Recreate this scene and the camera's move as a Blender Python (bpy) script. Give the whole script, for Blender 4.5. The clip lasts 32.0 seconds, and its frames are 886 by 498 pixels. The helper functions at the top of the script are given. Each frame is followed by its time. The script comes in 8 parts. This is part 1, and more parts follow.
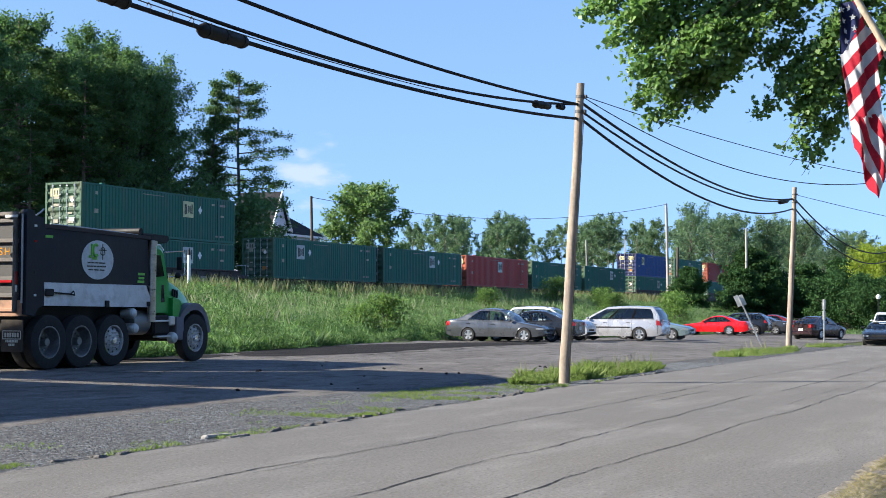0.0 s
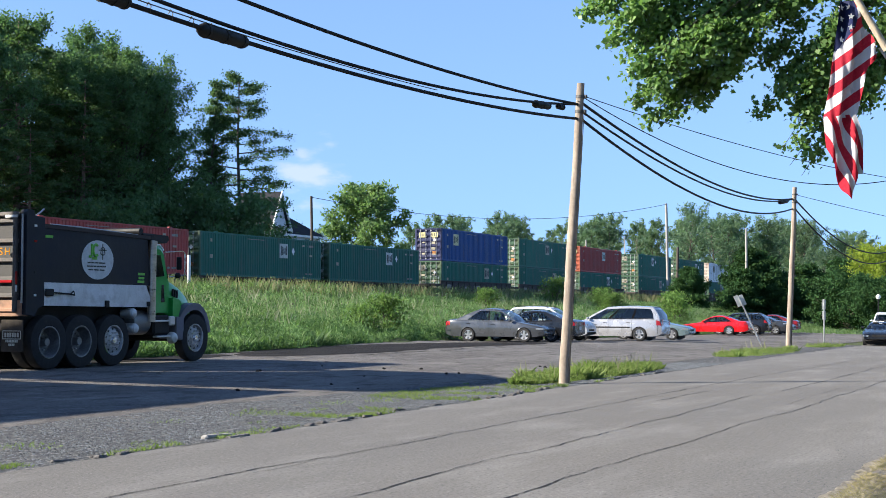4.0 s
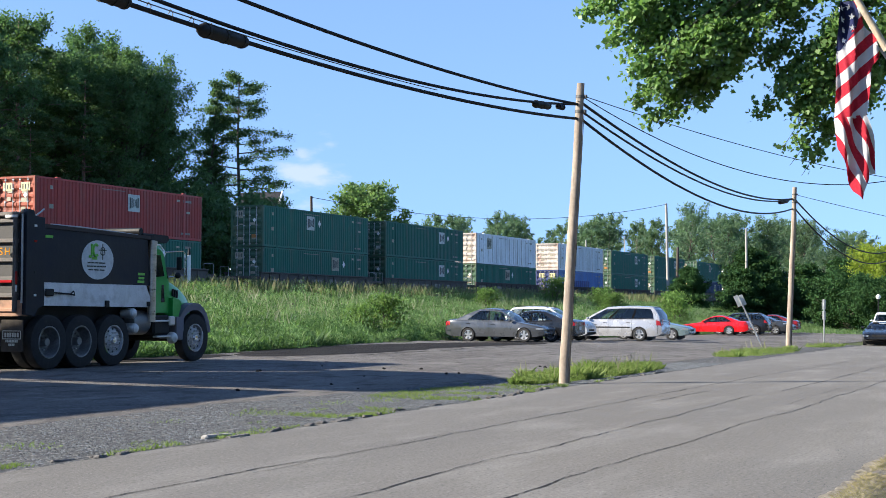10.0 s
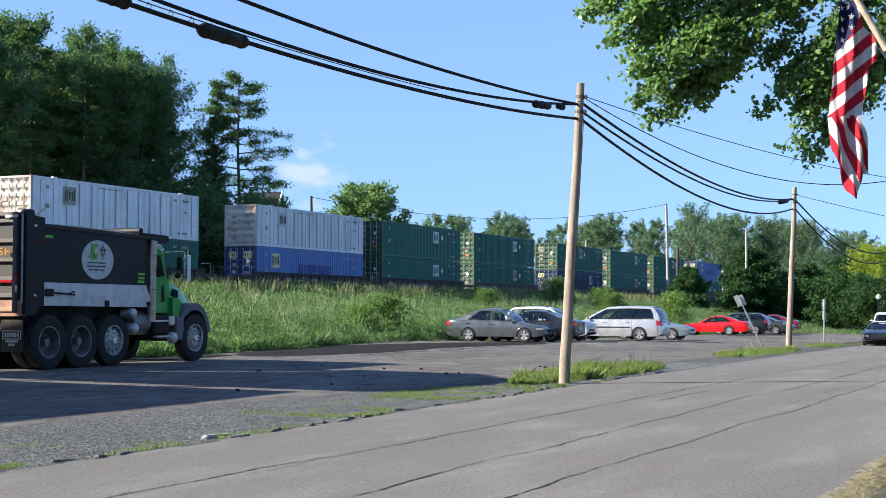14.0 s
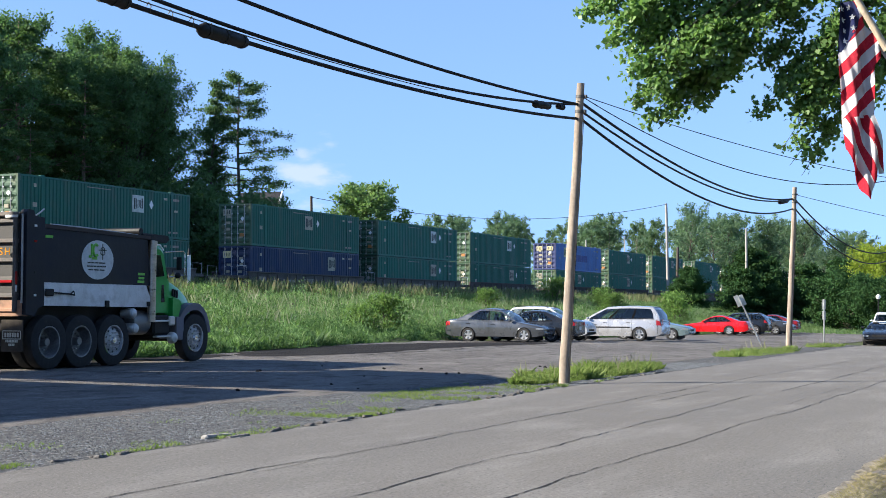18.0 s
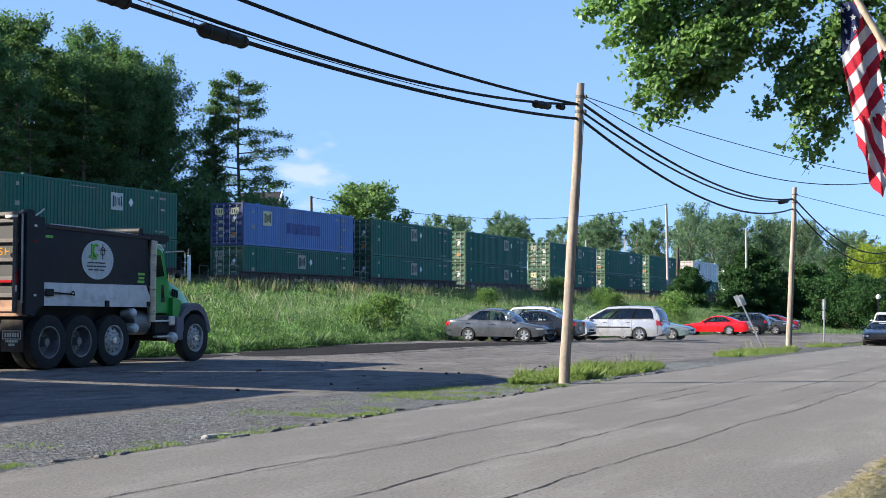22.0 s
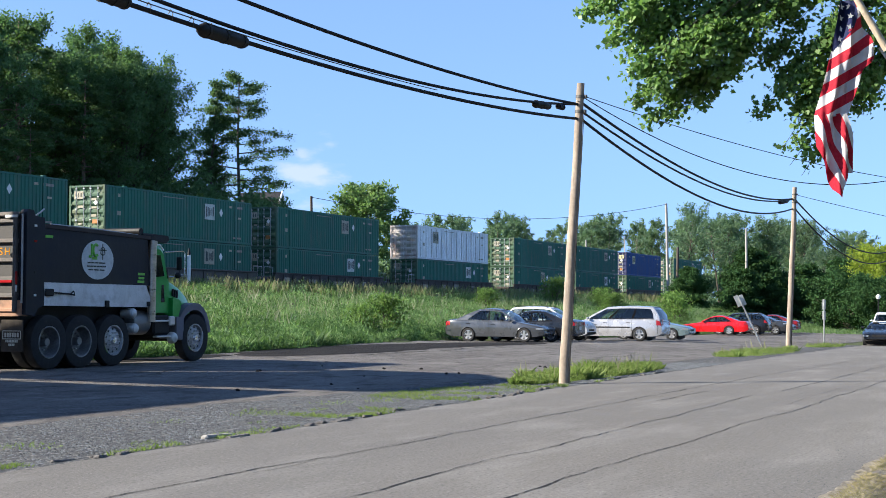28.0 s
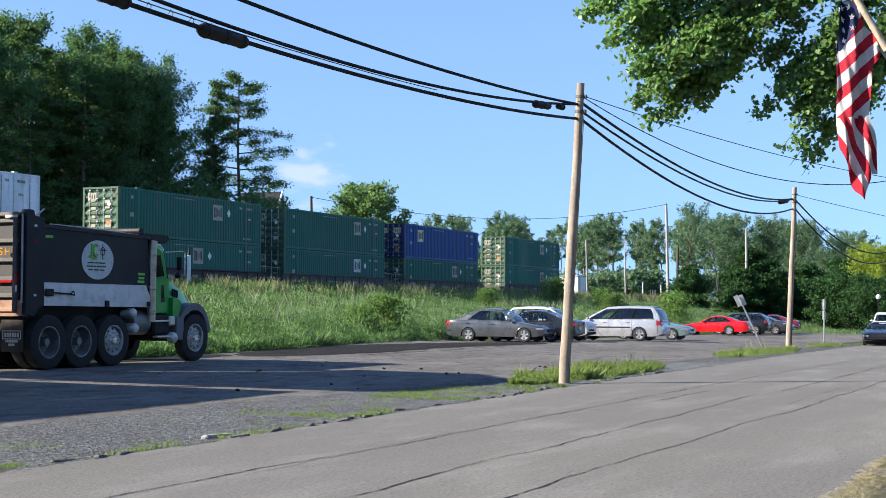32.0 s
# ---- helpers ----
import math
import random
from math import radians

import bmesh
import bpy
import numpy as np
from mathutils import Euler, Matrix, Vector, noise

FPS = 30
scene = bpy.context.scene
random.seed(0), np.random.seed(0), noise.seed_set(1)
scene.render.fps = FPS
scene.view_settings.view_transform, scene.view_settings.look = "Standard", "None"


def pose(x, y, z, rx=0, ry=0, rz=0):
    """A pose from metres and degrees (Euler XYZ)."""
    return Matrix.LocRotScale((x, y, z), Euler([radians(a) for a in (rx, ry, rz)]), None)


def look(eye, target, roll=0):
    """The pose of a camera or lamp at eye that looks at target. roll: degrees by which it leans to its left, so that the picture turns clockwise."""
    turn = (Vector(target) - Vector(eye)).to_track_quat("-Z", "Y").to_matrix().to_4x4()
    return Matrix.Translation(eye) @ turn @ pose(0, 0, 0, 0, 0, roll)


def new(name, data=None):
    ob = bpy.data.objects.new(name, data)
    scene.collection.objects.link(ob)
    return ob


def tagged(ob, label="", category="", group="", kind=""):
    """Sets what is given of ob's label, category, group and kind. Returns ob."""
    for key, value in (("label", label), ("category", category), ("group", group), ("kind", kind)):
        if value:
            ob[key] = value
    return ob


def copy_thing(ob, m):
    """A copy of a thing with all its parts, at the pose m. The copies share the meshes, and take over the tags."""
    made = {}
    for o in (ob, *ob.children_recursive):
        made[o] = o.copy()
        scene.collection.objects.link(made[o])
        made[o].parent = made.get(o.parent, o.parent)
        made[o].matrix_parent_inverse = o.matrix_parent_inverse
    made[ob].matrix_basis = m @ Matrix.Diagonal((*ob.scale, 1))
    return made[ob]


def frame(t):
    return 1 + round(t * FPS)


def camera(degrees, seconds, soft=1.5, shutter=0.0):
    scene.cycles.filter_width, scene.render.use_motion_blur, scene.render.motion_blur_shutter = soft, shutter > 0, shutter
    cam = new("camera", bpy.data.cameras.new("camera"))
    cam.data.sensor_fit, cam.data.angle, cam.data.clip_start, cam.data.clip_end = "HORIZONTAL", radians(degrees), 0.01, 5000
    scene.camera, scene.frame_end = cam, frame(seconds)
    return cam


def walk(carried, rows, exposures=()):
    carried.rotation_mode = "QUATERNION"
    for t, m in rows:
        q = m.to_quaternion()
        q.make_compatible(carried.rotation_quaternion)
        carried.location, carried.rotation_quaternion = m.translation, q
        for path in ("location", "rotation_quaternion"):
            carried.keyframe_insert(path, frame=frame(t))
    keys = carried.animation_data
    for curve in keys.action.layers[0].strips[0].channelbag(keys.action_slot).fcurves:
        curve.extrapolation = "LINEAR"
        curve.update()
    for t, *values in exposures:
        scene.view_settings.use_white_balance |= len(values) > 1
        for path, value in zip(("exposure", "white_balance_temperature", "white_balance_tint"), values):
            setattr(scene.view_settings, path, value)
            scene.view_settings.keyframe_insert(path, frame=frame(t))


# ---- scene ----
# ---- camera: stands still on the verge, across the road from the lot ----
EYE = Vector((0.0, 0.0, 1.5))
YAW, PITCH = radians(23.993), radians(2.434)
cam = camera(34.61, 32.0, soft=0.5, shutter=0.0)
AIM = Vector((math.cos(YAW) * math.cos(PITCH), math.sin(YAW) * math.cos(PITCH), math.sin(PITCH)))
walk(cam, [(0.0, look(EYE, EYE + AIM, 0.1)), (32.0, look(EYE, EYE + AIM, 0.1))])

# ---- light: low evening sun from across the railway, clear sky ----
SUN_EL, SUN_AZ = radians(28.0), radians(124.0)      # azimuth counted from +x towards +y
SUN_DIR = Vector((math.cos(SUN_AZ) * math.cos(SUN_EL), math.sin(SUN_AZ) * math.cos(SUN_EL), math.sin(SUN_EL)))
sun_data = bpy.data.lights.new("sun", "SUN")
sun_data.energy, sun_data.angle, sun_data.color = 4.2, radians(0.9), (1.0, 0.93, 0.79)
sun = new("sun", sun_data)
sun.matrix_world = look(SUN_DIR * 200, (0, 0, 0))
scene.view_settings.exposure = 1.65

world = bpy.data.worlds.new("sky")
scene.world = world
world.use_nodes = True
wn, wl = world.node_tree.nodes, world.node_tree.links
bg = wn["Background"]
sky = wn.new("ShaderNodeTexSky")
sky.sky_type, sky.sun_disc = "NISHITA", False
sky.sun_elevation, sky.sun_rotation = SUN_EL, math.pi / 2 - SUN_AZ
sky.air_density, sky.dust_density, sky.ozone_density = 0.6, 0.0, 3.0
bg.inputs[1].default_value = 0.083


def cloud_layer():
    """A few small evening cumulus low over the horizon."""
    tc = wn.new("ShaderNodeTexCoord")
    mp = wn.new("ShaderNodeMapping")
    mp.inputs["Scale"].default_value = (26, 26, 60)
    nz = wn.new("ShaderNodeTexNoise")
    nz.inputs["Scale"].default_value, nz.inputs["Detail"].default_value = 1.0, 6
    wl.new(tc.outputs["Generated"], mp.inputs[0])
    wl.new(mp.outputs[0], nz.inputs["Vector"])
    dist = wn.new("ShaderNodeVectorMath")
    dist.operation = "DISTANCE"
    dist.inputs[1].default_value = (0.8676, 0.4885, 0.0925)
    wl.new(tc.outputs["Generated"], dist.inputs[0])
    near = wn.new("ShaderNodeMapRange")
    near.inputs[1].default_value, near.inputs[2].default_value = 0.052, 0.012
    near.inputs[3].default_value, near.inputs[4].default_value = 0.0, 0.44
    wl.new(dist.outputs["Value"], near.inputs[0])
    add = wn.new("ShaderNodeMath")
    add.operation = "ADD"
    wl.new(nz.outputs[0], add.inputs[0])
    wl.new(near.outputs[0], add.inputs[1])
    cut = wn.new("ShaderNodeMapRange")
    cut.interpolation_type = "SMOOTHSTEP"
    cut.inputs[1].default_value, cut.inputs[2].default_value = 0.76, 1.0
    cut.inputs[4].default_value = 0.36
    wl.new(add.outputs[0], cut.inputs[0])
    mix = wn.new("ShaderNodeMix")
    mix.data_type = "RGBA"
    mix.inputs[7].default_value = (4.6, 4.3, 4.8, 1)
    wl.new(cut.outputs[0], mix.inputs[0])
    lift = wn.new("ShaderNodeVectorMath")
    lift.operation = "MULTIPLY_ADD"
    lift.inputs[1].default_value, lift.inputs[2].default_value = (1, 1, 0.4), (0, 0, 0.135)
    wl.new(tc.outputs["Generated"], lift.inputs[0])
    unit = wn.new("ShaderNodeVectorMath")
    unit.operation = "NORMALIZE"
    wl.new(lift.outputs[0], unit.inputs[0])
    wl.new(unit.outputs[0], sky.inputs[0])
    tint = wn.new("ShaderNodeMix")
    tint.data_type, tint.blend_type = "RGBA", "MULTIPLY"
    tint.inputs[0].default_value = 1.0
    tint.inputs[7].default_value = (1.05, 1.045, 1.05, 1)
    wl.new(sky.outputs[0], tint.inputs[6])
    wl.new(tint.outputs[2], mix.inputs[6])
    wl.new(mix.outputs[2], bg.inputs[0])


cloud_layer()

# ---- materials ----


def principled(name, rough=0.6, metal=0.0, spec=0.5):
    m = bpy.data.materials.new(name)
    m.use_nodes = True
    b = m.node_tree.nodes["Principled BSDF"]
    b.inputs["Roughness"].default_value, b.inputs["Metallic"].default_value = rough, metal
    b.inputs["Specular IOR Level"].default_value = spec
    return m, m.node_tree.nodes, m.node_tree.links, b


def mixed(n, l, fac, a, b):
    x = n.new("ShaderNodeMix")
    x.data_type = "RGBA"
    if isinstance(fac, (int, float)):
        x.inputs[0].default_value = fac
    else:
        l.new(fac, x.inputs[0])
    for slot, c in ((6, a), (7, b)):
        if isinstance(c, tuple):
            x.inputs[slot].default_value = (*c[:3], 1)
        else:
            l.new(c, x.inputs[slot])
    return x.outputs[2]


def noise_at(n, l, scale, detail=4, lo=0.35, hi=0.65, stretch=None, rough=0.55):
    tc = n.new("ShaderNodeTexCoord")
    out = tc.outputs["Object"]
    if stretch:
        mp = n.new("ShaderNodeMapping")
        mp.inputs["Scale"].default_value = stretch
        l.new(out, mp.inputs[0])
        out = mp.outputs[0]
    t = n.new("ShaderNodeTexNoise")
    t.inputs["Scale"].default_value, t.inputs["Detail"].default_value, t.inputs["Roughness"].default_value = scale, detail, rough
    l.new(out, t.inputs["Vector"])
    r = n.new("ShaderNodeMapRange")
    r.inputs[1].default_value, r.inputs[2].default_value = lo, hi
    l.new(t.outputs[0], r.inputs[0])
    return r.outputs[0]


def shade(c, k):
    return tuple(min(1.0, v * k) for v in c[:3])


def surface(name, col, rough=0.6, metal=0.0, var=0.15, scale=2.0, fine=30.0, dirt=None, dirt_amt=0.3, bump=0.1, rand=0.0, spec=0.5, stretch=None, coat=0.0):
    """Base colour with two scales of variation, a dirt layer and a fine bump."""
    m, n, l, b = principled(name, rough, metal, spec)
    big = noise_at(n, l, scale, 4, stretch=stretch)
    c = mixed(n, l, big, shade(col, 1 - var), shade(col, 1 + var))
    sm = noise_at(n, l, fine, 3)
    c = mixed(n, l, sm, c, mixed(n, l, 0.5 * var + 0.05, c, (0.02, 0.02, 0.02)))
    if dirt:
        d = noise_at(n, l, scale * 2.3, 6, 0.5, 0.75, stretch=stretch)
        k = n.new("ShaderNodeMath")
        k.operation = "MULTIPLY"
        k.inputs[1].default_value = dirt_amt
        l.new(d, k.inputs[0])
        c = mixed(n, l, k.outputs[0], c, dirt)
    if rand:
        oi = n.new("ShaderNodeObjectInfo")
        hs = n.new("ShaderNodeHueSaturation")
        mr = n.new("ShaderNodeMapRange")
        mr.inputs[3].default_value, mr.inputs[4].default_value = 1 - rand, 1 + rand
        l.new(oi.outputs["Random"], mr.inputs[0])
        l.new(mr.outputs[0], hs.inputs["Value"])
        l.new(c, hs.inputs["Color"])
        c = hs.outputs[0]
    l.new(c, b.inputs["Base Color"])
    rr = n.new("ShaderNodeMapRange")
    rr.inputs[3].default_value, rr.inputs[4].default_value = max(0.02, rough - 0.08), min(1, rough + 0.12)
    l.new(big, rr.inputs[0])
    l.new(rr.outputs[0], b.inputs["Roughness"])
    if coat:
        b.inputs["Coat Weight"].default_value = coat
        b.inputs["Coat Roughness"].default_value = 0.05
    if bump:
        bp = n.new("ShaderNodeBump")
        bp.inputs["Strength"].default_value, bp.inputs["Distance"].default_value = bump, 0.02
        l.new(sm, bp.inputs["Height"])
        l.new(bp.outputs[0], b.inputs["Normal"])
    return m


def foliage(name, col, col2, trans=0.35, rough=0.65, patch=0.0, spec=0.2):
    """Leaves: two greens by clump and by tree, a little light comes through."""
    m = bpy.data.materials.new(name)
    m.use_nodes = True
    n, l = m.node_tree.nodes, m.node_tree.links
    b = n["Principled BSDF"]
    b.inputs["Roughness"].default_value = rough
    b.inputs["Specular IOR Level"].default_value = spec
    geo = n.new("ShaderNodeNewGeometry")
    c = mixed(n, l, geo.outputs["Random Per Island"], col, col2)
    c = mixed(n, l, noise_at(n, l, 0.45, 3), c, mixed(n, l, 0.35, c, (0.03, 0.05, 0.02)))
    if patch:
        c = mixed(n, l, noise_at(n, l, 0.9, 4, 0.42, 0.62), c, mixed(n, l, patch, c, (0.03, 0.06, 0.03)))
        c = mixed(n, l, noise_at(n, l, 0.16, 3, 0.45, 0.6), c, mixed(n, l, patch * 0.6, c, (0.26, 0.34, 0.17)))
    oi = n.new("ShaderNodeObjectInfo")
    hs = n.new("ShaderNodeHueSaturation")
    mr = n.new("ShaderNodeMapRange")
    mr.inputs[3].default_value, mr.inputs[4].default_value = 0.8, 1.2
    l.new(oi.outputs["Random"], mr.inputs[0])
    l.new(mr.outputs[0], hs.inputs["Value"])
    l.new(c, hs.inputs["Color"])
    l.new(hs.outputs[0], b.inputs["Base Color"])
    tr = n.new("ShaderNodeBsdfTranslucent")
    l.new(mixed(n, l, 0.5, hs.outputs[0], (0.13, 0.26, 0.03)), tr.inputs[0])
    ms = n.new("ShaderNodeMixShader")
    ms.inputs[0].default_value = trans
    l.new(b.outputs[0], ms.inputs[1])
    l.new(tr.outputs[0], ms.inputs[2])
    l.new(ms.outputs[0], n["Material Output"].inputs[0])
    return m


def glass(name, tint=(0.02, 0.025, 0.03), rough=0.03):
    m, n, l, b = principled(name, rough, 0.0, 0.4)
    b.inputs["Base Color"].default_value = (*tint, 1)
    b.inputs["Transmission Weight"].default_value = 0.15
    return m


def ground_mat(name, layers, bump=0.5, bscale=25, rough=0.9, dist=0.03, spec=0.3):
    """layers: first colour, then (colour, scale, low, high, stretch) laid over it."""
    m, n, l, b = principled(name, rough, 0, spec)
    c = layers[0]
    for col, sc, lo, hi, st in layers[1:]:
        c = mixed(n, l, noise_at(n, l, sc, 6, lo, hi, st, 0.62), c, col)
    l.new(c, b.inputs["Base Color"])
    bp = n.new("ShaderNodeBump")
    bp.inputs["Strength"].default_value, bp.inputs["Distance"].default_value = bump, dist
    l.new(noise_at(n, l, bscale, 5, 0.3, 0.7), bp.inputs["Height"])
    l.new(bp.outputs[0], b.inputs["Normal"])
    return m


ROAD = ground_mat("road_asphalt", [(0.178, 0.167, 0.156), ((0.132, 0.121, 0.110), 0.16, 0.42, 0.62, (0.12, 1, 1)), ((0.132, 0.125, 0.119), 0.35, 0.35, 0.7, (0.25, 1, 1)), ((0.215, 0.205, 0.194), 1.1, 0.5, 0.75, (0.3, 1, 1)),
                                   ((0.07, 0.067, 0.064), 28, 0.5, 0.7, None), ((0.38, 0.36, 0.34), 40, 0.58, 0.8, None)], 0.35, 120, 0.88, 0.01)
LOT = ground_mat("lot_asphalt", [(0.168, 0.156, 0.149), ((0.112, 0.101, 0.096), 0.18, 0.4, 0.6, (0.5, 1, 1)), ((0.22, 0.206, 0.192), 0.5, 0.52, 0.7, None),
                                 ((0.070, 0.063, 0.060), 1.7, 0.5, 0.66, (0.6, 1, 1)), ((0.20, 0.187, 0.175), 4.0, 0.54, 0.7, None), ((0.035, 0.033, 0.033), 18, 0.5, 0.72, None), ((0.26, 0.25, 0.24), 30, 0.6, 0.75, None)], 0.7, 40, 0.9, 0.03)
PATCH = ground_mat("fresh_asphalt", [(0.020, 0.019, 0.020), ((0.038, 0.035, 0.035), 0.9, 0.45, 0.7, None), ((0.014, 0.014, 0.014), 50, 0.5, 0.7, None)], 0.5, 60, 0.95, 0.02, 0.08)
VERGE = ground_mat("dry_verge", [(0.30, 0.265, 0.21), ((0.17, 0.15, 0.125), 2.5, 0.4, 0.65, None), ((0.42, 0.37, 0.29), 14, 0.5, 0.7, None), ((0.10, 0.09, 0.08), 24, 0.55, 0.7, None)], 1.0, 18, 0.95, 0.05)
GRAVEL = ground_mat("gravel_bed", [(0.088, 0.092, 0.100), ((0.058, 0.061, 0.067), 0.8, 0.4, 0.65, None), ((0.30, 0.285, 0.27), 18, 0.5, 0.7, None), ((0.06, 0.057, 0.055), 30, 0.55, 0.7, None)], 1.0, 22, 0.95, 0.05)
BALLAST = ground_mat("ballast", [(0.17, 0.155, 0.145), ((0.09, 0.08, 0.075), 3, 0.4, 0.6, None), ((0.28, 0.26, 0.24), 14, 0.55, 0.7, None)], 1.0, 12, 0.95, 0.06)
SOIL = ground_mat("grass_soil", [(0.07, 0.085, 0.03), ((0.05, 0.075, 0.02), 0.3, 0.4, 0.6, None), ((0.13, 0.12, 0.06), 1.4, 0.52, 0.7, None), ((0.03, 0.045, 0.012), 9, 0.5, 0.7, None)], 0.8, 8, 0.95, 0.08)
CRACK = surface("crack_tar", (0.018, 0.017, 0.017), 0.8, var=0.3, scale=6, bump=0.2)
STONE = surface("loose_stone", (0.30, 0.285, 0.27), 0.9, var=0.4, scale=8, fine=60, rand=0.0)
STEEL = surface("rail_steel", (0.20, 0.14, 0.11), 0.5, 0.6, var=0.3, scale=3)
TIE = surface("tie_wood", (0.09, 0.07, 0.055), 0.9, var=0.3, scale=4)
BARK = surface("bark", (0.085, 0.068, 0.052), 0.9, var=0.35, scale=5, fine=18, bump=0.8)
BARK_WARM = surface("warm_pine_bark", (0.21, 0.155, 0.115), 0.9, var=0.35, scale=4, fine=14, bump=0.6)
BARK_PALE = surface("pale_bark", (0.24, 0.21, 0.18), 0.9, var=0.35, scale=4, fine=14, bump=0.6)
POLE_WOOD = surface("weathered_pole_wood", (0.33, 0.265, 0.21), 0.85, var=0.3, scale=3, fine=14, dirt=(0.13, 0.10, 0.08), dirt_amt=0.7, bump=0.12, stretch=(3, 3, 0.25))
POLE_DARK = surface("creosote_pole_wood", (0.07, 0.055, 0.045), 0.85, var=0.3, scale=3, stretch=(3, 3, 0.3))
POLE_GREY = surface("grey_pole_wood", (0.33, 0.31, 0.29), 0.85, var=0.2, scale=3, stretch=(3, 3, 0.3))
CABLE = surface("black_cable", (0.010, 0.010, 0.012), 0.7, var=0.1, spec=0.2, bump=0.0)
GALV = surface("galvanised_steel", (0.42, 0.43, 0.44), 0.45, 0.7, var=0.12, scale=4)
BLACK = surface("black_plastic", (0.011, 0.011, 0.012), 0.6, var=0.2, spec=0.25)
RUBBER = surface("tyre_rubber", (0.026, 0.026, 0.027), 0.85, var=0.25, scale=6, dirt=(0.06, 0.055, 0.05), dirt_amt=0.3, spec=0.25)
CHROME = surface("bright_metal", (0.62, 0.63, 0.65), 0.2, 0.95, var=0.06)
ALLOY = surface("wheel_alloy", (0.55, 0.55, 0.57), 0.32, 0.75, var=0.1)
HEADLAMP = surface("lamp_lens", (0.34, 0.36, 0.38), 0.12, 0.4, var=0.12)
RED_LENS = surface("red_lens", (0.36, 0.012, 0.015), 0.15, var=0.1)
AMBER = surface("amber_lens", (0.75, 0.30, 0.02), 0.2, var=0.1)
GLASS = glass("car_glass")
DARK_GLASS = surface("tinted_glass", (0.012, 0.014, 0.016), 0.05, var=0.1, bump=0.0)
WHITE = surface("white_paint", (0.74, 0.74, 0.73), 0.5, var=0.06, scale=2, dirt=(0.35, 0.30, 0.25), dirt_amt=0.25)


# ---- mesh building ----
class Shape:
    """Collects vertices and faces of one mesh."""

    def __init__(self):
        self.v, self.f, self.m = [], [], Matrix()

    def pts(self, ps):
        i = len(self.v)
        self.v += [tuple(self.m @ Vector(p)) for p in ps]
        return i

    def face(self, ps):
        i = self.pts(ps)
        self.f.append(tuple(range(i, i + len(ps))))
        return self

    def box(self, c, s, ch=0.0):
        """A box of size s at c with chamfered edges."""
        x, y, z = (k / 2 for k in s)
        ch = min(ch, x * 0.9, y * 0.9, z * 0.9)
        if ch <= 0:
            i = self.pts([(c[0] + a * x, c[1] + b * y, c[2] + d * z) for d in (-1, 1) for b in (-1, 1) for a in (-1, 1)])
            self.f += [tuple(i + k for k in q) for q in ((0, 2, 3, 1), (4, 5, 7, 6), (0, 1, 5, 4), (2, 6, 7, 3), (0, 4, 6, 2), (1, 3, 7, 5))]
            return self
        ids = {}
        for a in (-1, 1):
            for b in (-1, 1):
                for d in (-1, 1):
                    j = self.pts([(c[0] + a * x, c[1] + b * (y - ch), c[2] + d * (z - ch)), (c[0] + a * (x - ch), c[1] + b * y, c[2] + d * (z - ch)),
                                  (c[0] + a * (x - ch), c[1] + b * (y - ch), c[2] + d * z)])
                    ids[a, b, d] = (j, j + 1, j + 2)
                    self.f.append((j, j + 1, j + 2) if a * b * d > 0 else (j, j + 2, j + 1))

        def quad(q, out):
            p = [Vector(self.v[k]) for k in q]
            nrm = (p[1] - p[0]).cross(p[2] - p[0])
            mid = sum(p, Vector()) / 4 - (self.m @ Vector(c))
            self.f.append(tuple(q) if nrm.dot(mid) > 0 else tuple(reversed(q)))
        for k in range(3):
            for sg in (-1, 1):
                o = [t for t in range(3) if t != k]
                key = []
                for p, q in ((-1, -1), (1, -1), (1, 1), (-1, 1)):
                    t = [0, 0, 0]
                    t[k], t[o[0]], t[o[1]] = sg, p, q
                    key.append(ids[tuple(t)][k])
                quad(key, 1)
        for k in range(3):
            o = [t for t in range(3) if t != k]
            for p in (-1, 1):
                for q in (-1, 1):
                    t0, t1 = [0, 0, 0], [0, 0, 0]
                    t0[k], t1[k] = -1, 1
                    t0[o[0]] = t1[o[0]] = p
                    t0[o[1]] = t1[o[1]] = q
                    a, b = ids[tuple(t0)], ids[tuple(t1)]
                    quad((a[o[0]], a[o[1]], b[o[1]], b[o[0]]), 1)
        return self

    def cyl(self, p0, p1, r0, r1=None, n=12, cap=True):
        r1 = r0 if r1 is None else r1
        p0, p1 = Vector(p0), Vector(p1)
        ax = (p1 - p0).normalized()
        u = ax.orthogonal().normalized()
        w = ax.cross(u)
        ring = [(math.cos(2 * math.pi * k / n), math.sin(2 * math.pi * k / n)) for k in range(n)]
        i = self.pts([p0 + (u * a + w * b) * r0 for a, b in ring] + [p1 + (u * a + w * b) * r1 for a, b in ring])
        self.f += [(i + k, i + (k + 1) % n, i + n + (k + 1) % n, i + n + k) for k in range(n)]
        if cap:
            self.f += [tuple(i + k for k in reversed(range(n))), tuple(i + n + k for k in range(n))]
        return self

    def tube(self, path, r, n=6, cap=True):
        """A tube along a path; r one radius or one for each point."""
        path = [Vector(p) for p in path]
        rs = r if isinstance(r, (list, tuple)) else [r] * len(path)
        rings = []
        u = None
        for k, p in enumerate(path):
            ax = (path[min(k + 1, len(path) - 1)] - path[max(k - 1, 0)]).normalized()
            u = ax.orthogonal().normalized() if u is None else (u - ax * u.dot(ax)).normalized()
            w = ax.cross(u)
            rings.append(self.pts([p + (u * math.cos(2 * math.pi * j / n) + w * math.sin(2 * math.pi * j / n)) * rs[k] for j in range(n)]))
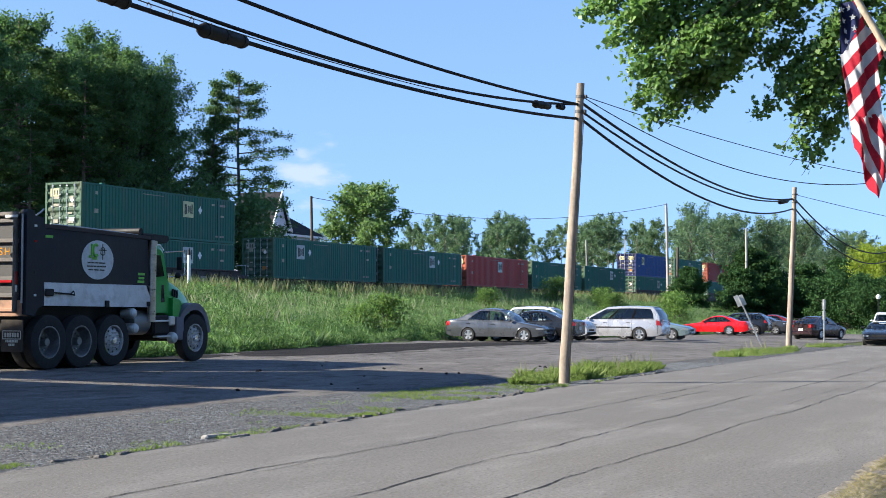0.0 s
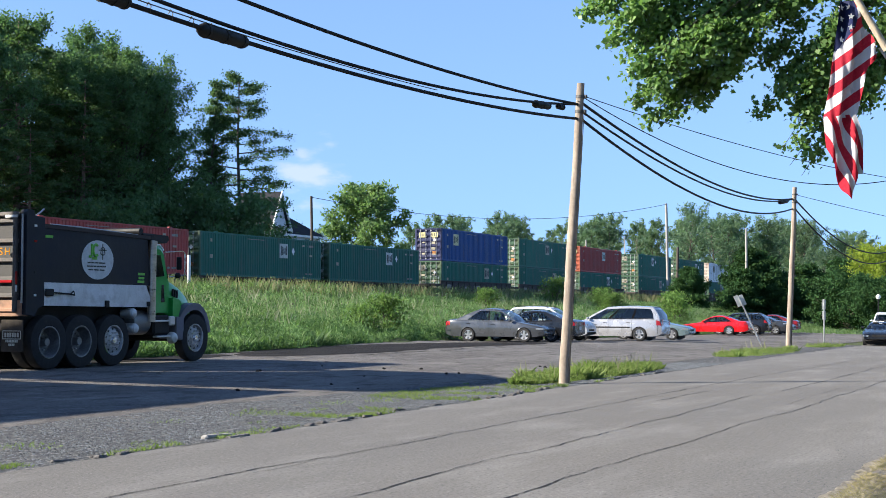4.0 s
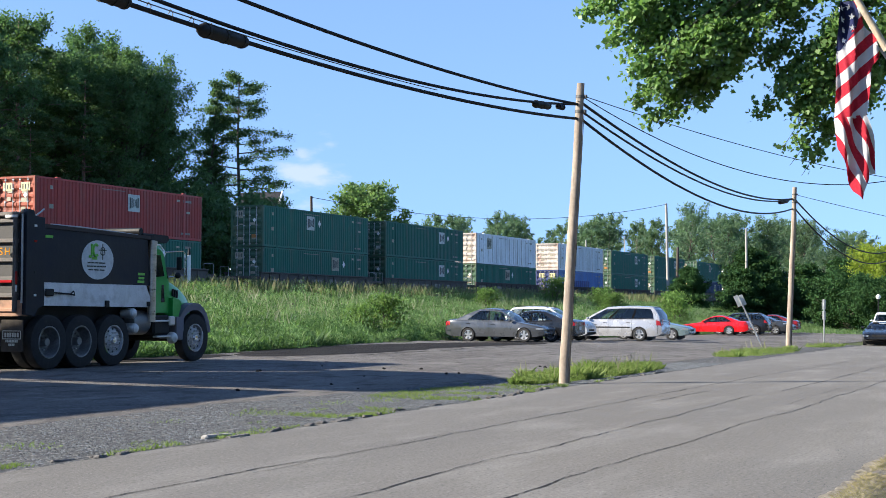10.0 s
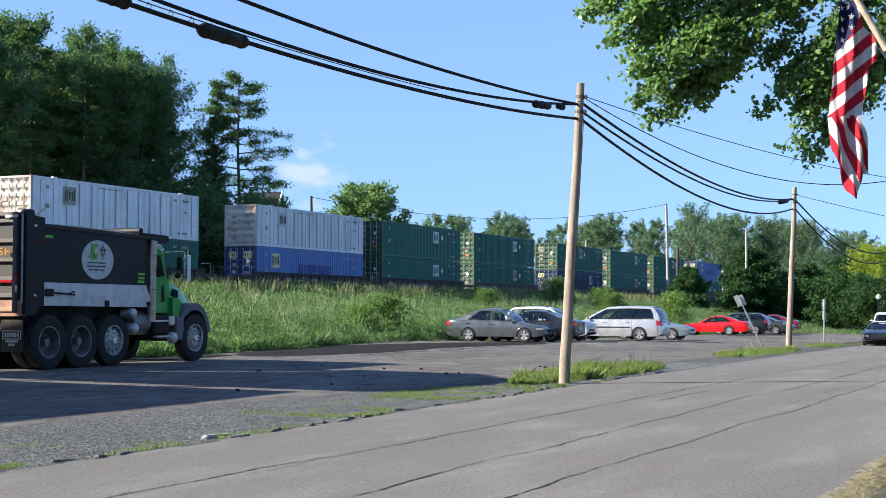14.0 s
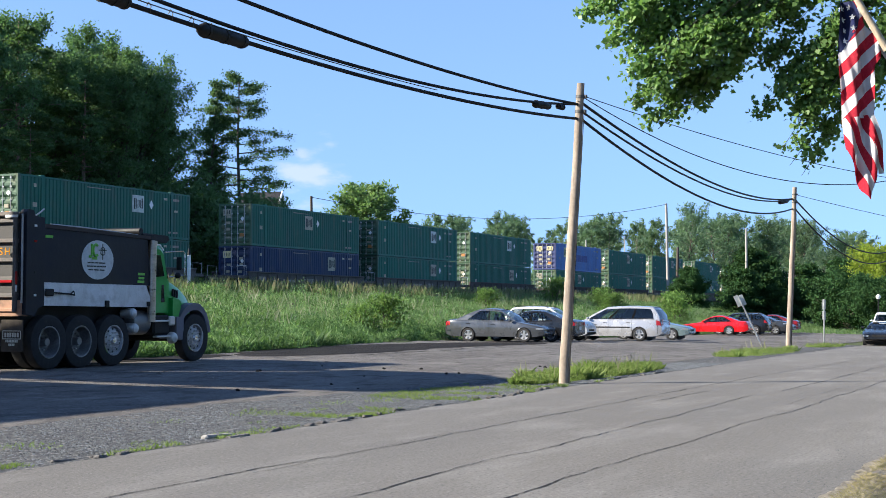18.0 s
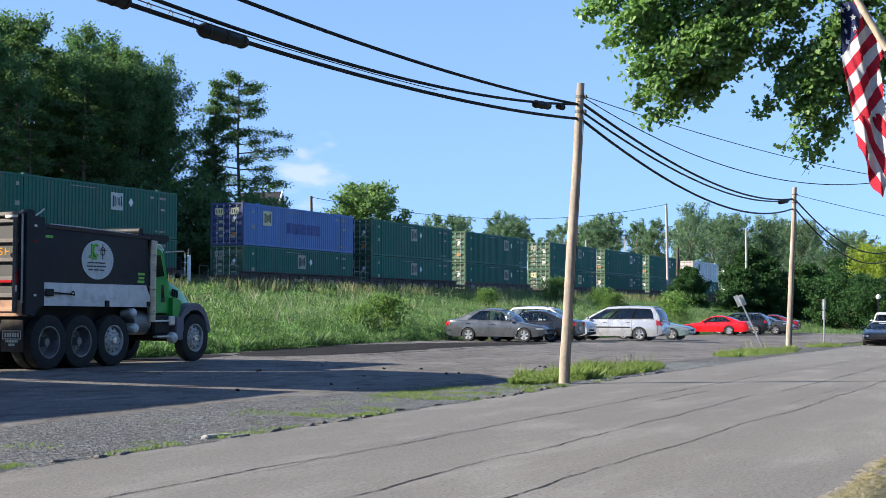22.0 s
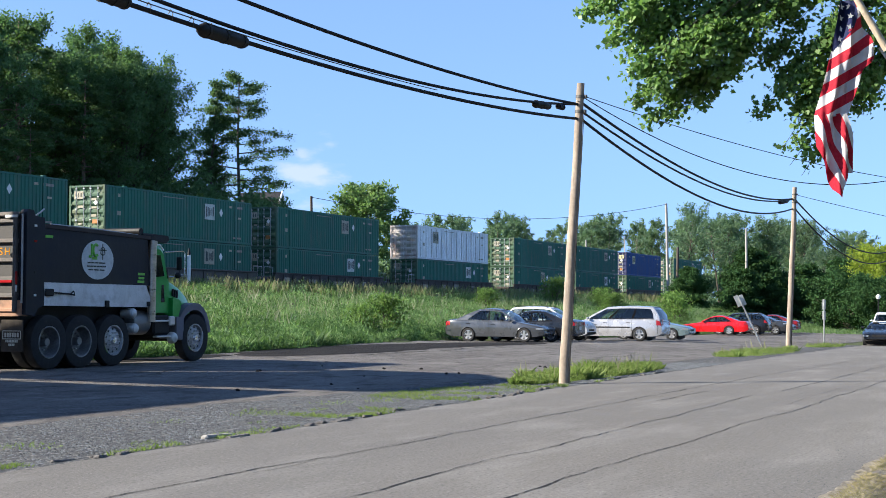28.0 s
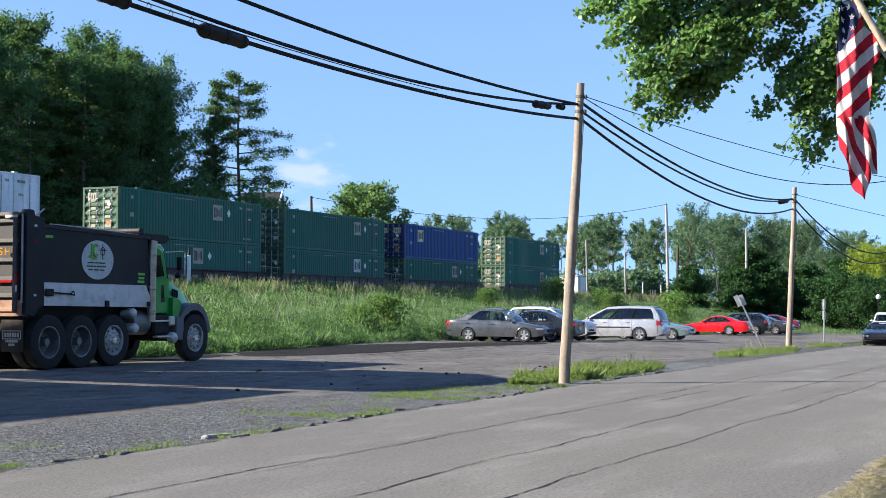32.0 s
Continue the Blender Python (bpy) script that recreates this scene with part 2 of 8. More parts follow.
        for a, b in zip(rings, rings[1:]):
            self.f += [(a + j, a + (j + 1) % n, b + (j + 1) % n, b + j) for j in range(n)]
        if cap:
            self.f += [tuple(rings[0] + j for j in reversed(range(n))), tuple(rings[-1] + j for j in range(n))]
        return self

    def lathe(self, prof, o, ax, n=20):
        """Turns (radius, along) round the axis ax through o."""
        o, ax = Vector(o), Vector(ax).normalized()
        u = ax.orthogonal().normalized()
        w = ax.cross(u)
        rings = [self.pts([o + ax * h + (u * math.cos(2 * math.pi * j / n) + w * math.sin(2 * math.pi * j / n)) * max(r, 1e-4) for j in range(n)]) for r, h in prof]
        for a, b in zip(rings, rings[1:]):
            self.f += [(a + j, a + (j + 1) % n, b + (j + 1) % n, b + j) for j in range(n)]
        return self

    def loft(self, rings, closed=True, caps=True):
        """Skins a row of point rings of equal length."""
        n = len(rings[0])
        ids = [self.pts(r) for r in rings]
        for a, b in zip(ids, ids[1:]):
            self.f += [(a + j, a + (j + 1) % n, b + (j + 1) % n, b + j) for j in range(n if closed else n - 1)]
        if caps:
            self.f += [tuple(ids[0] + j for j in reversed(range(n))), tuple(ids[-1] + j for j in range(n))]
        return self

    def prism(self, outline, y0, y1):
        """Extrudes an outline in x and z from y0 to y1."""
        return self.loft([[(x, y0, z) for x, z in outline], [(x, y1, z) for x, z in outline]])

    def mesh(self, name, smooth=30):
        me = bpy.data.meshes.new(name)
        me.from_pydata(self.v, [], self.f)
        bm = bmesh.new()
        bm.from_mesh(me)
        bmesh.ops.recalc_face_normals(bm, faces=bm.faces)
        bm.to_mesh(me)
        bm.free()
        if smooth:
            me.shade_smooth()
            me.set_sharp_from_angle(angle=radians(smooth))
        return me


def part(name, shape, material, parent=None, label="", smooth=30):
    """Links a shape (or mesh) as one mesh object under a thing or a part."""
    me = shape.mesh(name, smooth) if isinstance(shape, Shape) else shape
    if not me.materials:
        me.materials.append(material)
    ob = new(name, me)
    if parent is not None:
        ob.parent = parent
    return tagged(ob, label) if label else ob


def base(name, m=None, label="", category="", group="", kind=""):
    """The Empty that carries a thing's parts."""
    ob = new(name)
    ob.empty_display_size = 0.3
    if m is not None:
        ob.matrix_basis = m
    return tagged(ob, label, category, group, kind)


def fast_mesh(name, verts, faces, material, smooth=False):
    """A mesh from number arrays whose faces all have the same count of corners."""
    me = bpy.data.meshes.new(name)
    nv, (nf, k) = len(verts), faces.shape
    me.vertices.add(nv)
    me.vertices.foreach_set("co", np.asarray(verts, np.float32).ravel())
    me.loops.add(nf * k)
    me.loops.foreach_set("vertex_index", np.asarray(faces, np.int32).ravel())
    me.polygons.add(nf)
    me.polygons.foreach_set("loop_start", np.arange(0, nf * k, k, dtype=np.int32))
    me.update(calc_edges=True)
    me.materials.append(material)
    if smooth:
        me.shade_smooth()
    return me


# ---- lie of the land ----
ROAD_X = [-400, 0, 30, 50, 75, 100, 150, 300, 2600]
ROAD_Z = [0.0, 0.0, 0.0, -0.1, -0.36, -0.52, -0.75, -0.9, -0.9]
EDGE_X = [-400, 0, 13, 35, 52, 64, 78, 97, 150, 2600]
EDGE_Y = [8.8, 8.8, 8.85, 8.95, 9.35, 9.8, 10.3, 10.5, 10.8, 12]


def road_z(x):
    return np.interp(x, ROAD_X, ROAD_Z)


def edge_y(x):
    return np.interp(x, EDGE_X, EDGE_Y)


def foot_shift(x):
    """How far the bank stands back behind the first parked cars."""
    return np.interp(x, [44, 56, 66, 84], [0, 2.4, 2.4, 0])


def land(x, y):
    """Height of the ground."""
    y = y - foot_shift(x) * np.interp(y, [20, 24, 34, 45], [0, 1, 0.5, 0])
    z = road_z(x)
    lot = np.interp(y, [-50, 9.5, 14, 20, 24.5], [0, 0, 0.07, 0.2, 0.24]) * np.interp(x, [15, 34, 46], [0.38, 0.42, 1.0])
    rise = np.interp(y, [24.5, 26, 31, 38, 43, 45.2], [0, 0.18, 0.9, 1.75, 2.25, 2.36])
    bank = (2.36 - z - lot) / 2.36
    back = np.interp(y, [45, 60, 63, 400], [0, 0, -0.25, -0.25])
    z = z + lot + rise * bank + back
    out = np.clip((np.hypot(x, y) - 500) / 600, 0, 1)
    return z * (1 - out) + 0.6 * out


# ---- ground, road and lot ----
def steps(pairs):
    out = []
    for a, b, s in pairs:
        out += list(np.arange(a, b, s))
    return np.array(out + [pairs[-1][1]])


def sheet(name, xs, ys_of, lift, material, wobble=0.0, rng=None):
    """A strip of ground laid over the land: ys_of(x) gives its row of y."""
    rows = [np.asarray(ys_of(x), float) for x in xs]
    n = len(rows[0])
    X = np.repeat(np.asarray(xs)[:, None], n, 1)
    Y = np.array(rows)
    Z = land(X, Y) + lift
    if wobble:
        Z = Z + rng.uniform(-wobble, wobble, Z.shape)
    v = np.stack([X, Y, Z], -1).reshape(-1, 3)
    a = (np.arange(len(xs) - 1)[:, None] * n + np.arange(n - 1)[None, :]).ravel()
    f = np.stack([a, a + n, a + n + 1, a + 1], -1)
    return fast_mesh(name, v, f, material, True)


def make_ground():
    xs = steps([(-2600, -400, 200), (-400, -40, 30), (-40, 130, 1.5), (130, 300, 6), (300, 600, 25), (600, 4000, 200)])
    ys = steps([(-2600, -300, 150), (-300, -20, 14), (-20, 9, 1.5), (9, 48, 0.75), (48, 66, 1.0), (66, 200, 8), (200, 3000, 140)])
    X, Y = np.meshgrid(xs, ys, indexing="ij")
    rng = np.random.default_rng(3)
    Z = land(X, Y)
    bumpy = ((Y > 25.5) & (Y < 44) & (X > 0) & (X < 300)) * 0.10 + ((Y > 60) & (X < 400)) * 0.15
    Z = Z + rng.normal(0, 1, Z.shape) * bumpy
    v = np.stack([X, Y, Z], -1).reshape(-1, 3)
    n = len(ys)
    a = (np.arange(len(xs) - 1)[:, None] * n + np.arange(n - 1)[None, :]).ravel()
    f = np.stack([a, a + n, a + n + 1, a + 1], -1)
    g = new("ground", fast_mesh("ground", v, f, SOIL, True))
    tagged(g, "grassy ground with soil and weeds reaching the horizon", "ground", kind="structure")

    def ragged(x, k, amp):
        return amp * (noise.noise(Vector((x * 0.9, k, 0))) + 0.6 * noise.noise(Vector((x * 3.1, k, 4))))
    xs = steps([(-60, 5, 2.5), (5, 24, 0.12), (24, 70, 0.3), (70, 130, 1.0), (130, 400, 6)])
    r = new("road", sheet("road", xs, lambda x: np.concatenate([[1.72 + ragged(x, 1, 0.05)], np.linspace(2.1, edge_y(x) - 0.5, 8), [edge_y(x) - 0.05 + ragged(x, 2, 0.10)]]), 0.035, ROAD))
    tagged(r, "worn grey asphalt road with long cracks", "road", kind="structure")
    xs = steps([(-40, 8, 2), (8, 72, 0.35), (72, 124, 0.8)])
    p = new("parking_lot", sheet("parking_lot", xs, lambda x: np.concatenate([[edge_y(x) + 1.5 + ragged(x, 3, 0.5)], np.linspace(edge_y(x) + 2.2, 23.6 + foot_shift(x), 12), [24.3 + foot_shift(x) + ragged(x, 4, 0.35)]]), 0.022, LOT))
    tagged(p, "uneven old asphalt lot with dark patches", "parking lot", kind="structure")
    xs = steps([(-40, 5, 2), (5, 40, 0.3), (40, 76, 0.5)])
    s = new("gravel_shoulder", sheet("gravel_shoulder", xs, lambda x: np.concatenate([[edge_y(x) - 0.12], np.linspace(edge_y(x) + 0.1, edge_y(x) + np.interp(x, [0, 18, 24, 32, 80], [3.4, 3.2, 2.6, 1.6, 1.4]), 8) + ragged(x, 5, 0.25)]), 0.030, GRAVEL, 0.012, rng))
    tagged(s, "loose grey gravel shoulder beside the road", "gravel", kind="structure")
    # the far verge on the camera's side
    xs = steps([(-20, 4, 2), (4, 24, 0.15), (24, 40, 0.5), (40, 120, 2)])
    q = new("gravel_verge", sheet("gravel_verge", xs, lambda x: np.concatenate([[-0.6], np.linspace(0.2, 1.82, 5) + ragged(x, 6, 0.16)]), 0.0395, VERGE, 0.001, rng))
    tagged(q, "dry gravel verge on the near side of the road", "gravel", kind="structure")

    def blob(name, x0, x1, ya, yb, seed, lift=0.030, mat=PATCH):
        xs = np.arange(x0, x1, 0.4)

        def row(x):
            k = (x - x0) / (x1 - x0)
            e = min(1, 6 * k, 6 * (1 - k)) ** 0.5 if 0 < k < 1 else 0
            mid, half = (ya + yb) / 2, (yb - ya) / 2
            return np.linspace(mid - half * e + ragged(x, seed, 0.3), mid + half * e + ragged(x, seed + 1, 0.3), 7)
        return tagged(new(name, sheet(name, xs, row, lift, mat)), "darker fresh asphalt patch on the lot", "asphalt patch", kind="structure")
    blob("asphalt_patch", 36, 60, 20.3, 24.4, 11)
    blob("asphalt_patch", 24, 37, 22.8, 24.2, 15)


make_ground()


def crack(path_y, x0, x1, width, seed, drift=0.0, name="road_crack"):
    """A tarred crack that wanders along the road."""
    rng = random.Random(seed)
    xs = np.arange(x0, x1, 0.09)
    v, off = [], 0.0
    for x in xs:
        off = off * 0.95 + rng.uniform(-0.016, 0.016)
        y = path_y + drift * (x - x0) + off + 0.07 * noise.noise(Vector((x * 0.25, seed, 0)))
        w = width * (0.25 + 0.85 * rng.random()) * (0.6 + 0.6 * (noise.noise(Vector((x * 0.5, seed, 7))) + 0.5))
        z = float(land(x, y)) + 0.0395
        v += [(x, y - w / 2, z), (x, y + w / 2, z)]
    n = len(xs)
    f = np.array([(2 * k, 2 * k + 2, 2 * k + 3, 2 * k + 1) for k in range(n - 1)])
    tagged(new(name, fast_mesh(name, np.array(v), f, CRACK)), "dark wandering crack along the worn road", "crack", group="road cracks", kind="structure")


for cy, cx0, cx1, cw, cs, cd in ((6.90, 7, 45, 0.026, 1, -0.017), (5.22, 9, 24.5, 0.024, 2, -0.008), (4.08, 9, 34, 0.022, 3, -0.021), (6.16, 22.4, 25.5, 0.03, 4, -0.02), (4.88, 26, 60, 0.03, 5, -0.010), (6.72, 11, 16, 0.010, 6, 0.02), (4.2, 22, 30, 0.012, 7, -0.02)):
    crack(cy, cx0, cx1, cw, cs, cd)


def cross_crack(x, y0, y1, seed):
    rng = random.Random(seed)
    v = []
    ys = np.arange(y0, y1, 0.15)
    for y in ys:
        x += rng.uniform(-0.03, 0.034)
        z = float(land(x, y)) + 0.0395
        w = 0.012 + 0.02 * rng.random()
        v += [(x - w, y, z), (x + w, y, z)]
    f = np.array([(2 * k, 2 * k + 1, 2 * k + 3, 2 * k + 2) for k in range(len(ys) - 1)])
    tagged(new("road_crack", fast_mesh("road_crack", np.array(v), f, CRACK)), "thin crack across the worn road", "crack", group="road cracks", kind="structure")


for k, (x, a, b) in enumerate(((52, 2, 9),)):
    cross_crack(x, a, b, 40 + k)


def curb_edge():
    """Broken edge of the paving between road and shoulder."""
    rng = random.Random(5)
    s = Shape()
    for x in np.arange(9, 34, 0.42):
        if rng.random() < 0.5:
            continue
        y = float(edge_y(x)) + 0.05 + rng.uniform(-0.08, 0.08)
        s.m = pose(x, y, float(land(x, y)) + 0.035, rng.uniform(-6, 6), rng.uniform(-5, 5), rng.uniform(-20, 20))
        s.box((0, 0, 0), (rng.uniform(0.12, 0.42), rng.uniform(0.05, 0.12), rng.uniform(0.03, 0.06)), 0.015)
    s.m = Matrix()
    tagged(part("pavement_rubble", s, LOT, smooth=0), "broken asphalt crumbs along the road edge", "rubble", kind="stuff")
    s = Shape()
    s.m = pose(13.9, 9.0, 0.035, 3, 2, -4)
    s.box((0, 0, 0), (0.55, 0.10, 0.07), 0.025)
    tagged(part("curb_stone", s, STONE, smooth=0), "short dull broken curb stone at the road edge", "curb stone")


curb_edge()


def scatter_stones():
    rng = np.random.default_rng(8)
    n = 60000
    x = 8 + 32 * rng.random(n) ** 1.15
    wid = np.interp(x, [0, 18, 24, 32, 80], [3.2, 3.0, 2.3, 1.4, 1.0])
    y = edge_y(x) + 0.05 + wid * rng.random(n) ** 1.1
    x[:5000] = 6.5 + 9 * rng.random(5000)
    y[:5000] = 1.1 + 1.25 * rng.random(5000) ** 0.8
    r = 0.005 + 0.013 * rng.random(n) ** 2.2
    r[:5000] *= 0.5
    z = land(x, y) + 0.030 + r * 0.4
    o = np.array([(1, 0, 0), (-1, 0, 0), (0, 1, 0), (0, -1, 0), (0, 0, 0.7), (0, 0, -0.7)], float)
    jit = rng.uniform(0.6, 1.3, (n, 6, 1))
    ang = rng.random(n) * 6.28
    ca, sa = np.cos(ang)[:, None], np.sin(ang)[:, None]
    q = o[None] * jit * r[:, None, None]
    v = np.stack([q[..., 0] * ca - q[..., 1] * sa, q[..., 0] * sa + q[..., 1] * ca, q[..., 2]], -1) + np.stack([x, y, z], -1)[:, None]
    fb = np.array([(0, 2, 4), (2, 1, 4), (1, 3, 4), (3, 0, 4)])
    f = (fb[None] + 6 * np.arange(n)[:, None, None]).reshape(-1, 3)
    m, nn, l, b = principled("gravel_stone", 0.9, 0, 0.3)
    geo = nn.new("ShaderNodeNewGeometry")
    l.new(mixed(nn, l, geo.outputs["Random Per Island"], (0.022, 0.025, 0.029), (0.205, 0.22, 0.24)), b.inputs["Base Color"])
    tagged(new("gravel", fast_mesh("gravel", v.reshape(-1, 3), f, m)), "loose grey gravel stones on the shoulder", "gravel", kind="stuff")
    # a few dark lumps of asphalt on the lot
    rl = random.Random(9)
    for k in range(14):
        s = Shape()
        lx, ly = rl.uniform(20, 36), rl.uniform(12.0, 17.5)
        rr = rl.uniform(0.025, 0.06)
        s.m = pose(lx, ly, float(land(lx, ly)) + 0.022 + rr * 0.25, rl.uniform(0, 40), rl.uniform(0, 40), rl.uniform(0, 360))
        s.lathe([(0, -rr * 0.5), (rr * 0.8, -rr * 0.35), (rr, 0.1 * rr), (rr * 0.6, rr * 0.5), (0, rr * 0.55)], (0, 0, 0), (0.2, 0.1, 1), 6)
        s.m = Matrix()
        tagged(part("asphalt_lump", s, PATCH, smooth=0), "small loose lump of dark asphalt on the lot", "stone", group="loose lumps")


scatter_stones()
TRACK_Y = 52.93
RAIL_TOP = 2.56


def railway():
    s = Shape()
    prof = [(-2.9, 1.9), (-1.75, 2.30), (1.75, 2.30), (2.9, 1.9)]
    xs = [-200, 0, 100, 200, 300, 500, 900]
    s.loft([[(x, TRACK_Y + a, z) for a, z in prof] for x in xs])
    tagged(part("track_bed", s, BALLAST), "grey stone ballast under the railway track", "ballast", kind="structure")
    s = Shape()
    for side in (-0.7175, 0.7175):
        y = TRACK_Y + side
        s.loft([[(x, y + a, 2.40 + z) for a, z in ((-0.075, 0), (0.075, 0), (0.07, 0.02), (0.012, 0.035), (0.012, 0.12), (0.036, 0.13), (0.036, 0.165), (-0.036, 0.165), (-0.036, 0.13), (-0.012, 0.12), (-0.012, 0.035), (-0.07, 0.02))] for x in (-200, 900)])
    tagged(part("rails", s, STEEL), "pair of steel running rails of the railway", "rail", kind="structure")
    s = Shape()
    for k in range(260):
        s.box((40 + k * 0.6, TRACK_Y, 2.32), (0.22, 2.6, 0.16), 0.0)
    tagged(part("railway_ties", s, TIE, smooth=0), "dark wooden railway ties in the ballast", "railway tie", kind="stuff")


railway()


def patch_edge():
    """The ragged raised edge of the fresh asphalt, and smaller breaks in the lot."""
    rng = random.Random(91)
    for pts, w in (([(36.6, 19.8), (41.0, 19.8), (44.4, 19.4), (51.0, 19.9)], 0.20), ([(31.0, 18.2), (33.5, 18.4), (35.5, 18.9)], 0.10), ([(24.5, 17.8), (27.5, 19.0), (31.0, 20.3)], 0.10), ([(24, 12.6), (26, 12.1)], 0.10), ([(40, 13.6), (44, 13.2), (47, 13.8)], 0.09), ([(21.5, 14.2), (22.8, 13.2)], 0.12)):
        v = []
        n = 70
        for k in range(n):
            q = k / (n - 1) * (len(pts) - 1)
            a, b = pts[min(int(q), len(pts) - 2)], pts[min(int(q), len(pts) - 2) + 1]
            f = q - min(int(q), len(pts) - 2)
            x = a[0] + (b[0] - a[0]) * f
            y = a[1] + (b[1] - a[1]) * f + rng.uniform(-0.06, 0.06) + 0.25 * noise.noise(Vector((x * 1.3, w * 50, 2)))
            h = w * rng.uniform(0.15, 1.0) * min(1, 5 * k / n, 5 * (1 - k / n)) / 2
            z = float(land(x, y)) + 0.036
            v += [(x, y - h, z), (x, y + h, z)]
        f = np.array([(2 * k, 2 * k + 2, 2 * k + 3, 2 * k + 1) for k in range(n - 1)])
        tagged(new("lot_crack", fast_mesh("lot_crack", np.array(v), f, CRACK)), "ragged dark break in the lot's asphalt", "crack", group="breaks in the lot", kind="structure")


patch_edge()


# ---- freight train ----
C_LEN, C_HT, C_WID = 16.15, 2.896, 2.59


def painted_steel(name, col, dirt=(0.16, 0.12, 0.09), amt=0.35):
    return surface(name, col, 0.55, 0.0, var=0.12, scale=0.7, fine=6, dirt=dirt, dirt_amt=amt, bump=0.05, rand=0.12, stretch=(1, 1, 0.35), spec=0.3)


PAINT = {
    "green": painted_steel("green_container_paint", (0.019, 0.122, 0.086)),
    "red": painted_steel("red_container_paint", (0.40, 0.060, 0.050)),
    "blue": painted_steel("blue_container_paint", (0.020, 0.066, 0.215)),
    "sky": painted_steel("light_blue_container_paint", (0.105, 0.19, 0.42)),
    "navy": painted_steel("navy_container_paint", (0.018, 0.036, 0.090)),
    "white": painted_steel("white_container_paint", (0.74, 0.74, 0.76), (0.46, 0.34, 0.26), 0.45),
}
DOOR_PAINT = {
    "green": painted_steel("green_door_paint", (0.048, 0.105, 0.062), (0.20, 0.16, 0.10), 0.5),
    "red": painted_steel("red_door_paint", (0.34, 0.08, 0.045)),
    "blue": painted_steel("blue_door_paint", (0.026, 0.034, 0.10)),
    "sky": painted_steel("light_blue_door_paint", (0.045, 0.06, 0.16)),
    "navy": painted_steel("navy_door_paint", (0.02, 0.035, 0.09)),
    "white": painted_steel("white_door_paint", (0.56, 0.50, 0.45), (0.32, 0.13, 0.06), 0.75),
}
PALE = surface("pale_marking", (0.50, 0.52, 0.48), 0.6, var=0.15, scale=5)
YELLOWISH = surface("yellowish_sign", (0.60, 0.54, 0.28), 0.6, var=0.15, scale=5)
FADED = surface("faded_sign", (0.34, 0.31, 0.23), 0.6, var=0.25, scale=6)
ORANGE = surface("orange_label", (0.42, 0.17, 0.04), 0.6, var=0.15, scale=5)
DARK_MARK = surface("dark_marking", (0.03, 0.035, 0.03), 0.6, var=0.1)
WORD_BLUE = surface("dark_blue_marking", (0.030, 0.045, 0.20), 0.6, var=0.1)
WELL_BROWN = surface("rusty_brown_steel", (0.055, 0.040, 0.036), 0.75, 0.2, var=0.35, scale=1.2, fine=8, dirt=(0.14, 0.11, 0.095), dirt_amt=0.45)
WELL_YELLOW = surface("dusty_grey_brown_steel", (0.095, 0.080, 0.070), 0.75, 0.2, var=0.3, scale=1.2, fine=8, dirt=(0.08, 0.06, 0.05), dirt_amt=0.5)
IRON = surface("dark_iron", (0.055, 0.048, 0.045), 0.7, 0.5, var=0.3, scale=3)
STENCIL = surface("faded_stencil", (0.24, 0.21, 0.18), 0.7, var=0.3, scale=4)
ROOF_GREY = surface("container_roof", (0.26, 0.30, 0.29), 0.6, 0.2, var=0.15, scale=0.6)
COLOUR_WORDS = {"green": "dark green", "red": "faded red", "blue": "dark blue", "sky": "light blue", "navy": "navy blue", "white": "rust-streaked white"}


def corrugated(pitch, depth, y, x0, x1, z0, z1, out):
    """A folded steel sheet in the plane y; out is the side to which its ribs stand."""
    n = int(round((x1 - x0) / pitch))
    p = (x1 - x0) / n
    line = []
    for k in range(n):
        a = x0 + k * p
        line += [(a, 0), (a + 0.34 * p, 0), (a + 0.5 * p, depth), (a + 0.84 * p, depth)]
    line.append((x1, 0))
    s = Shape()
    s.loft([[(x, y - out * d, z) for x, d in line] for z in (z0, z1)], closed=False, caps=False)
    return s


CONTAINERS = {}


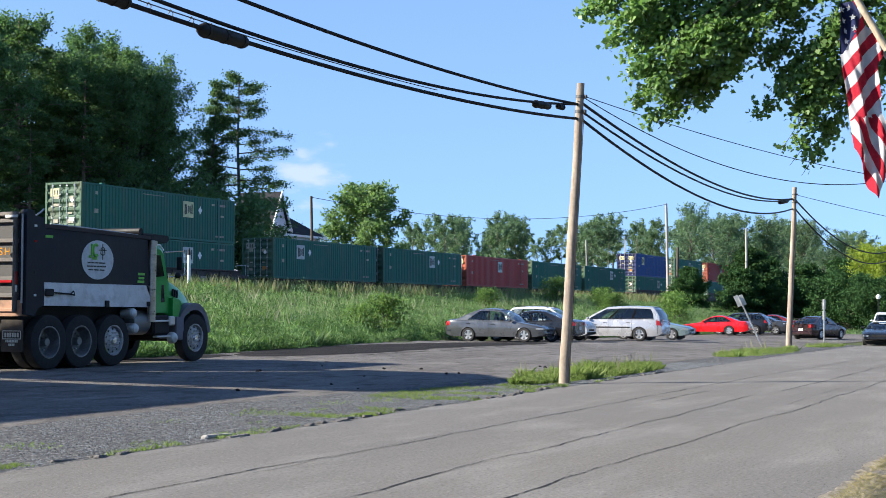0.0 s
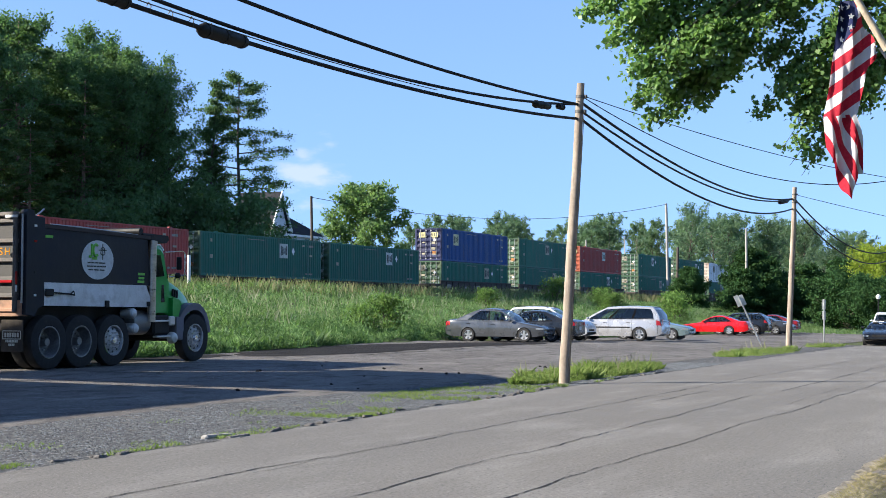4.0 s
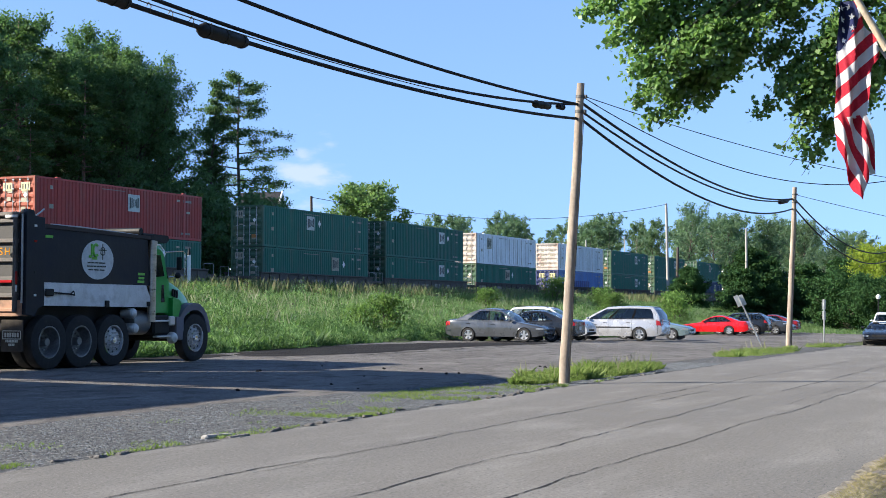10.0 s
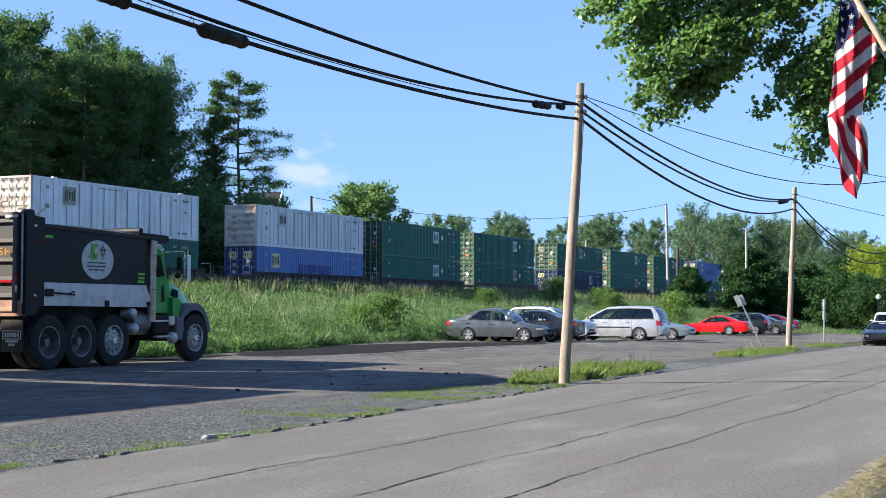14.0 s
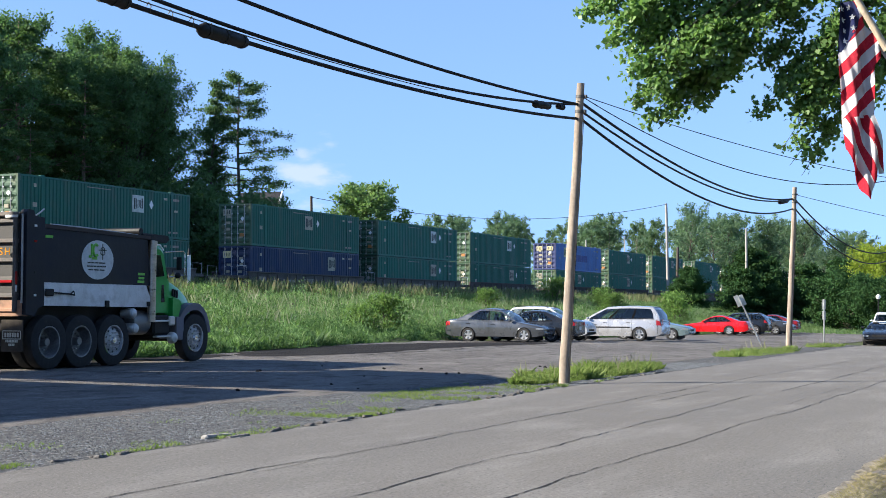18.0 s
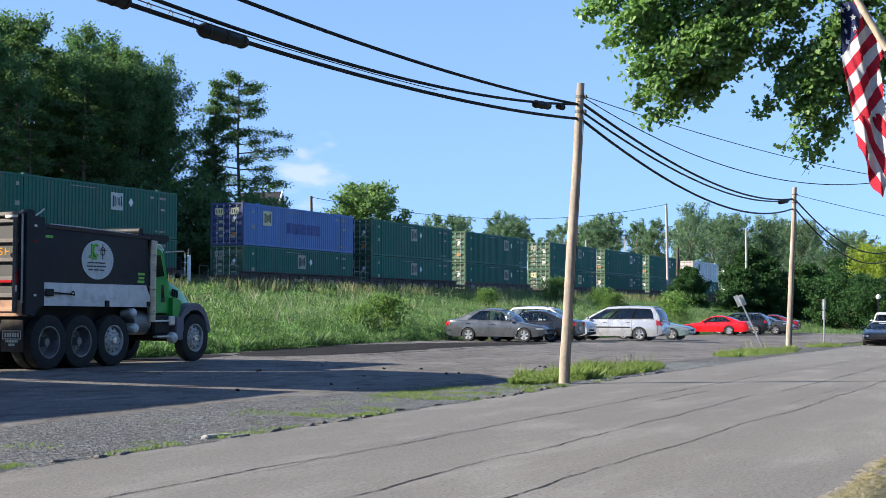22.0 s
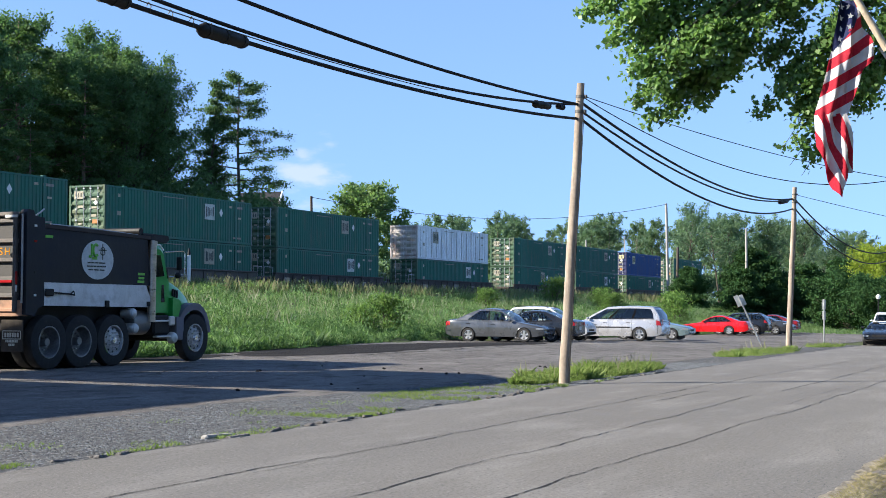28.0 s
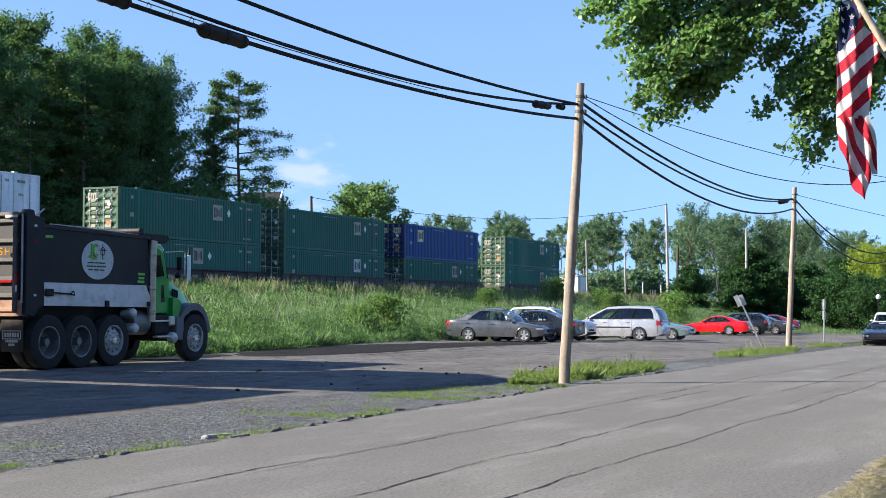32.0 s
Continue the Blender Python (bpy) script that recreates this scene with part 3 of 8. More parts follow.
def container(colour, sign="pale", pos=0.66, faded=False):
    """A 53-foot box: its doored end looks to -x, origin under the middle of that end."""
    key = (colour, sign, round(pos, 2))
    if key in CONTAINERS:
        return copy_thing(CONTAINERS[key], Matrix())
    P, DP = PAINT[colour], DOOR_PAINT[colour]
    words = COLOUR_WORDS[colour]
    t = base("shipping_container", None, f"{words} corrugated steel shipping container on the moving train", "shipping container", "containers on the train")
    w = C_WID / 2
    wide = colour == "white"
    for side in (-1, 1):
        y = side * w
        part("side_panel", corrugated(0.56 if wide else 0.305, 0.05 if wide else 0.042, y, 0.16, C_LEN - 0.16, 0.16, C_HT - 0.11, side), P, t, smooth=0)
        s = Shape()
        s.box((C_LEN / 2, y - side * 0.04, 0.085), (C_LEN - 0.3, 0.10, 0.15), 0.01)
        part("bottom_rail", s, P, t)
        s = Shape()
        s.box((C_LEN / 2, y - side * 0.035, C_HT - 0.06), (C_LEN - 0.3, 0.085, 0.11), 0.01)
        part("top_rail", s, P, t)
        # lifting posts at the 40-foot points
        for x in (C_LEN / 2 - 6.1, C_LEN / 2 + 6.1):
            s = Shape()
            s.box((x, y - side * 0.03, C_HT / 2), (0.22, 0.085, C_HT - 0.02), 0.012)
            part("lifting_post", s, P, t)
            s = Shape()
            s.box((x, y - side * 0.085, C_HT + 0.005), (0.30, 0.19, 0.12), 0.015)
            part("corner_casting", s, P, t)
    for x in (0.08, C_LEN - 0.08):
        for side in (-1, 1):
            s = Shape()
            s.box((x, side * (w - 0.08), C_HT / 2), (0.16, 0.158, C_HT), 0.018)
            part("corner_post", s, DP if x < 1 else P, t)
    s = Shape()
    s.loft([[(x, -w + 0.08, C_HT - 0.03 - 0.03 * (k % 2)), (x, w - 0.08, C_HT - 0.03 - 0.03 * (k % 2))] for k, x in enumerate(np.linspace(0.1, C_LEN - 0.1, 65))], closed=False, caps=False)
    part("roof", s, ROOF_GREY, t, "grey steel roof", smooth=0)
    s = Shape()
    s.box((C_LEN / 2, 0, 0.10), (C_LEN - 0.3, C_WID - 0.2, 0.08))
    part("floor_frame", s, IRON, t)
    s = Shape()
    s.loft([[(C_LEN - 0.05 - (0.04 if k % 4 in (1, 2) else 0), y, z) for k, y in enumerate(np.linspace(-w + 0.15, w - 0.15, 29))] for z in (0.12, C_HT - 0.1)], closed=False, caps=False)
    part("front_wall", s, P, t, smooth=0)
    # sill and header of the doored end
    s = Shape()
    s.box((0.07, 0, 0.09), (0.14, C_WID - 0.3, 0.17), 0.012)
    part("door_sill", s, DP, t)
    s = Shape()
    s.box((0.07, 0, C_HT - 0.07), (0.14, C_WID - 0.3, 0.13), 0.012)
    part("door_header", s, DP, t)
    for side in (-1, 1):
        s = Shape()
        x0, x1 = sorted((side * 0.015, side * (w - 0.17)))
        # pressed horizontal ribs of the door leaf
        zz = np.linspace(0.19, C_HT - 0.15, 22)
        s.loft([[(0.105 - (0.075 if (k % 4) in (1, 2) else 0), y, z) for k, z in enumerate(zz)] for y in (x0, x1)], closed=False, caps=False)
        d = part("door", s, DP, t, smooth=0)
        for off in (0.24, 0.78):
            s = Shape()
            s.cyl((0.015, side * off, 0.10), (0.015, side * off, C_HT - 0.06), 0.022, n=6)
            for z in (0.2, 0.85, 1.5, 2.2, 2.7):
                s.box((0.03, side * off, z), (0.05, 0.13, 0.07), 0.008)
            part("lock_rod", s, GALV if colour != "white" else DP, d, "steel door locking rod")
        for z in (0.4, 1.05, 1.75, 2.45):
            s = Shape()
            s.box((0.0, side * (w - 0.16), z), (0.04, 0.16, 0.10), 0.01)
            part("hinge", s, DP, d)
        # pale stickers on the leaves
        rng = random.Random(len(CONTAINERS) * 7 + side)
        for z in (0.62, 1.12, 1.62, 2.05):
            if rng.random() < 0.8:
                s = Shape()
                s.box((0.032, side * 0.51 + rng.uniform(-0.06, 0.06), z + rng.uniform(-0.05, 0.05)), (0.006, rng.uniform(0.25, 0.42), rng.uniform(0.10, 0.24)))
                part("door_sticker", s, FADED, d, "small pale sticker")
        if side < 0 and colour != "white":
            s = Shape()
            s.face([(0.012, -0.62, 1.70), (0.012, -0.46, 1.86), (0.012, -0.62, 2.02), (0.012, -0.78, 1.86)])
            part("diamond_sticker", s, WHITE, d, "white diamond sticker")
            s = Shape()
            s.box((0.022, -0.6, 0.75), (0.006, 0.42, 0.24))
            part("orange_sticker", s, ORANGE if rng.random() < 0.6 else PALE, d)
    if colour != "white":
        for side in ((1, -1) if colour in ("blue", "sky", "red") else (1,)):
            s = Shape()
            s.box((0.02, side * 0.62, 2.32), (0.006, 0.62, 0.46))
            g = part("door_sign", s, YELLOWISH if colour != "green" or sign == "yellow" else FADED, t, "pale square sign with dark bars")
            for k in range(3):
                s = Shape()
                s.box((0.012, side * 0.62 - 0.18 + 0.18 * k, 2.32), (0.005, 0.07, 0.26))
                part("sign_bar", s, DARK_MARK, g, smooth=0)
    # the square sign with dark strokes on both long sides, and small markings
    for side in (-1,):
        y = side * (w + 0.006)
        x = pos * C_LEN if side < 0 else (1 - pos) * C_LEN
        mat = {"pale": PALE, "yellow": YELLOWISH, "faded": FADED}[sign]
        s = Shape()
        s.box((x, y, 1.98), (1.16, 0.008, 1.02), 0.002)
        g = part("square_sign", s, mat, t, "pale square sign with dark bars")
        yy = y + side * 0.006
        for dx, dz, bw, bh in ((-0.36, 0, 0.13, 0.66), (-0.20, 0.0, 0.10, 0.62), (-0.02, 0, 0.08, 0.50), (0.12, 0.02, 0.06, 0.40), (0.24, 0, 0.07, 0.50), (0.40, 0.04, 0.12, 0.62)):
            s = Shape()
            s.box((x + dx, yy, 1.98 + dz), (bw, 0.005, bh))
            part("sign_bar", s, DARK_MARK, g, smooth=0)
        flip = (lambda q: q) if side < 0 else (lambda q: C_LEN - q)
        for mx, mz, mw, mh in ((13.5, 2.45, 0.32, 0.14), (14.5, 2.45, 0.9, 0.15), (14.6, 1.75, 0.4, 0.13), (1.35, 2.35, 0.22, 0.2), (1.35, 1.3, 0.35, 0.25), (6.9, 2.62, 2.2, 0.045), (14.3, 0.4, 1.0, 0.12)):
            s = Shape()
            s.box((flip(mx), y, mz), (mw, 0.006, mh))
            part("small_marking", s, STENCIL if mw > 0.8 else FADED, t, "small pale stencilled marking")
        if colour == "green":
            s = Shape()
            dx = flip(pos * C_LEN + 1.35)
            s.face([(dx, y, 1.72), (dx + 0.22, y, 2.0), (dx, y, 2.28), (dx - 0.22, y, 2.0)])
            part("diamond_sticker", s, WHITE, t, "white diamond sticker")
        if wide:
            for k in range(14):
                s = Shape()
                s.box((0.75 + 1.12 * k, y, C_HT / 2), (0.045, 0.006, C_HT - 0.4))
                part("panel_seam", s, STENCIL, t, smooth=0)
        if colour == "sky":
            for k in range(7):
                s = Shape()
                s.box((flip(6.2 + 0.72 * k), y, 1.45), (0.62, 0.006, 0.75))
                part("word_bar", s, WORD_BLUE, t, "dark blue bar", smooth=0)
    CONTAINERS[key] = t
    return t


WHEEL_ME = {}


def wheelset(parent, x, z):
    for side in (-0.74, 0.74):
        s = Shape()
        s.lathe([(0.05, -0.06), (0.40, -0.06), (0.42, 0.0), (0.46, 0.03), (0.46, 0.06), (0.05, 0.05)], (0, 0, 0), (0, 1 if side < 0 else -1, 0), 18)
        me = WHEEL_ME.setdefault("wheel" + str(side), s.mesh("wheel"))
        o = part("wheel", me, IRON, parent)
        o.location = (x, side, z)


def rail_truck(car, x, name="rail_truck"):
    """Two axles between cast side frames."""
    s = Shape()
    for side in (-0.98, 0.98):
        s.prism([(x - 1.25, 0.62), (x - 1.2, 0.40), (x - 0.75, 0.40), (x - 0.5, 0.22), (x + 0.5, 0.22), (x + 0.75, 0.40), (x + 1.2, 0.40), (x + 1.25, 0.62), (x + 0.6, 0.78), (x - 0.6, 0.78)], side - 0.09, side + 0.09)
    s.box((x, 0, 0.55), (0.4, 2.0, 0.3), 0.03)
    t = part(name, s, IRON, car)
    for dx in (-0.89, 0.89):
        wheelset(t, x + dx, 0.46)


CARS = {}


def well_car(pitch, tone):
    """One well of a double-stack car, origin under the leading end of its container."""
    key = ("well", round(pitch, 1), tone)
    if key in CARS:
        return copy_thing(CARS[key], Matrix())
    M = WELL_BROWN if tone == "brown" else WELL_YELLOW
    c = base("well_car", None, ("rusty brown" if tone == "brown" else "dusty grey-brown") + " steel well car carrying stacked containers", "rail car", "rail cars of the train")
    gap = pitch - C_LEN
    for side in (-1, 1):
        y = side * 1.42
        s = Shape()
        s.prism([(-0.5, 1.25), (-0.1, 0.42), (C_LEN + 0.1, 0.42), (C_LEN + 0.5, 1.25), (C_LEN + 0.5, 1.45), (-0.5, 1.45)], y - 0.045, y + 0.045)
        part("side_sill", s, M, c)
        s = Shape()
        s.box((C_LEN / 2, y, 1.48), (C_LEN + 1.0, 0.26, 0.10), 0.02)
        part("top_chord", s, M, c)
        for x in np.linspace(0.7, C_LEN - 0.7, 12 if side < 0 else 0):
            s = Shape()
            s.box((x, y + side * 0.075, 0.93), (0.12, 0.07, 0.92), 0.01)
            part("stake", s, M, c)
        rng = random.Random(int(pitch * 10) + side)
        x = 1.2
        while x < C_LEN - 2 and side < 0:
            wv = rng.uniform(0.5, 1.6)
            s = Shape()
            s.box((x, y + side * 0.049, 0.95 + rng.uniform(-0.1, 0.1)), (wv, 0.006, rng.uniform(0.12, 0.4)))
            part("stencil_mark", s, STENCIL, c, "faded pale stencil mark")
            x += wv + rng.uniform(0.8, 3.0)
    s = Shape()
    s.box((C_LEN / 2, 0, 0.33), (C_LEN, 2.3, 0.10), 0.02)
    part("well_floor", s, IRON, c)
    for x0, x1 in ((-0.5 - min(gap - 1, 2.2) / 2, -0.35), (C_LEN + 0.35, C_LEN + 0.5 + min(gap - 1, 2.2) / 2)):
        s = Shape()
        s.box(((x0 + x1) / 2, 0, 1.12), (x1 - x0, 2.7, 0.22), 0.03)
        s.box(((x0 + x1) / 2, 0, 0.92), (x1 - x0, 0.7, 0.3), 0.03)
        e = part("end_platform", s, M, c)
        for yy in (-1.2, 1.2):
            s = Shape()
            s.tube([(x0 + 0.1, yy, 1.2), (x0 + 0.1, yy, 1.9), (x1 - 0.05, yy, 1.9), (x1 - 0.05, yy, 1.2)], 0.02, 5)
            part("grab_rail", s, GALV, e)
    rail_truck(c, -gap / 2)
    s = Shape()
    s.box((-gap / 2, 0, 0.88), (gap + 0.4, 0.35, 0.28), 0.04)
    part("coupler", s, IRON, c)
    CARS[key] = c
    return c


def spine_car(pitch):
    key = ("spine",)
    if key in CARS:
        return copy_thing(CARS[key], Matrix())
    c = base("spine_car", None, "dark steel spine car carrying one container", "rail car", "rail cars of the train")
    s = Shape()
    s.box((C_LEN / 2, 0, 0.80), (pitch, 0.7, 0.42), 0.04)
    part("centre_sill", s, WELL_BROWN, c)
    for x in (0.4, C_LEN / 2 - 6.1, C_LEN / 2, C_LEN / 2 + 6.1, C_LEN - 0.4):
        s = Shape()
        s.box((x, 0, 1.03), (0.5, 2.5, 0.16), 0.02)
        part("cross_arm", s, WELL_BROWN, c)
    s = Shape()
    s.box((C_LEN / 2, -1.15, 1.03), (C_LEN, 0.12, 0.12), 0.02)
    s.box((C_LEN / 2, 1.15, 1.03), (C_LEN, 0.12, 0.12), 0.02)
    part("side_rail", s, IRON, c)
    rail_truck(c, -(pitch - C_LEN) / 2)
    CARS[key] = c
    return c


def train_at(t):
    """Metres run since the start; the train gathers speed a little."""
    return 15.293 * t + 0.01526 * t * t


# lead position at the start, length to the next, what it carries (below, above)
SPINE = [(86.6, "green", "pale", 0.24), (104.0, "green", "pale", 0.60), (121.4, "red", "pale", 0.52), (138.8, "green", "pale", 0.66), (156.2, "green", "pale", 0.64)]
WELLS = [
    (65.4, 19.4, ("green", "pale", 0.66), ("green", "yellow", 0.66)),
    (177.1, 19.4, ("green", "faded", 0.66), ("blue", "yellow", 0.20)),
    (196.5, 19.4, ("green", "faded", 0.66), ("green", "faded", 0.52)),
    (215.9, 23.7, ("green", "pale", 0.66), ("red", "pale", 0.55)),
    (239.6, 19.3, ("green", "faded", 0.66), ("green", "pale", 0.42)),
    (258.9, 19.3, ("green", "pale", 0.70), ("green", "pale", 0.70)),
    (278.2, 23.2, ("green", "faded", 0.50), ("white", "faded", 0.20)),
    (301.4, 19.5, ("sky", "yellow", 0.16), ("white", "pale", 0.22)),
    (320.9, 19.4, ("green", "pale", 0.66), ("green", "pale", 0.66)),
    (340.3, 23.5, ("green", "faded", 0.66), ("green", "pale", 0.66)),
    (363.8, 19.4, ("navy", "faded", 0.72), ("green", "faded", 0.50)),
    (383.2, 19.3, ("green", "faded", 0.68), ("green", "pale", 0.68)),
    (402.5, 23.9, ("green", "faded", 0.66), ("green", "pale", 0.62)),
    (426.4, 19.3, ("green", "faded", 0.50), ("sky", "yellow", 0.20)),
    (445.7, 19.3, ("green", "faded", 0.50), ("green", "faded", 0.50)),
    (465.0, 23.2, ("green", "faded", 0.64), ("green", "faded", 0.64)),
    (488.2, 19.5, ("green", "yellow", 0.62), ("green", "faded", 0.62)),
    (507.7, 19.5, ("green", "faded", 0.68), ("green", "pale", 0.68)),
    (527.2, 23.5, ("green", "pale", 0.70), ("green", "faded", 0.64)),
    (550.7, 23.1, ("green", "pale", 0.70), ("white", "faded", 0.24)),
    (573.8, 19.3, ("green", "faded", 0.52), ("green", "faded", 0.66)),
    (593.1, 19.9, ("green", "pale", 0.70), ("green", "faded", 0.70)),
    (613.0, 23.2, ("green", "faded", 0.66), ("blue", "yellow", 0.20)),
    (636.2, 19.4, ("green", "faded", 0.66), ("green", "faded", 0.66)),
]
TRAIN = []


def make_train():
    for s0, *what in SPINE:
        TRAIN.append((spine_car(17.4), s0, RAIL_TOP))
        TRAIN.append((container(*what), s0, RAIL_TOP + 1.11))
    for k, (s0, pitch, low, high) in enumerate(WELLS):
        TRAIN.append((well_car(pitch, "brown" if k % 6 < 3 else "dusty"), s0, RAIL_TOP))
        TRAIN.append((container(*low), s0, RAIL_TOP + 0.385))
        TRAIN.append((container(*high), s0, RAIL_TOP + 0.385 + C_HT + 0.02))
    for ob, s0, z in TRAIN:
        ob.matrix_basis = pose(s0, TRACK_Y, z)


make_train()


# ---- trees, shrubs and grass ----
LEAF_DARK = foliage("dark_leaf", (0.068, 0.140, 0.074), (0.140, 0.240, 0.108), 0.5)
LEAF_NEEDLE = foliage("needle", (0.060, 0.115, 0.060), (0.105, 0.175, 0.080), 0.45)
LEAF_MID = foliage("mid_leaf", (0.06, 0.12, 0.035), (0.12, 0.20, 0.06), 0.45)
# leaves of the far trees: distance haze put into the colour, paler and bluer
LEAF_HAZY = foliage("hazy_leaf", (0.10, 0.17, 0.115), (0.21, 0.30, 0.19), 0.5)
LEAF_MAPLE = foliage("maple_leaf", (0.10, 0.22, 0.058), (0.29, 0.46, 0.14), 0.52, 0.42, spec=0.45)
LEAF_ROUND = foliage("round_leaf", (0.12, 0.20, 0.075), (0.22, 0.32, 0.13), 0.5)
LEAF_LIME = foliage("lime_leaf", (0.36, 0.45, 0.05), (0.50, 0.58, 0.08), 0.62)
LEAF_YEW = foliage("yew_leaf", (0.015, 0.044, 0.018), (0.040, 0.092, 0.030), 0.12, 0.9, spec=0.08)
LEAF_SHRUB = foliage("shrub_leaf", (0.10, 0.19, 0.05), (0.20, 0.31, 0.09), 0.5)


def leaves(points, size, rng, flat=0.0, aspect=0.6):
    """One four-cornered leaf or spray at each point; flat lays them level."""
    n = len(points)
    a = rng.normal(0, 1, (n, 3))
    a[:, 2] *= 1 - flat
    a /= np.linalg.norm(a, axis=1, keepdims=True) + 1e-9
    b = rng.normal(0, 1, (n, 3))
    b[:, 2] *= 1 - flat
    b -= a * (a * b).sum(1, keepdims=True)
    b /= np.linalg.norm(b, axis=1, keepdims=True) + 1e-9
    c = np.cross(a, b)
    s = size * rng.uniform(0.6, 1.4, (n, 1))
    p = np.asarray(points)
    bend = c * s * rng.uniform(-0.25, 0.25, (n, 1))
    v = np.stack([p - a * s, p - b * s * aspect + bend, p + a * s, p + b * s * aspect + bend], 1)
    return v.reshape(-1, 3), np.arange(4 * n).reshape(n, 4)


def limb_path(p, d, length, rng, up=0.25, k=5, wob=0.12):
    pts, p, d = [Vector(p)], Vector(p), Vector(d).normalized()
    for _ in range(k):
        d = (d + Vector((rng.uniform(-wob, wob), rng.uniform(-wob, wob), up * 0.2 + rng.uniform(-wob, wob)))).normalized()
        p = p + d * length / k
        pts.append(p.copy())
    return pts


def tree(name, label, h, r, low, n_leaf, leaf, leaf_mat, bark, seed, shape="round", trunk_r=0.22, limbs=18, sigma=0.14, flat=0.0, stems=1, gaps=0.0, category="tree"):
    """Tapered trunk, limbs that fork, and a crown of leaves round the forks."""
    rng, rn = random.Random(seed), np.random.default_rng(seed)
    t = base(name, None, label, category)
    tips = []
    trunks, wood = Shape(), Shape()
    for st in range(stems):
        lean = Vector((rng.uniform(-0.06, 0.06), rng.uniform(-0.06, 0.06), 1)) if stems == 1 else Vector((rng.uniform(-0.5, 0.5), rng.uniform(-0.5, 0.5), 1))
        tp = limb_path((0, 0, -0.15), lean, h * (0.93 if shape != "round" else 0.8), rng, 0.3 if stems > 1 else 0.1, 8, 0.035)
        trunks.tube(tp, [trunk_r * (1.25 if k == 0 else 1) * (1 - 0.9 * k / 8) + 0.012 for k in range(9)], 8)
        for j in range(limbs):
            f = low + (0.98 - low) * ((j + rng.random()) / limbs)
            q = f * 8
            p = tp[min(int(q), 7)].lerp(tp[min(int(q), 7) + 1], q - int(q))
            k = (f - low) / (1 - low)
            if shape == "round":
                reach = r * (0.35 + 0.75 * math.sin(math.pi * min(1, 0.12 + 0.80 * k)))
                upw = 0.15 + 0.9 * k
            elif shape == "fir":
                reach = r * (1.06 - k) ** 0.75 * rng.uniform(0.45, 1.12)
                upw = 0.05 + 0.75 * k
            elif shape == "cone":
                reach = r * (1.04 - k) ** 0.6 * rng.uniform(0.5, 1.1)
                upw = -0.08 + 0.25 * k
            else:                                   # tall narrow woodland tree, crown high up
                reach = r * (0.5 + 0.6 * math.sin(math.pi * k)) * rng.uniform(0.6, 1.1)
                upw = 0.5 + 0.5 * k
            if rng.random() < gaps:
                continue
            an = j * 2.4 + rng.uniform(-0.5, 0.5)
            lp = limb_path(p, (math.cos(an), math.sin(an), upw), reach, rng, 0.25 if shape != "cone" else -0.05, 5)
            rr = max(0.015, trunk_r * (1 - f) * 0.5 + 0.02)
            wood.tube(lp, [rr * (1 - 0.16 * m) for m in range(6)], 5, False)
            for m in range(2, 6):
                tips.append((lp[m], 0.7 + 0.1 * m))
                for _ in range(2 if shape != "cone" else 1):
                    sp = limb_path(lp[m], (lp[m] - lp[m - 1]).normalized() + Vector((rng.uniform(-1, 1), rng.uniform(-1, 1), rng.uniform(-0.3, 0.7) if shape != "cone" else rng.uniform(-0.15, 0.1))), reach * rng.uniform(0.18, 0.38), rng, 0.2, 3)
                    wood.tube(sp, [rr * 0.4, rr * 0.3, rr * 0.2, rr * 0.12], 4, False)
                    tips += [(sp[2], 1.0), (sp[3], 1.1)]
    part("trunk", trunks, bark, t)
    part("branchwork", wood, bark, t)
    c = np.array([p for p, _ in tips])
    w = np.array([q for _, q in tips])
    pick = rn.choice(len(c), n_leaf, p=w / w.sum())
    sg = sigma * r * np.array([1, 1, 0.75 - 0.5 * flat])
    pts = c[pick] + np.clip(rn.normal(0, 1, (n_leaf, 3)), -1.7, 1.7) * sg * rn.uniform(0.4, 1.15, (n_leaf, 1))
    pts = pts[pts[:, 2] > 0.15]
    v, f = leaves(pts, leaf, rn, flat)
    part("crown", fast_mesh("crown", v, f, leaf_mat), leaf_mat, t)
    return t


def stand(ob, x, y, s=1.0, rz=0.0, sink=0.0):
    ob.scale = (s, s, s)
    ob.matrix_basis = pose(x, y, float(land(x, y)) - sink, 0, 0, rz) @ Matrix.Diagonal((s, s, s, 1))
    return ob


def plant(ob, spots):
    """Puts the first at the first spot and copies at the others: x, y, size, turn."""
    stand(ob, *spots[0][:4])
    for x, y, s, rz in spots[1:]:
        c = copy_thing(ob, Matrix())
        stand(c, x, y, s, rz)


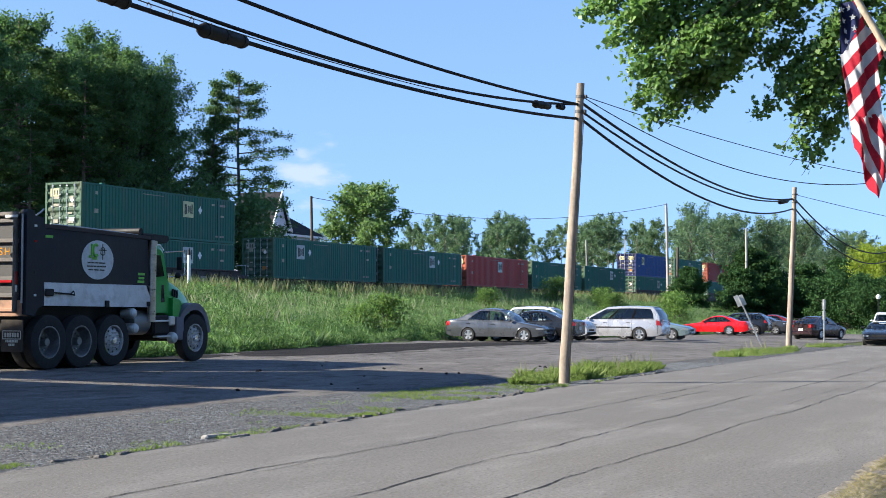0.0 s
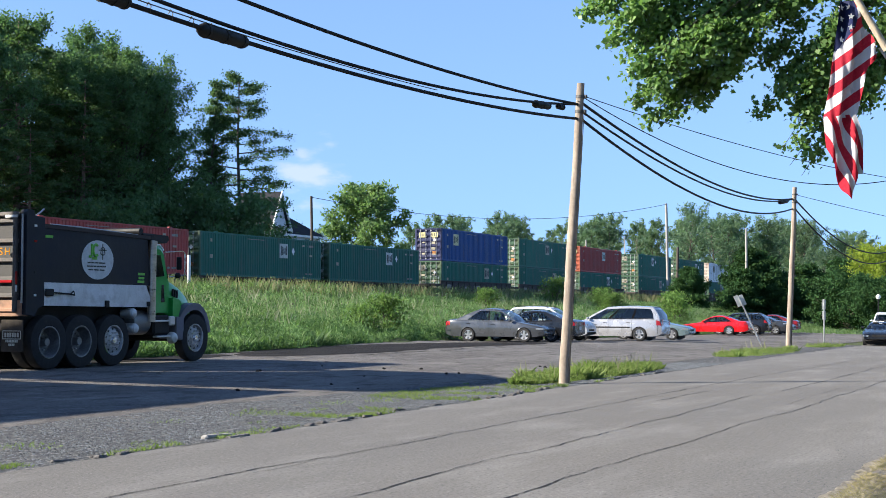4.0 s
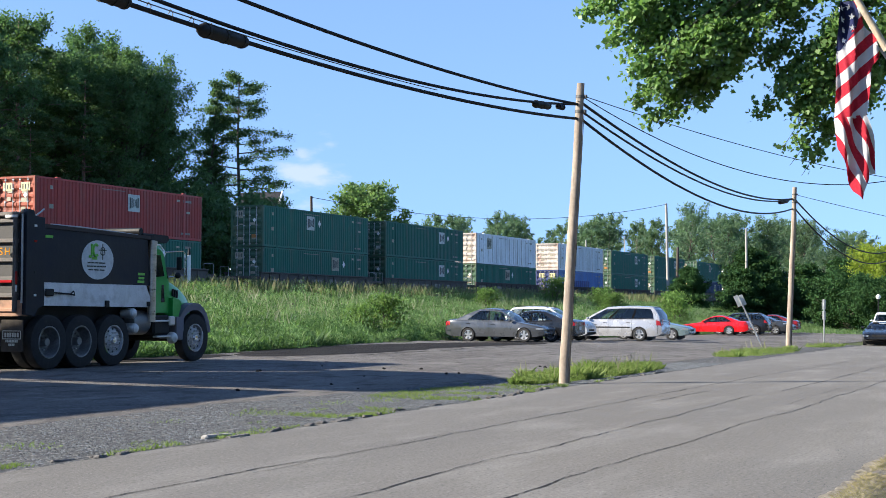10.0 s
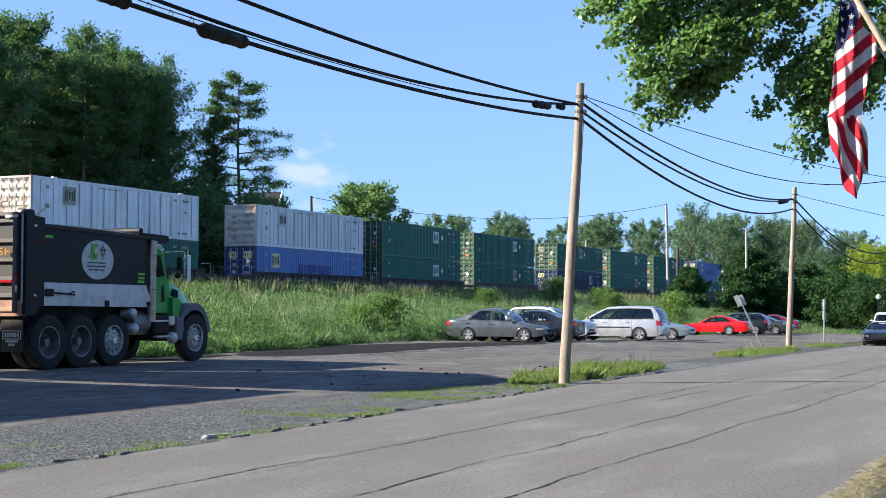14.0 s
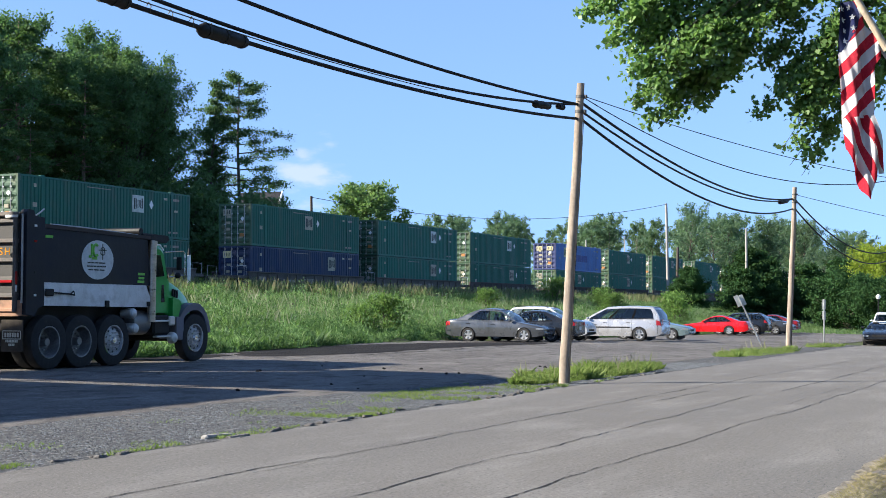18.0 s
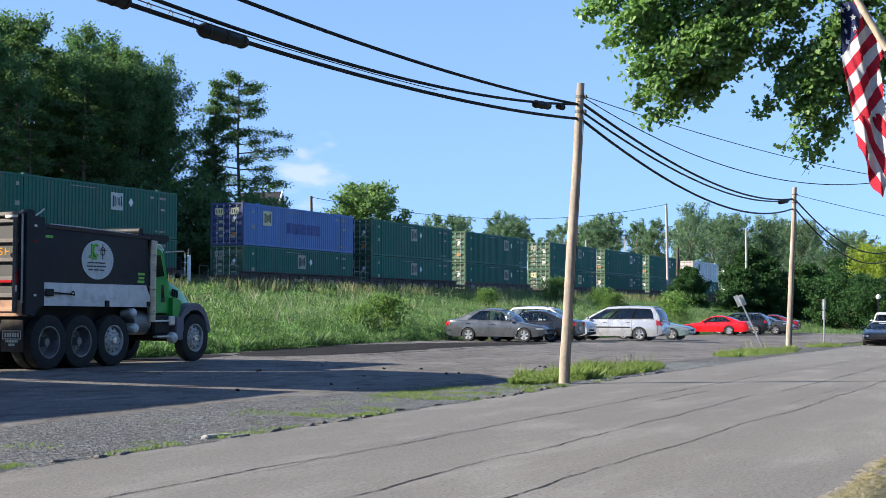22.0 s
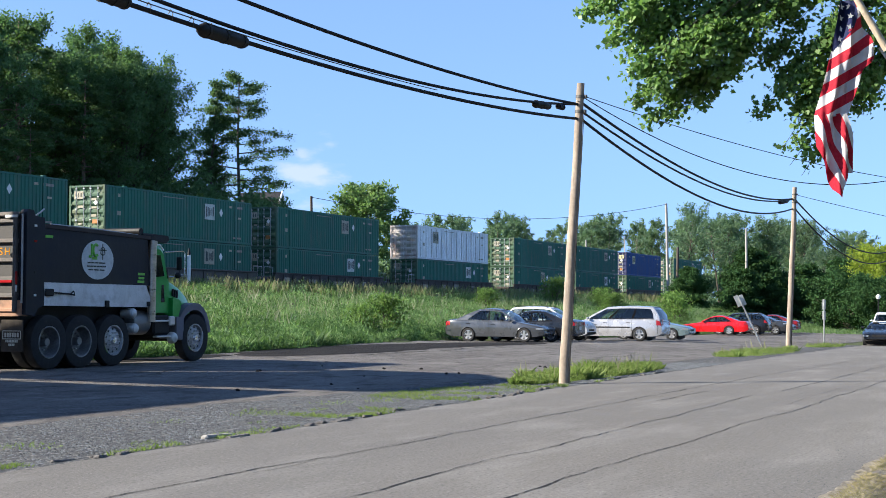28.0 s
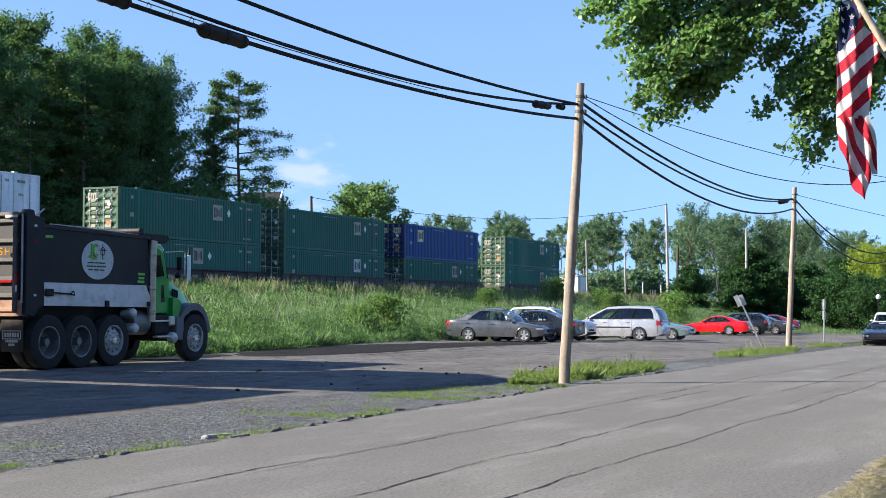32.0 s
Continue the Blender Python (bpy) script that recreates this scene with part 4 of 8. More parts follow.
def woods():
    G = "trees behind the railway"
    a = tree("woodland_tree", "tall dark broadleaf tree in the wood behind the railway", 20.0, 4.6, 0.16, 32000, 0.10, LEAF_DARK, BARK, 11, "round", 0.30, 30, 0.09)
    b = tree("woodland_tree", "tall dark broadleaf tree in the wood behind the railway", 20.0, 4.0, 0.14, 29000, 0.10, LEAF_DARK, BARK, 12, "high", 0.28, 30, 0.10)
    c = tree("pine_tree", "tall dark pine with level branches behind the railway", 20.5, 5.2, 0.10, 30000, 0.11, LEAF_NEEDLE, BARK_WARM, 13, "cone", 0.30, 66, 0.065, 0.45, gaps=0.1)
    d = tree("pine_tree", "sparse dark pine with wide level branches and gaps", 20.0, 6.2, 0.12, 30000, 0.085, LEAF_NEEDLE, BARK, 17, "cone", 0.22, 60, 0.056, 0.35, gaps=0.08)
    for q in (a, b, c, d):
        tagged(q, group=G)
    plant(a, [(86.5, 69, 1.06, 0), (93.5, 70, 1.04, 80), (78, 75, 1.08, 150), (93.4, 70.4, 1.10, 220), (92.0, 67.2, 1.06, 40), (89, 75, 1.0, 300), (72, 71, 1.0, 20)])
    plant(b, [(83.5, 72, 1.08, 30), (90.5, 67.5, 1.0, 120), (93.0, 72.4, 1.12, 200), (75, 68, 1.0, 60)])
    plant(c, [(80.5, 69, 1.06, 0), (88.5, 72.5, 1.02, 50), (84, 66.5, 0.86, 140), (92.5, 73, 1.02, 250), (95.2, 71.2, 0.9, 310), (76, 72, 1.04, 90), (72.5, 66.0, 0.80, 20), (76.5, 65.0, 0.62, 160), (69.0, 68.0, 0.98, 300)])
    plant(d, [(102.5, 64.3, 1.06, 15)])
    sp = tree("spruce_tree", "slender dark spruce at the edge of the wood", 20.0, 2.9, 0.08, 15000, 0.10, LEAF_NEEDLE, BARK, 18, "fir", 0.22, 56, 0.10, 0.3, gaps=0.05)
    tagged(sp, group=G)
    plant(sp, [(100.0, 66.4, 1.0, 130), (98.2, 68.4, 0.95, 20), (96.4, 69.0, 0.98, 240), (101.6, 66.8, 0.72, 70)])
    e = tree("understory_bush", "dark leafy undergrowth at the foot of the wood", 6.5, 3.6, 0.05, 8500, 0.14, LEAF_DARK, BARK, 19, "round", 0.10, 16, 0.20, category="bush")
    tagged(e, group="undergrowth behind the railway")
    plant(e, [(x, 62.5 + (k * 37 % 5) * 0.7, 0.9 + 0.1 * (k % 4), k * 47) for k, x in enumerate(range(80, 98, 4))] + [(97.6, 62.4, 1.2, 130)])
    f = tree("round_tree", "round-crowned broadleaf tree beside the white house", 13.9, 4.5, 0.12, 17000, 0.19, LEAF_ROUND, BARK, 23, "round", 0.30, 28, 0.105)
    plant(f, [(158.0, 80.9, 1.12, 40)])
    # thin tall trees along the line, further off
    g = tree("tall_thin_tree", "tall thin woodland tree with a bare lower trunk", 19.0, 3.4, 0.50, 2900, 0.19, LEAF_HAZY, BARK, 31, "high", 0.17, 18, 0.10, gaps=0.12)
    h = tree("tall_thin_tree", "tall thin woodland tree with a bare lower trunk", 19.0, 3.2, 0.55, 2400, 0.19, LEAF_HAZY, BARK_PALE, 32, "high", 0.15, 16, 0.10, gaps=0.12)
    i = tree("tall_thin_tree", "tall thin woodland tree with an open airy crown", 19.0, 4.0, 0.45, 3000, 0.19, LEAF_HAZY, BARK, 33, "high", 0.18, 18, 0.095, gaps=0.12)
    for q in (g, h, i):
        tagged(q, group="thin trees along the line")
    rng = random.Random(77)
    spots = []
    for k in range(80):
        x = 196 + 310 * (k / 80) + rng.uniform(-2, 2)
        y = rng.uniform(72, 100) - (x - 175) * 0.03
        top = np.interp(x, [175, 200, 225, 300, 360, 430, 510], [10.5, 12, 15.5, 18.5, 23, 22, 22])
        spots.append((x, y, float(top) / 19.0 * rng.uniform(0.75, 1.02), rng.uniform(0, 360)))
    for k in range(20):
        x = 188 + 2.6 * k + rng.uniform(-2, 2)
        spots.append((x, rng.uniform(78, 104) - 0.15 * (x - 188), rng.uniform(0.60, 0.76) + 0.002 * (x - 188), rng.uniform(0, 360)))
    plant(g, spots[0::3])
    plant(h, spots[1::3])
    plant(i, spots[2::3])
    u = tree("thicket_bush", "low green thicket along the line", 5.0, 3.4, 0.04, 2600, 0.30, LEAF_HAZY, BARK, 35, "round", 0.08, 14, 0.20, category="bush")
    tagged(u, group="thicket along the line")
    plant(u, [(135 + k * 6.2 + rng.uniform(-2, 2), rng.uniform(64, 72), rng.uniform(0.55, 1.0), rng.uniform(0, 360)) for k in range(18)] + [(300 + k * 12, rng.uniform(60, 75), rng.uniform(1.0, 1.8), rng.uniform(0, 360)) for k in range(20)])


woods()


def near_green():
    # dense dark trees at the end of the lot, before the railway
    y = tree("dense_round_tree", "dense dark green round tree at the end of the lot", 7.6, 4.2, 0.03, 30000, 0.15, LEAF_YEW, BARK, 41, "cone", 0.22, 70, 0.10, 0.15)
    tagged(y, group="dark trees at the end of the lot")
    plant(y, [(163.5, 34.0, 1.05, 0), (155.5, 33.4, 0.70, 100), (150, 37.9, 0.62, 40), (174, 34.5, 0.95, 190), (157, 30.5, 0.52, 270), (168, 29.5, 0.55, 30), (181, 31, 0.92, 120), (188, 28, 0.88, 300), (195, 25.5, 0.95, 210), (205, 30, 1.15, 20), (216, 27, 1.2, 80)])
    b = tree("round_bush", "large clipped-looking dark green bush by the road", 3.3, 3.7, 0.04, 26000, 0.11, LEAF_YEW, BARK, 43, "round", 0.14, 30, 0.09, category="bush")
    plant(b, [(146, 20.8, 1.05, 0), (152, 21.6, 0.8, 90), (139, 17.3, 0.78, 200), (150, 18.0, 0.95, 10)])
    l = tree("yellow_green_tree", "bright yellow-green tree in the sun by the road", 9.0, 4.2, 0.12, 9500, 0.15, LEAF_LIME, BARK, 47, "round", 0.22, 26, 0.12)
    plant(l, [(172, 20.6, 1.04, 0), (186, 19.8, 1.0, 90)])
    g = tree("roadside_tree", "tall airy broadleaf tree beyond the lot", 15.0, 4.2, 0.42, 3600, 0.17, LEAF_HAZY, BARK, 49, "high", 0.20, 20, 0.095, gaps=0.10)
    tagged(g, group="trees beyond the lot")
    rng = random.Random(50)
    row = []
    for k in range(18):
        f = k / 17
        row.append((212 + 92 * f + rng.uniform(-4, 4), 55 - 17 * f + rng.uniform(-1.5, 1.5), rng.uniform(0.84, 1.02), rng.uniform(0, 360)))
    plant(g, row + [(225, 37, 0.62, 200), (255, 33, 0.66, 40)])
    s = tree("shrub", "light green leafy shrub on the bank", 3.0, 1.5, 0.03, 2400, 0.11, LEAF_SHRUB, BARK, 53, "round", 0.05, 9, 0.24, stems=3, category="shrub")
    tagged(s, group="shrubs on the bank")
    plant(s, [(114.5, 40.5, 0.72, 0), (112.5, 35.6, 0.62, 80), (109, 28.5, 0.72, 160), (59.6, 29.4, 0.55, 200), (56.2, 29.0, 0.42, 20), (121, 38.5, 0.55, 300), (103, 32, 0.6, 240), (86, 35, 0.5, 90), (125, 33, 0.7, 10)])


near_green()


def maple_leaf(s=1.0):
    """Outline of a five-lobed leaf, tip along +x."""
    half = [(-0.30, 0.0), (-0.42, 0.26), (-0.16, 0.34), (0.0, 0.54), (0.14, 0.34), (0.36, 0.24), (0.62, 0.0)]
    return half


def maple():
    """The overhanging boughs of a maple whose trunk stands beside the road, out of view."""
    rng, rn = random.Random(61), np.random.default_rng(61)
    t = base("maple_tree", pose(24.5, -1.0, 0), "maple with broad green leaves overhanging the road", "tree")
    trunk, wood = Shape(), Shape()
    trunk.tube([(0, 0, -0.2), (0.05, 0.1, 1.5), (0.0, 0.2, 3.5), (-0.1, 0.3, 5.5), (-0.1, 0.5, 8.0), (0, 0.6, 11)], [0.42, 0.33, 0.30, 0.26, 0.18, 0.05], 12)
    part("trunk", trunk, BARK, t)
    clumps = []

    def bough(p, q, r, spread, n, droop=0.5):
        p, q = Vector(p), Vector(q)
        path = [p.lerp(q, k / 6) + Vector((0, 0, 1.7 * math.sin(math.pi * k / 6))) + Vector((rng.uniform(-0.1, 0.1), rng.uniform(-0.1, 0.1), rng.uniform(-0.1, 0.1))) for k in range(7)]
        wood.tube(path, [r * (1 - 0.14 * k) for k in range(7)], 6, False)
        for k in range(n):
            f = rng.uniform(0.90, 1.0) * 6
            o = path[min(int(f), 5)].lerp(path[min(int(f), 5) + 1], f - int(f))
            d = Vector((rng.gauss(0, 1), rng.gauss(0, 1), rng.gauss(-droop, 0.6)))
            tw = limb_path(o, d, spread * rng.uniform(0.25, 0.8), rng, -0.6 * droop, 4, 0.2)
            wood.tube(tw, [0.010, 0.008, 0.007, 0.005, 0.003], 4, False)
            clumps.extend(tw[1:])
    # boughs reach out over the road, in the tree's own space
    AXR, AXU = Vector((math.sin(YAW), -math.cos(YAW), 0)), Vector((0, 0, 1))
    O = Vector((20.3, 8.0, 6.0)) - Vector((24.5, -1.0, 0))

    def spot(a, b, c=0.0):
        """A place in the hanging mass: a metres along it, b up from its middle, c away."""
        return tuple(O + AXR * a + AXU * b + Vector((math.cos(YAW), math.sin(YAW), 0)) * c)
    # each leafy mass: along, down and reach, in tenths of a metre, by bough
    masses = []
    masses += [(11.8, -1.2, 1.6), (14.6, -1.8, 2.6), (16.3, 1.7, 2.3), (18.8, -1.0, 4.0), (19.5, 4.3, 3.1), (20.5, 7.7, 2.4), (21.8, 11.4, 2.6), (23.3, 14.7, 2.6), (24.6, 17.0, 1.0), (24.2, 7.9, 4.0), (23.6, 1.8, 4.9), (26.9, 12.1, 3.0)]
    masses += [(28.3, 6.2, 4.3), (29.2, 1.0, 4.9), (30.3, 11.2, 3.1), (33.1, 10.3, 2.8), (32.5, 5.1, 2.8), (33.6, 0.1, 4.0), (37.7, -0.6, 3.5), (37.2, 2.0, 1.4), (42.7, -0.1, 4.9), (41.6, 5.5, 2.6)]
    masses += [(42.2, 14.0, 1.8), (39.7, 16.1, 1.4), (44.2, 10.5, 4.0), (44.2, 14.9, 3.5), (47.5, 5.3, 4.9), (48.3, 13.1, 4.0), (49.4, 17.3, 2.4), (43.6, 18.9, 1.4), (44.9, 22.7, 1.0), (46.6, 23.7, 0.7), (42.1, 20.6, 0.6)]
    masses += [(52.7, 1.0, 4.9), (52.7, 8.8, 4.9), (53.7, 14.9, 3.0), (57.6, 2.7, 4.9), (58.1, 10.5, 4.3), (61.6, 1.0, 4.9), (61.6, 9.7, 4.9), (64.9, 5.3, 4.9), (13.6, -3.6, 2.6), (22.3, -4.4, 4.0), (31.0, -4.4, 4.0), (39.7, -4.4, 4.0)]
    masses += [(48.3, -4.4, 4.0), (57.0, -4.4, 4.9)]
    masses += [(17.5, 3.6, 2.3), (18.3, 6.6, 2.3), (19.5, 9.7, 2.3), (20.3, 12.7, 1.9)]
    for k, (a, b, w) in enumerate(masses):
        c = 0.4 * math.sin(k * 1.9)
        bough((0.0, 0.3, 6.6), spot(a / 10, -b / 10, c), 0.026, w / 10, int(4.0 * w * w ** 0.5) + 6, 0.30)
    bough((0, 0.6, 8), (2.5, -3.0, 9.5), 0.08, 1.8, 60, 0.2)
    bough((0, 0.6, 8), (3.0, 3.0, 10), 0.08, 1.8, 60, 0.2)
    bough((0, 0.6, 7), (-3.0, -2.5, 8.5), 0.08, 1.8, 60, 0.2)
    part("branchwork", wood, BARK, t)
    c = np.array(clumps)
    n = 33000
    pts = c[rn.integers(0, len(c), n)] + rn.normal(0, 1, (n, 3)) * np.array([0.08, 0.08, 0.07])
    half = maple_leaf()
    out = np.array(half + [(x, -y) for x, y in half[-2:0:-1]])
    k = len(out)
    size = rn.uniform(0.05, 0.098, (n, 1, 1))
    up = rn.normal(0, 0.8, (n, 3)) + np.array([-0.45, 0.2, 0.55])
    up /= np.linalg.norm(up, axis=1, keepdims=True)
    a = rn.normal(0, 1, (n, 3)) + np.array([0, 0, -0.9])
    a -= up * (a * up).sum(1, keepdims=True)
    a /= np.linalg.norm(a, axis=1, keepdims=True)
    b = np.cross(up, a)
    fold = np.abs(out[:, 1])[None, :, None] * rn.uniform(-0.1, 0.45, (n, 1, 1))
    v = pts[:, None] + size * (out[None, :, 0:1] * a[:, None] + out[None, :, 1:2] * b[:, None] + fold * up[:, None])
    f = np.arange(n * k).reshape(n, k)
    part("crown", fast_mesh("crown", v.reshape(-1, 3), f, LEAF_MAPLE), LEAF_MAPLE, t)


maple()


def blades(name, label, x, y, height, width, rng, material, lean=0.35, lift=0.0):
    """Grass: a bent three-cornered blade at each place, of kind stuff."""
    n = len(x)
    z = land(x, y) - 0.02 + lift
    an = rng.random(n) * 6.28
    ld = rng.random(n) * 6.28
    h = height * rng.uniform(0.5, 1.25, n)
    w = width * rng.uniform(0.6, 1.4, n)
    bx, by = np.cos(an) * w, np.sin(an) * w
    tx, ty = np.cos(ld) * h * lean * rng.random(n), np.sin(ld) * h * lean * rng.random(n)
    p = np.stack([x, y, z], -1)
    v = np.stack([p + np.stack([-bx, -by, 0 * h], -1), p + np.stack([bx, by, 0 * h], -1),
                  p + np.stack([bx * 0.7 + tx * 0.4, by * 0.7 + ty * 0.4, h * 0.6], -1), p + np.stack([tx, ty, h], -1)], 1).reshape(-1, 3)
    f = np.arange(4 * n).reshape(n, 4)
    return tagged(new(name, fast_mesh(name, v, f, material)), label, "grass", kind="stuff")


GRASS = foliage("grass_blade", (0.115, 0.215, 0.085), (0.27, 0.40, 0.18), 0.58, 0.6, 0.85)
GRASS_DARK = foliage("weed_blade", (0.042, 0.110, 0.048), (0.105, 0.215, 0.085), 0.5, 0.6, 0.4)
GRASS_PALE = foliage("pale_weed", (0.18, 0.32, 0.13), (0.31, 0.48, 0.22), 0.58, 0.6)
GRASS_YELLOW = foliage("yellow_grass", (0.13, 0.19, 0.05), (0.26, 0.32, 0.10), 0.5, 0.6)
SEED_HEAD = foliage("seed_head", (0.20, 0.24, 0.14), (0.34, 0.34, 0.25), 0.45, 0.75)
STRAW = foliage("straw", (0.30, 0.24, 0.14), (0.46, 0.38, 0.24), 0.3, 0.8)
GRASS_DRY = foliage("dry_grass", (0.19, 0.19, 0.10), (0.28, 0.26, 0.16), 0.4, 0.7)


def grow():
    rng = np.random.default_rng(71)

    def patchy(x, y, sc, seed, cut):
        val = np.array([noise.noise(Vector((a * sc, b * sc, seed))) for a, b in zip(x, y)])
        return val > cut
    def tall(x, y, sc, seed):
        return np.clip(np.array([noise.noise(Vector((a * sc, b * sc * 1.4, seed))) for a, b in zip(x, y)]) * 0.8 + 0.5, 0.05, 1)
    n = 330000
    x = 30 + 125 * rng.random(n) ** 1.3
    y = 24.6 + 20.6 * rng.random(n)
    y = y + foot_shift(x) * np.interp(y, [20, 24, 34, 45], [0, 1, 0.5, 0])
    k = tall(x, y, 0.30, 1.0)
    blades("bank_grass", "tall wild green grass covering the railway bank", x, y, 0.10 + 0.44 * k ** 1.6 + 0.34 * np.clip((y - 39) / 5, 0, 1), 0.0095, rng, GRASS, 0.9)

    def weeds(name, label, n, sc, seed, cut, h, size, mat, x0=30, x1=140, y0=24.6, y1=44.5):
        """Broad-leaved plants: leaves at all heights of a patchy growth."""
        x = x0 + (x1 - x0) * rng.random(n) ** 1.3
        y = y0 + (y1 - y0) * rng.random(n)
        y = y + foot_shift(x) * np.interp(y, [20, 24, 34, 45], [0, 1, 0.5, 0])
        k = tall(x, y, sc, seed)
        keep = k > cut
        x, y, k = x[keep], y[keep], k[keep]
        z = land(x, y) + 0.03 + h * (k - cut) / (1 - cut) * rng.random(len(x)) ** 0.7
        v, f = leaves(np.stack([x, y, z], -1), size * 1.35, rng, -0.8, 0.26)
        return tagged(new(name, fast_mesh(name, v, f, mat)), label, "weeds", kind="stuff")
    weeds("bank_weeds", "darker leafy weeds in patches on the railway bank", 110000, 0.28, 3.0, 0.42, 1.0, 0.055, GRASS_DARK)
    weeds("pale_weeds", "bright pale green leafy weeds low on the bank", 80000, 0.55, 8.0, 0.52, 0.9, 0.055, GRASS_PALE, y1=40)
    weeds("tall_weeds", "tall pale leafy weeds standing in clumps on the bank", 120000, 0.85, 27.0, 0.60, 1.25, 0.05, GRASS_PALE)
    weeds("dark_weeds", "dark leafy weeds in small clumps on the bank", 120000, 0.95, 37.0, 0.58, 1.0, 0.05, GRASS_DARK)
    weeds("low_weeds", "low dark leafy plants at the foot of the bank", 46000, 0.8, 13.0, 0.30, 0.6, 0.05, GRASS_DARK, 30, 75, 24.3, 28.5)
    n = 24000
    x = 40 + 130 * rng.random(n)
    y = 41 + 5.0 * rng.random(n)
    k = patchy(x, y, 0.5, 9.0, 0.02)
    x, y = x[k], y[k]
    blades("dry_grass", "tall dry grass stalks along the top of the bank", x, y, 1.0, 0.006, rng, GRASS_DRY, 0.4)
    n = 14000
    x = 34 + 100 * rng.random(n) ** 1.2
    y = 29 + 15.5 * rng.random(n)
    k = patchy(x, y, 0.35, 19.0, 0.06)
    x, y = x[k], y[k]
    blades("seed_grass", "pale seeding grass heads on the bank", x, y, 0.72, 0.004, rng, SEED_HEAD, 0.45)
    # islands of grass between road and lot
    xs, ys = [], []
    for x0, x1, w, m in ((26.0, 36.2, 1.45, 24000), (46, 60, 1.9, 9000), (67, 75, 1.6, 2600)):
        u = rng.random(m)
        xx = x0 + (x1 - x0) * u
        half = w * np.sqrt(np.clip(1 - (2 * u - 1) ** 2, 0.03, 1)) * 0.5
        xs.append(xx)
        ys.append(edge_y(xx) + 0.35 + w * 0.5 + half * rng.uniform(-1, 1, m))
    x, y = np.concatenate(xs), np.concatenate(ys)
    k = tall(x, y, 1.1, 21.0)
    blades("island_grass", "clumps of green grass between the road and the lot", x, y, (0.05 + 0.28 * k ** 1.5) * np.interp(x, [36, 46], [1.0, 0.75]), 0.0050, rng, GRASS_YELLOW, 1.0)
    k = rng.random(len(x)) < 0.25
    v, f = leaves(np.stack([x[k], y[k], land(x[k], y[k]) + 0.03 + 0.16 * rng.random(k.sum())], -1), 0.024, rng, 0.4, 0.5)
    tagged(new("island_weeds", fast_mesh("island_weeds", v, f, GRASS_YELLOW)), "low leafy weeds in the roadside islands", "weeds", kind="stuff")
    k = rng.random(len(x)) < 0.006
    blades("island_stalks", "tall thin grass stalks in the roadside island", x[k], y[k], 0.45, 0.003, rng, GRASS_DRY, 0.3)
    # thin weeds in the shoulder
    n = 26000
    x = 8 + 24 * rng.random(n)
    y = edge_y(x) + 0.02 + 2.0 * rng.random(n) ** 1.6
    k = patchy(x, y, 1.2, 5.0, 0.25)
    x, y = x[k], y[k]
    blades("shoulder_weeds", "low sparse weeds along the broken road edge", x, y, 0.05, 0.005, rng, GRASS_YELLOW, 1.1, 0.03)
    n = 16000
    x = 17 + 9.5 * rng.random(n)
    y = edge_y(x) + 0.15 + 1.9 * rng.random(n)
    k = patchy(x, y, 1.0, 15.0, 0.10)
    x, y = x[k], y[k]
    blades("gravel_weeds", "thin yellow-green weeds spread over the gravel", x, y, 0.06, 0.005, rng, GRASS_YELLOW, 1.1, 0.03)
    n = 16000
    x = 9 + 21 * rng.random(n)
    y = edge_y(x) + 0.0 + 0.28 * rng.random(n)
    k = patchy(x, y, 1.1, 6.0, 0.16)
    x, y = x[k], y[k]
    blades("edge_grass", "short grass tufts growing out of the road edge", x, y, 0.06, 0.005, rng, GRASS_YELLOW, 1.0, 0.03)
    # straw and pebbles on the near verge
    n = 16000
    x = 6.5 + 9 * rng.random(n)
    y = 1.74 - 1.0 * rng.random(n) ** 1.3
    k = patchy(x, y, 1.6, 33.0, -0.18)
    x, y = x[k], y[k]
    blades("verge_straw", "dry straw and thin grass on the near verge", x, y, 0.03, 0.0013, rng, STRAW, 2.6, 0.055)
    # grass under the far trees and beside the far road
    n = 30000
    x = 118 + 120 * rng.random(n)
    y = 14 + 30 * rng.random(n)
    k = y > edge_y(x) + 1.5
    x, y = x[k], y[k]
    blades("far_grass", "mown sunlit grass beyond the lot", x, y, 0.25, 0.05, rng, GRASS, 0.8)
    # meadow behind the track
    n = 30000
    x = 60 + 170 * rng.random(n)
    y = 57.5 + 14 * rng.random(n)
    blades("meadow_grass", "rough grass and weeds behind the railway", x, y, 0.6, 0.05, rng, GRASS_DARK, 0.6)


grow()


def reflection_trees():
    """An unseen row of trees on the camera's side of the road, behind and beside it, added to dim reflections."""
    a = tree("street_tree", "unseen broad leafy tree added on the near side of the road", 12.0, 5.2, 0.18, 7000, 0.28, LEAF_MID, BARK, 81, "round", 0.30, 22, 0.13)
    tagged(a, group="street trees on the near side")
    plant(a, [(-34 + 11.5 * k, -13.5 - 3.0 * (k % 2), 0.95 + 0.12 * ((k * 5) % 4), 70 * k) for k in range(13)])


reflection_trees()


# ---- poles and lines ----
def sag(a, b, d, n=26):
    a, b = Vector(a), Vector(b)
    return [a.lerp(b, k / n) - Vector((0, 0, 4 * d * (k / n) * (1 - k / n))) for k in range(n + 1)]


def cable(name, a, b, d, r, label):
    s = Shape()
    s.tube(sag(a, b, d, 60), r, 8)
    return tagged(part(name, s, CABLE, smooth=80), label, "cable", group="overhead lines")


DULL_CLAMP = surface("dull_clamp_steel", (0.10, 0.095, 0.09), 0.6, 0.4, var=0.2, scale=6)


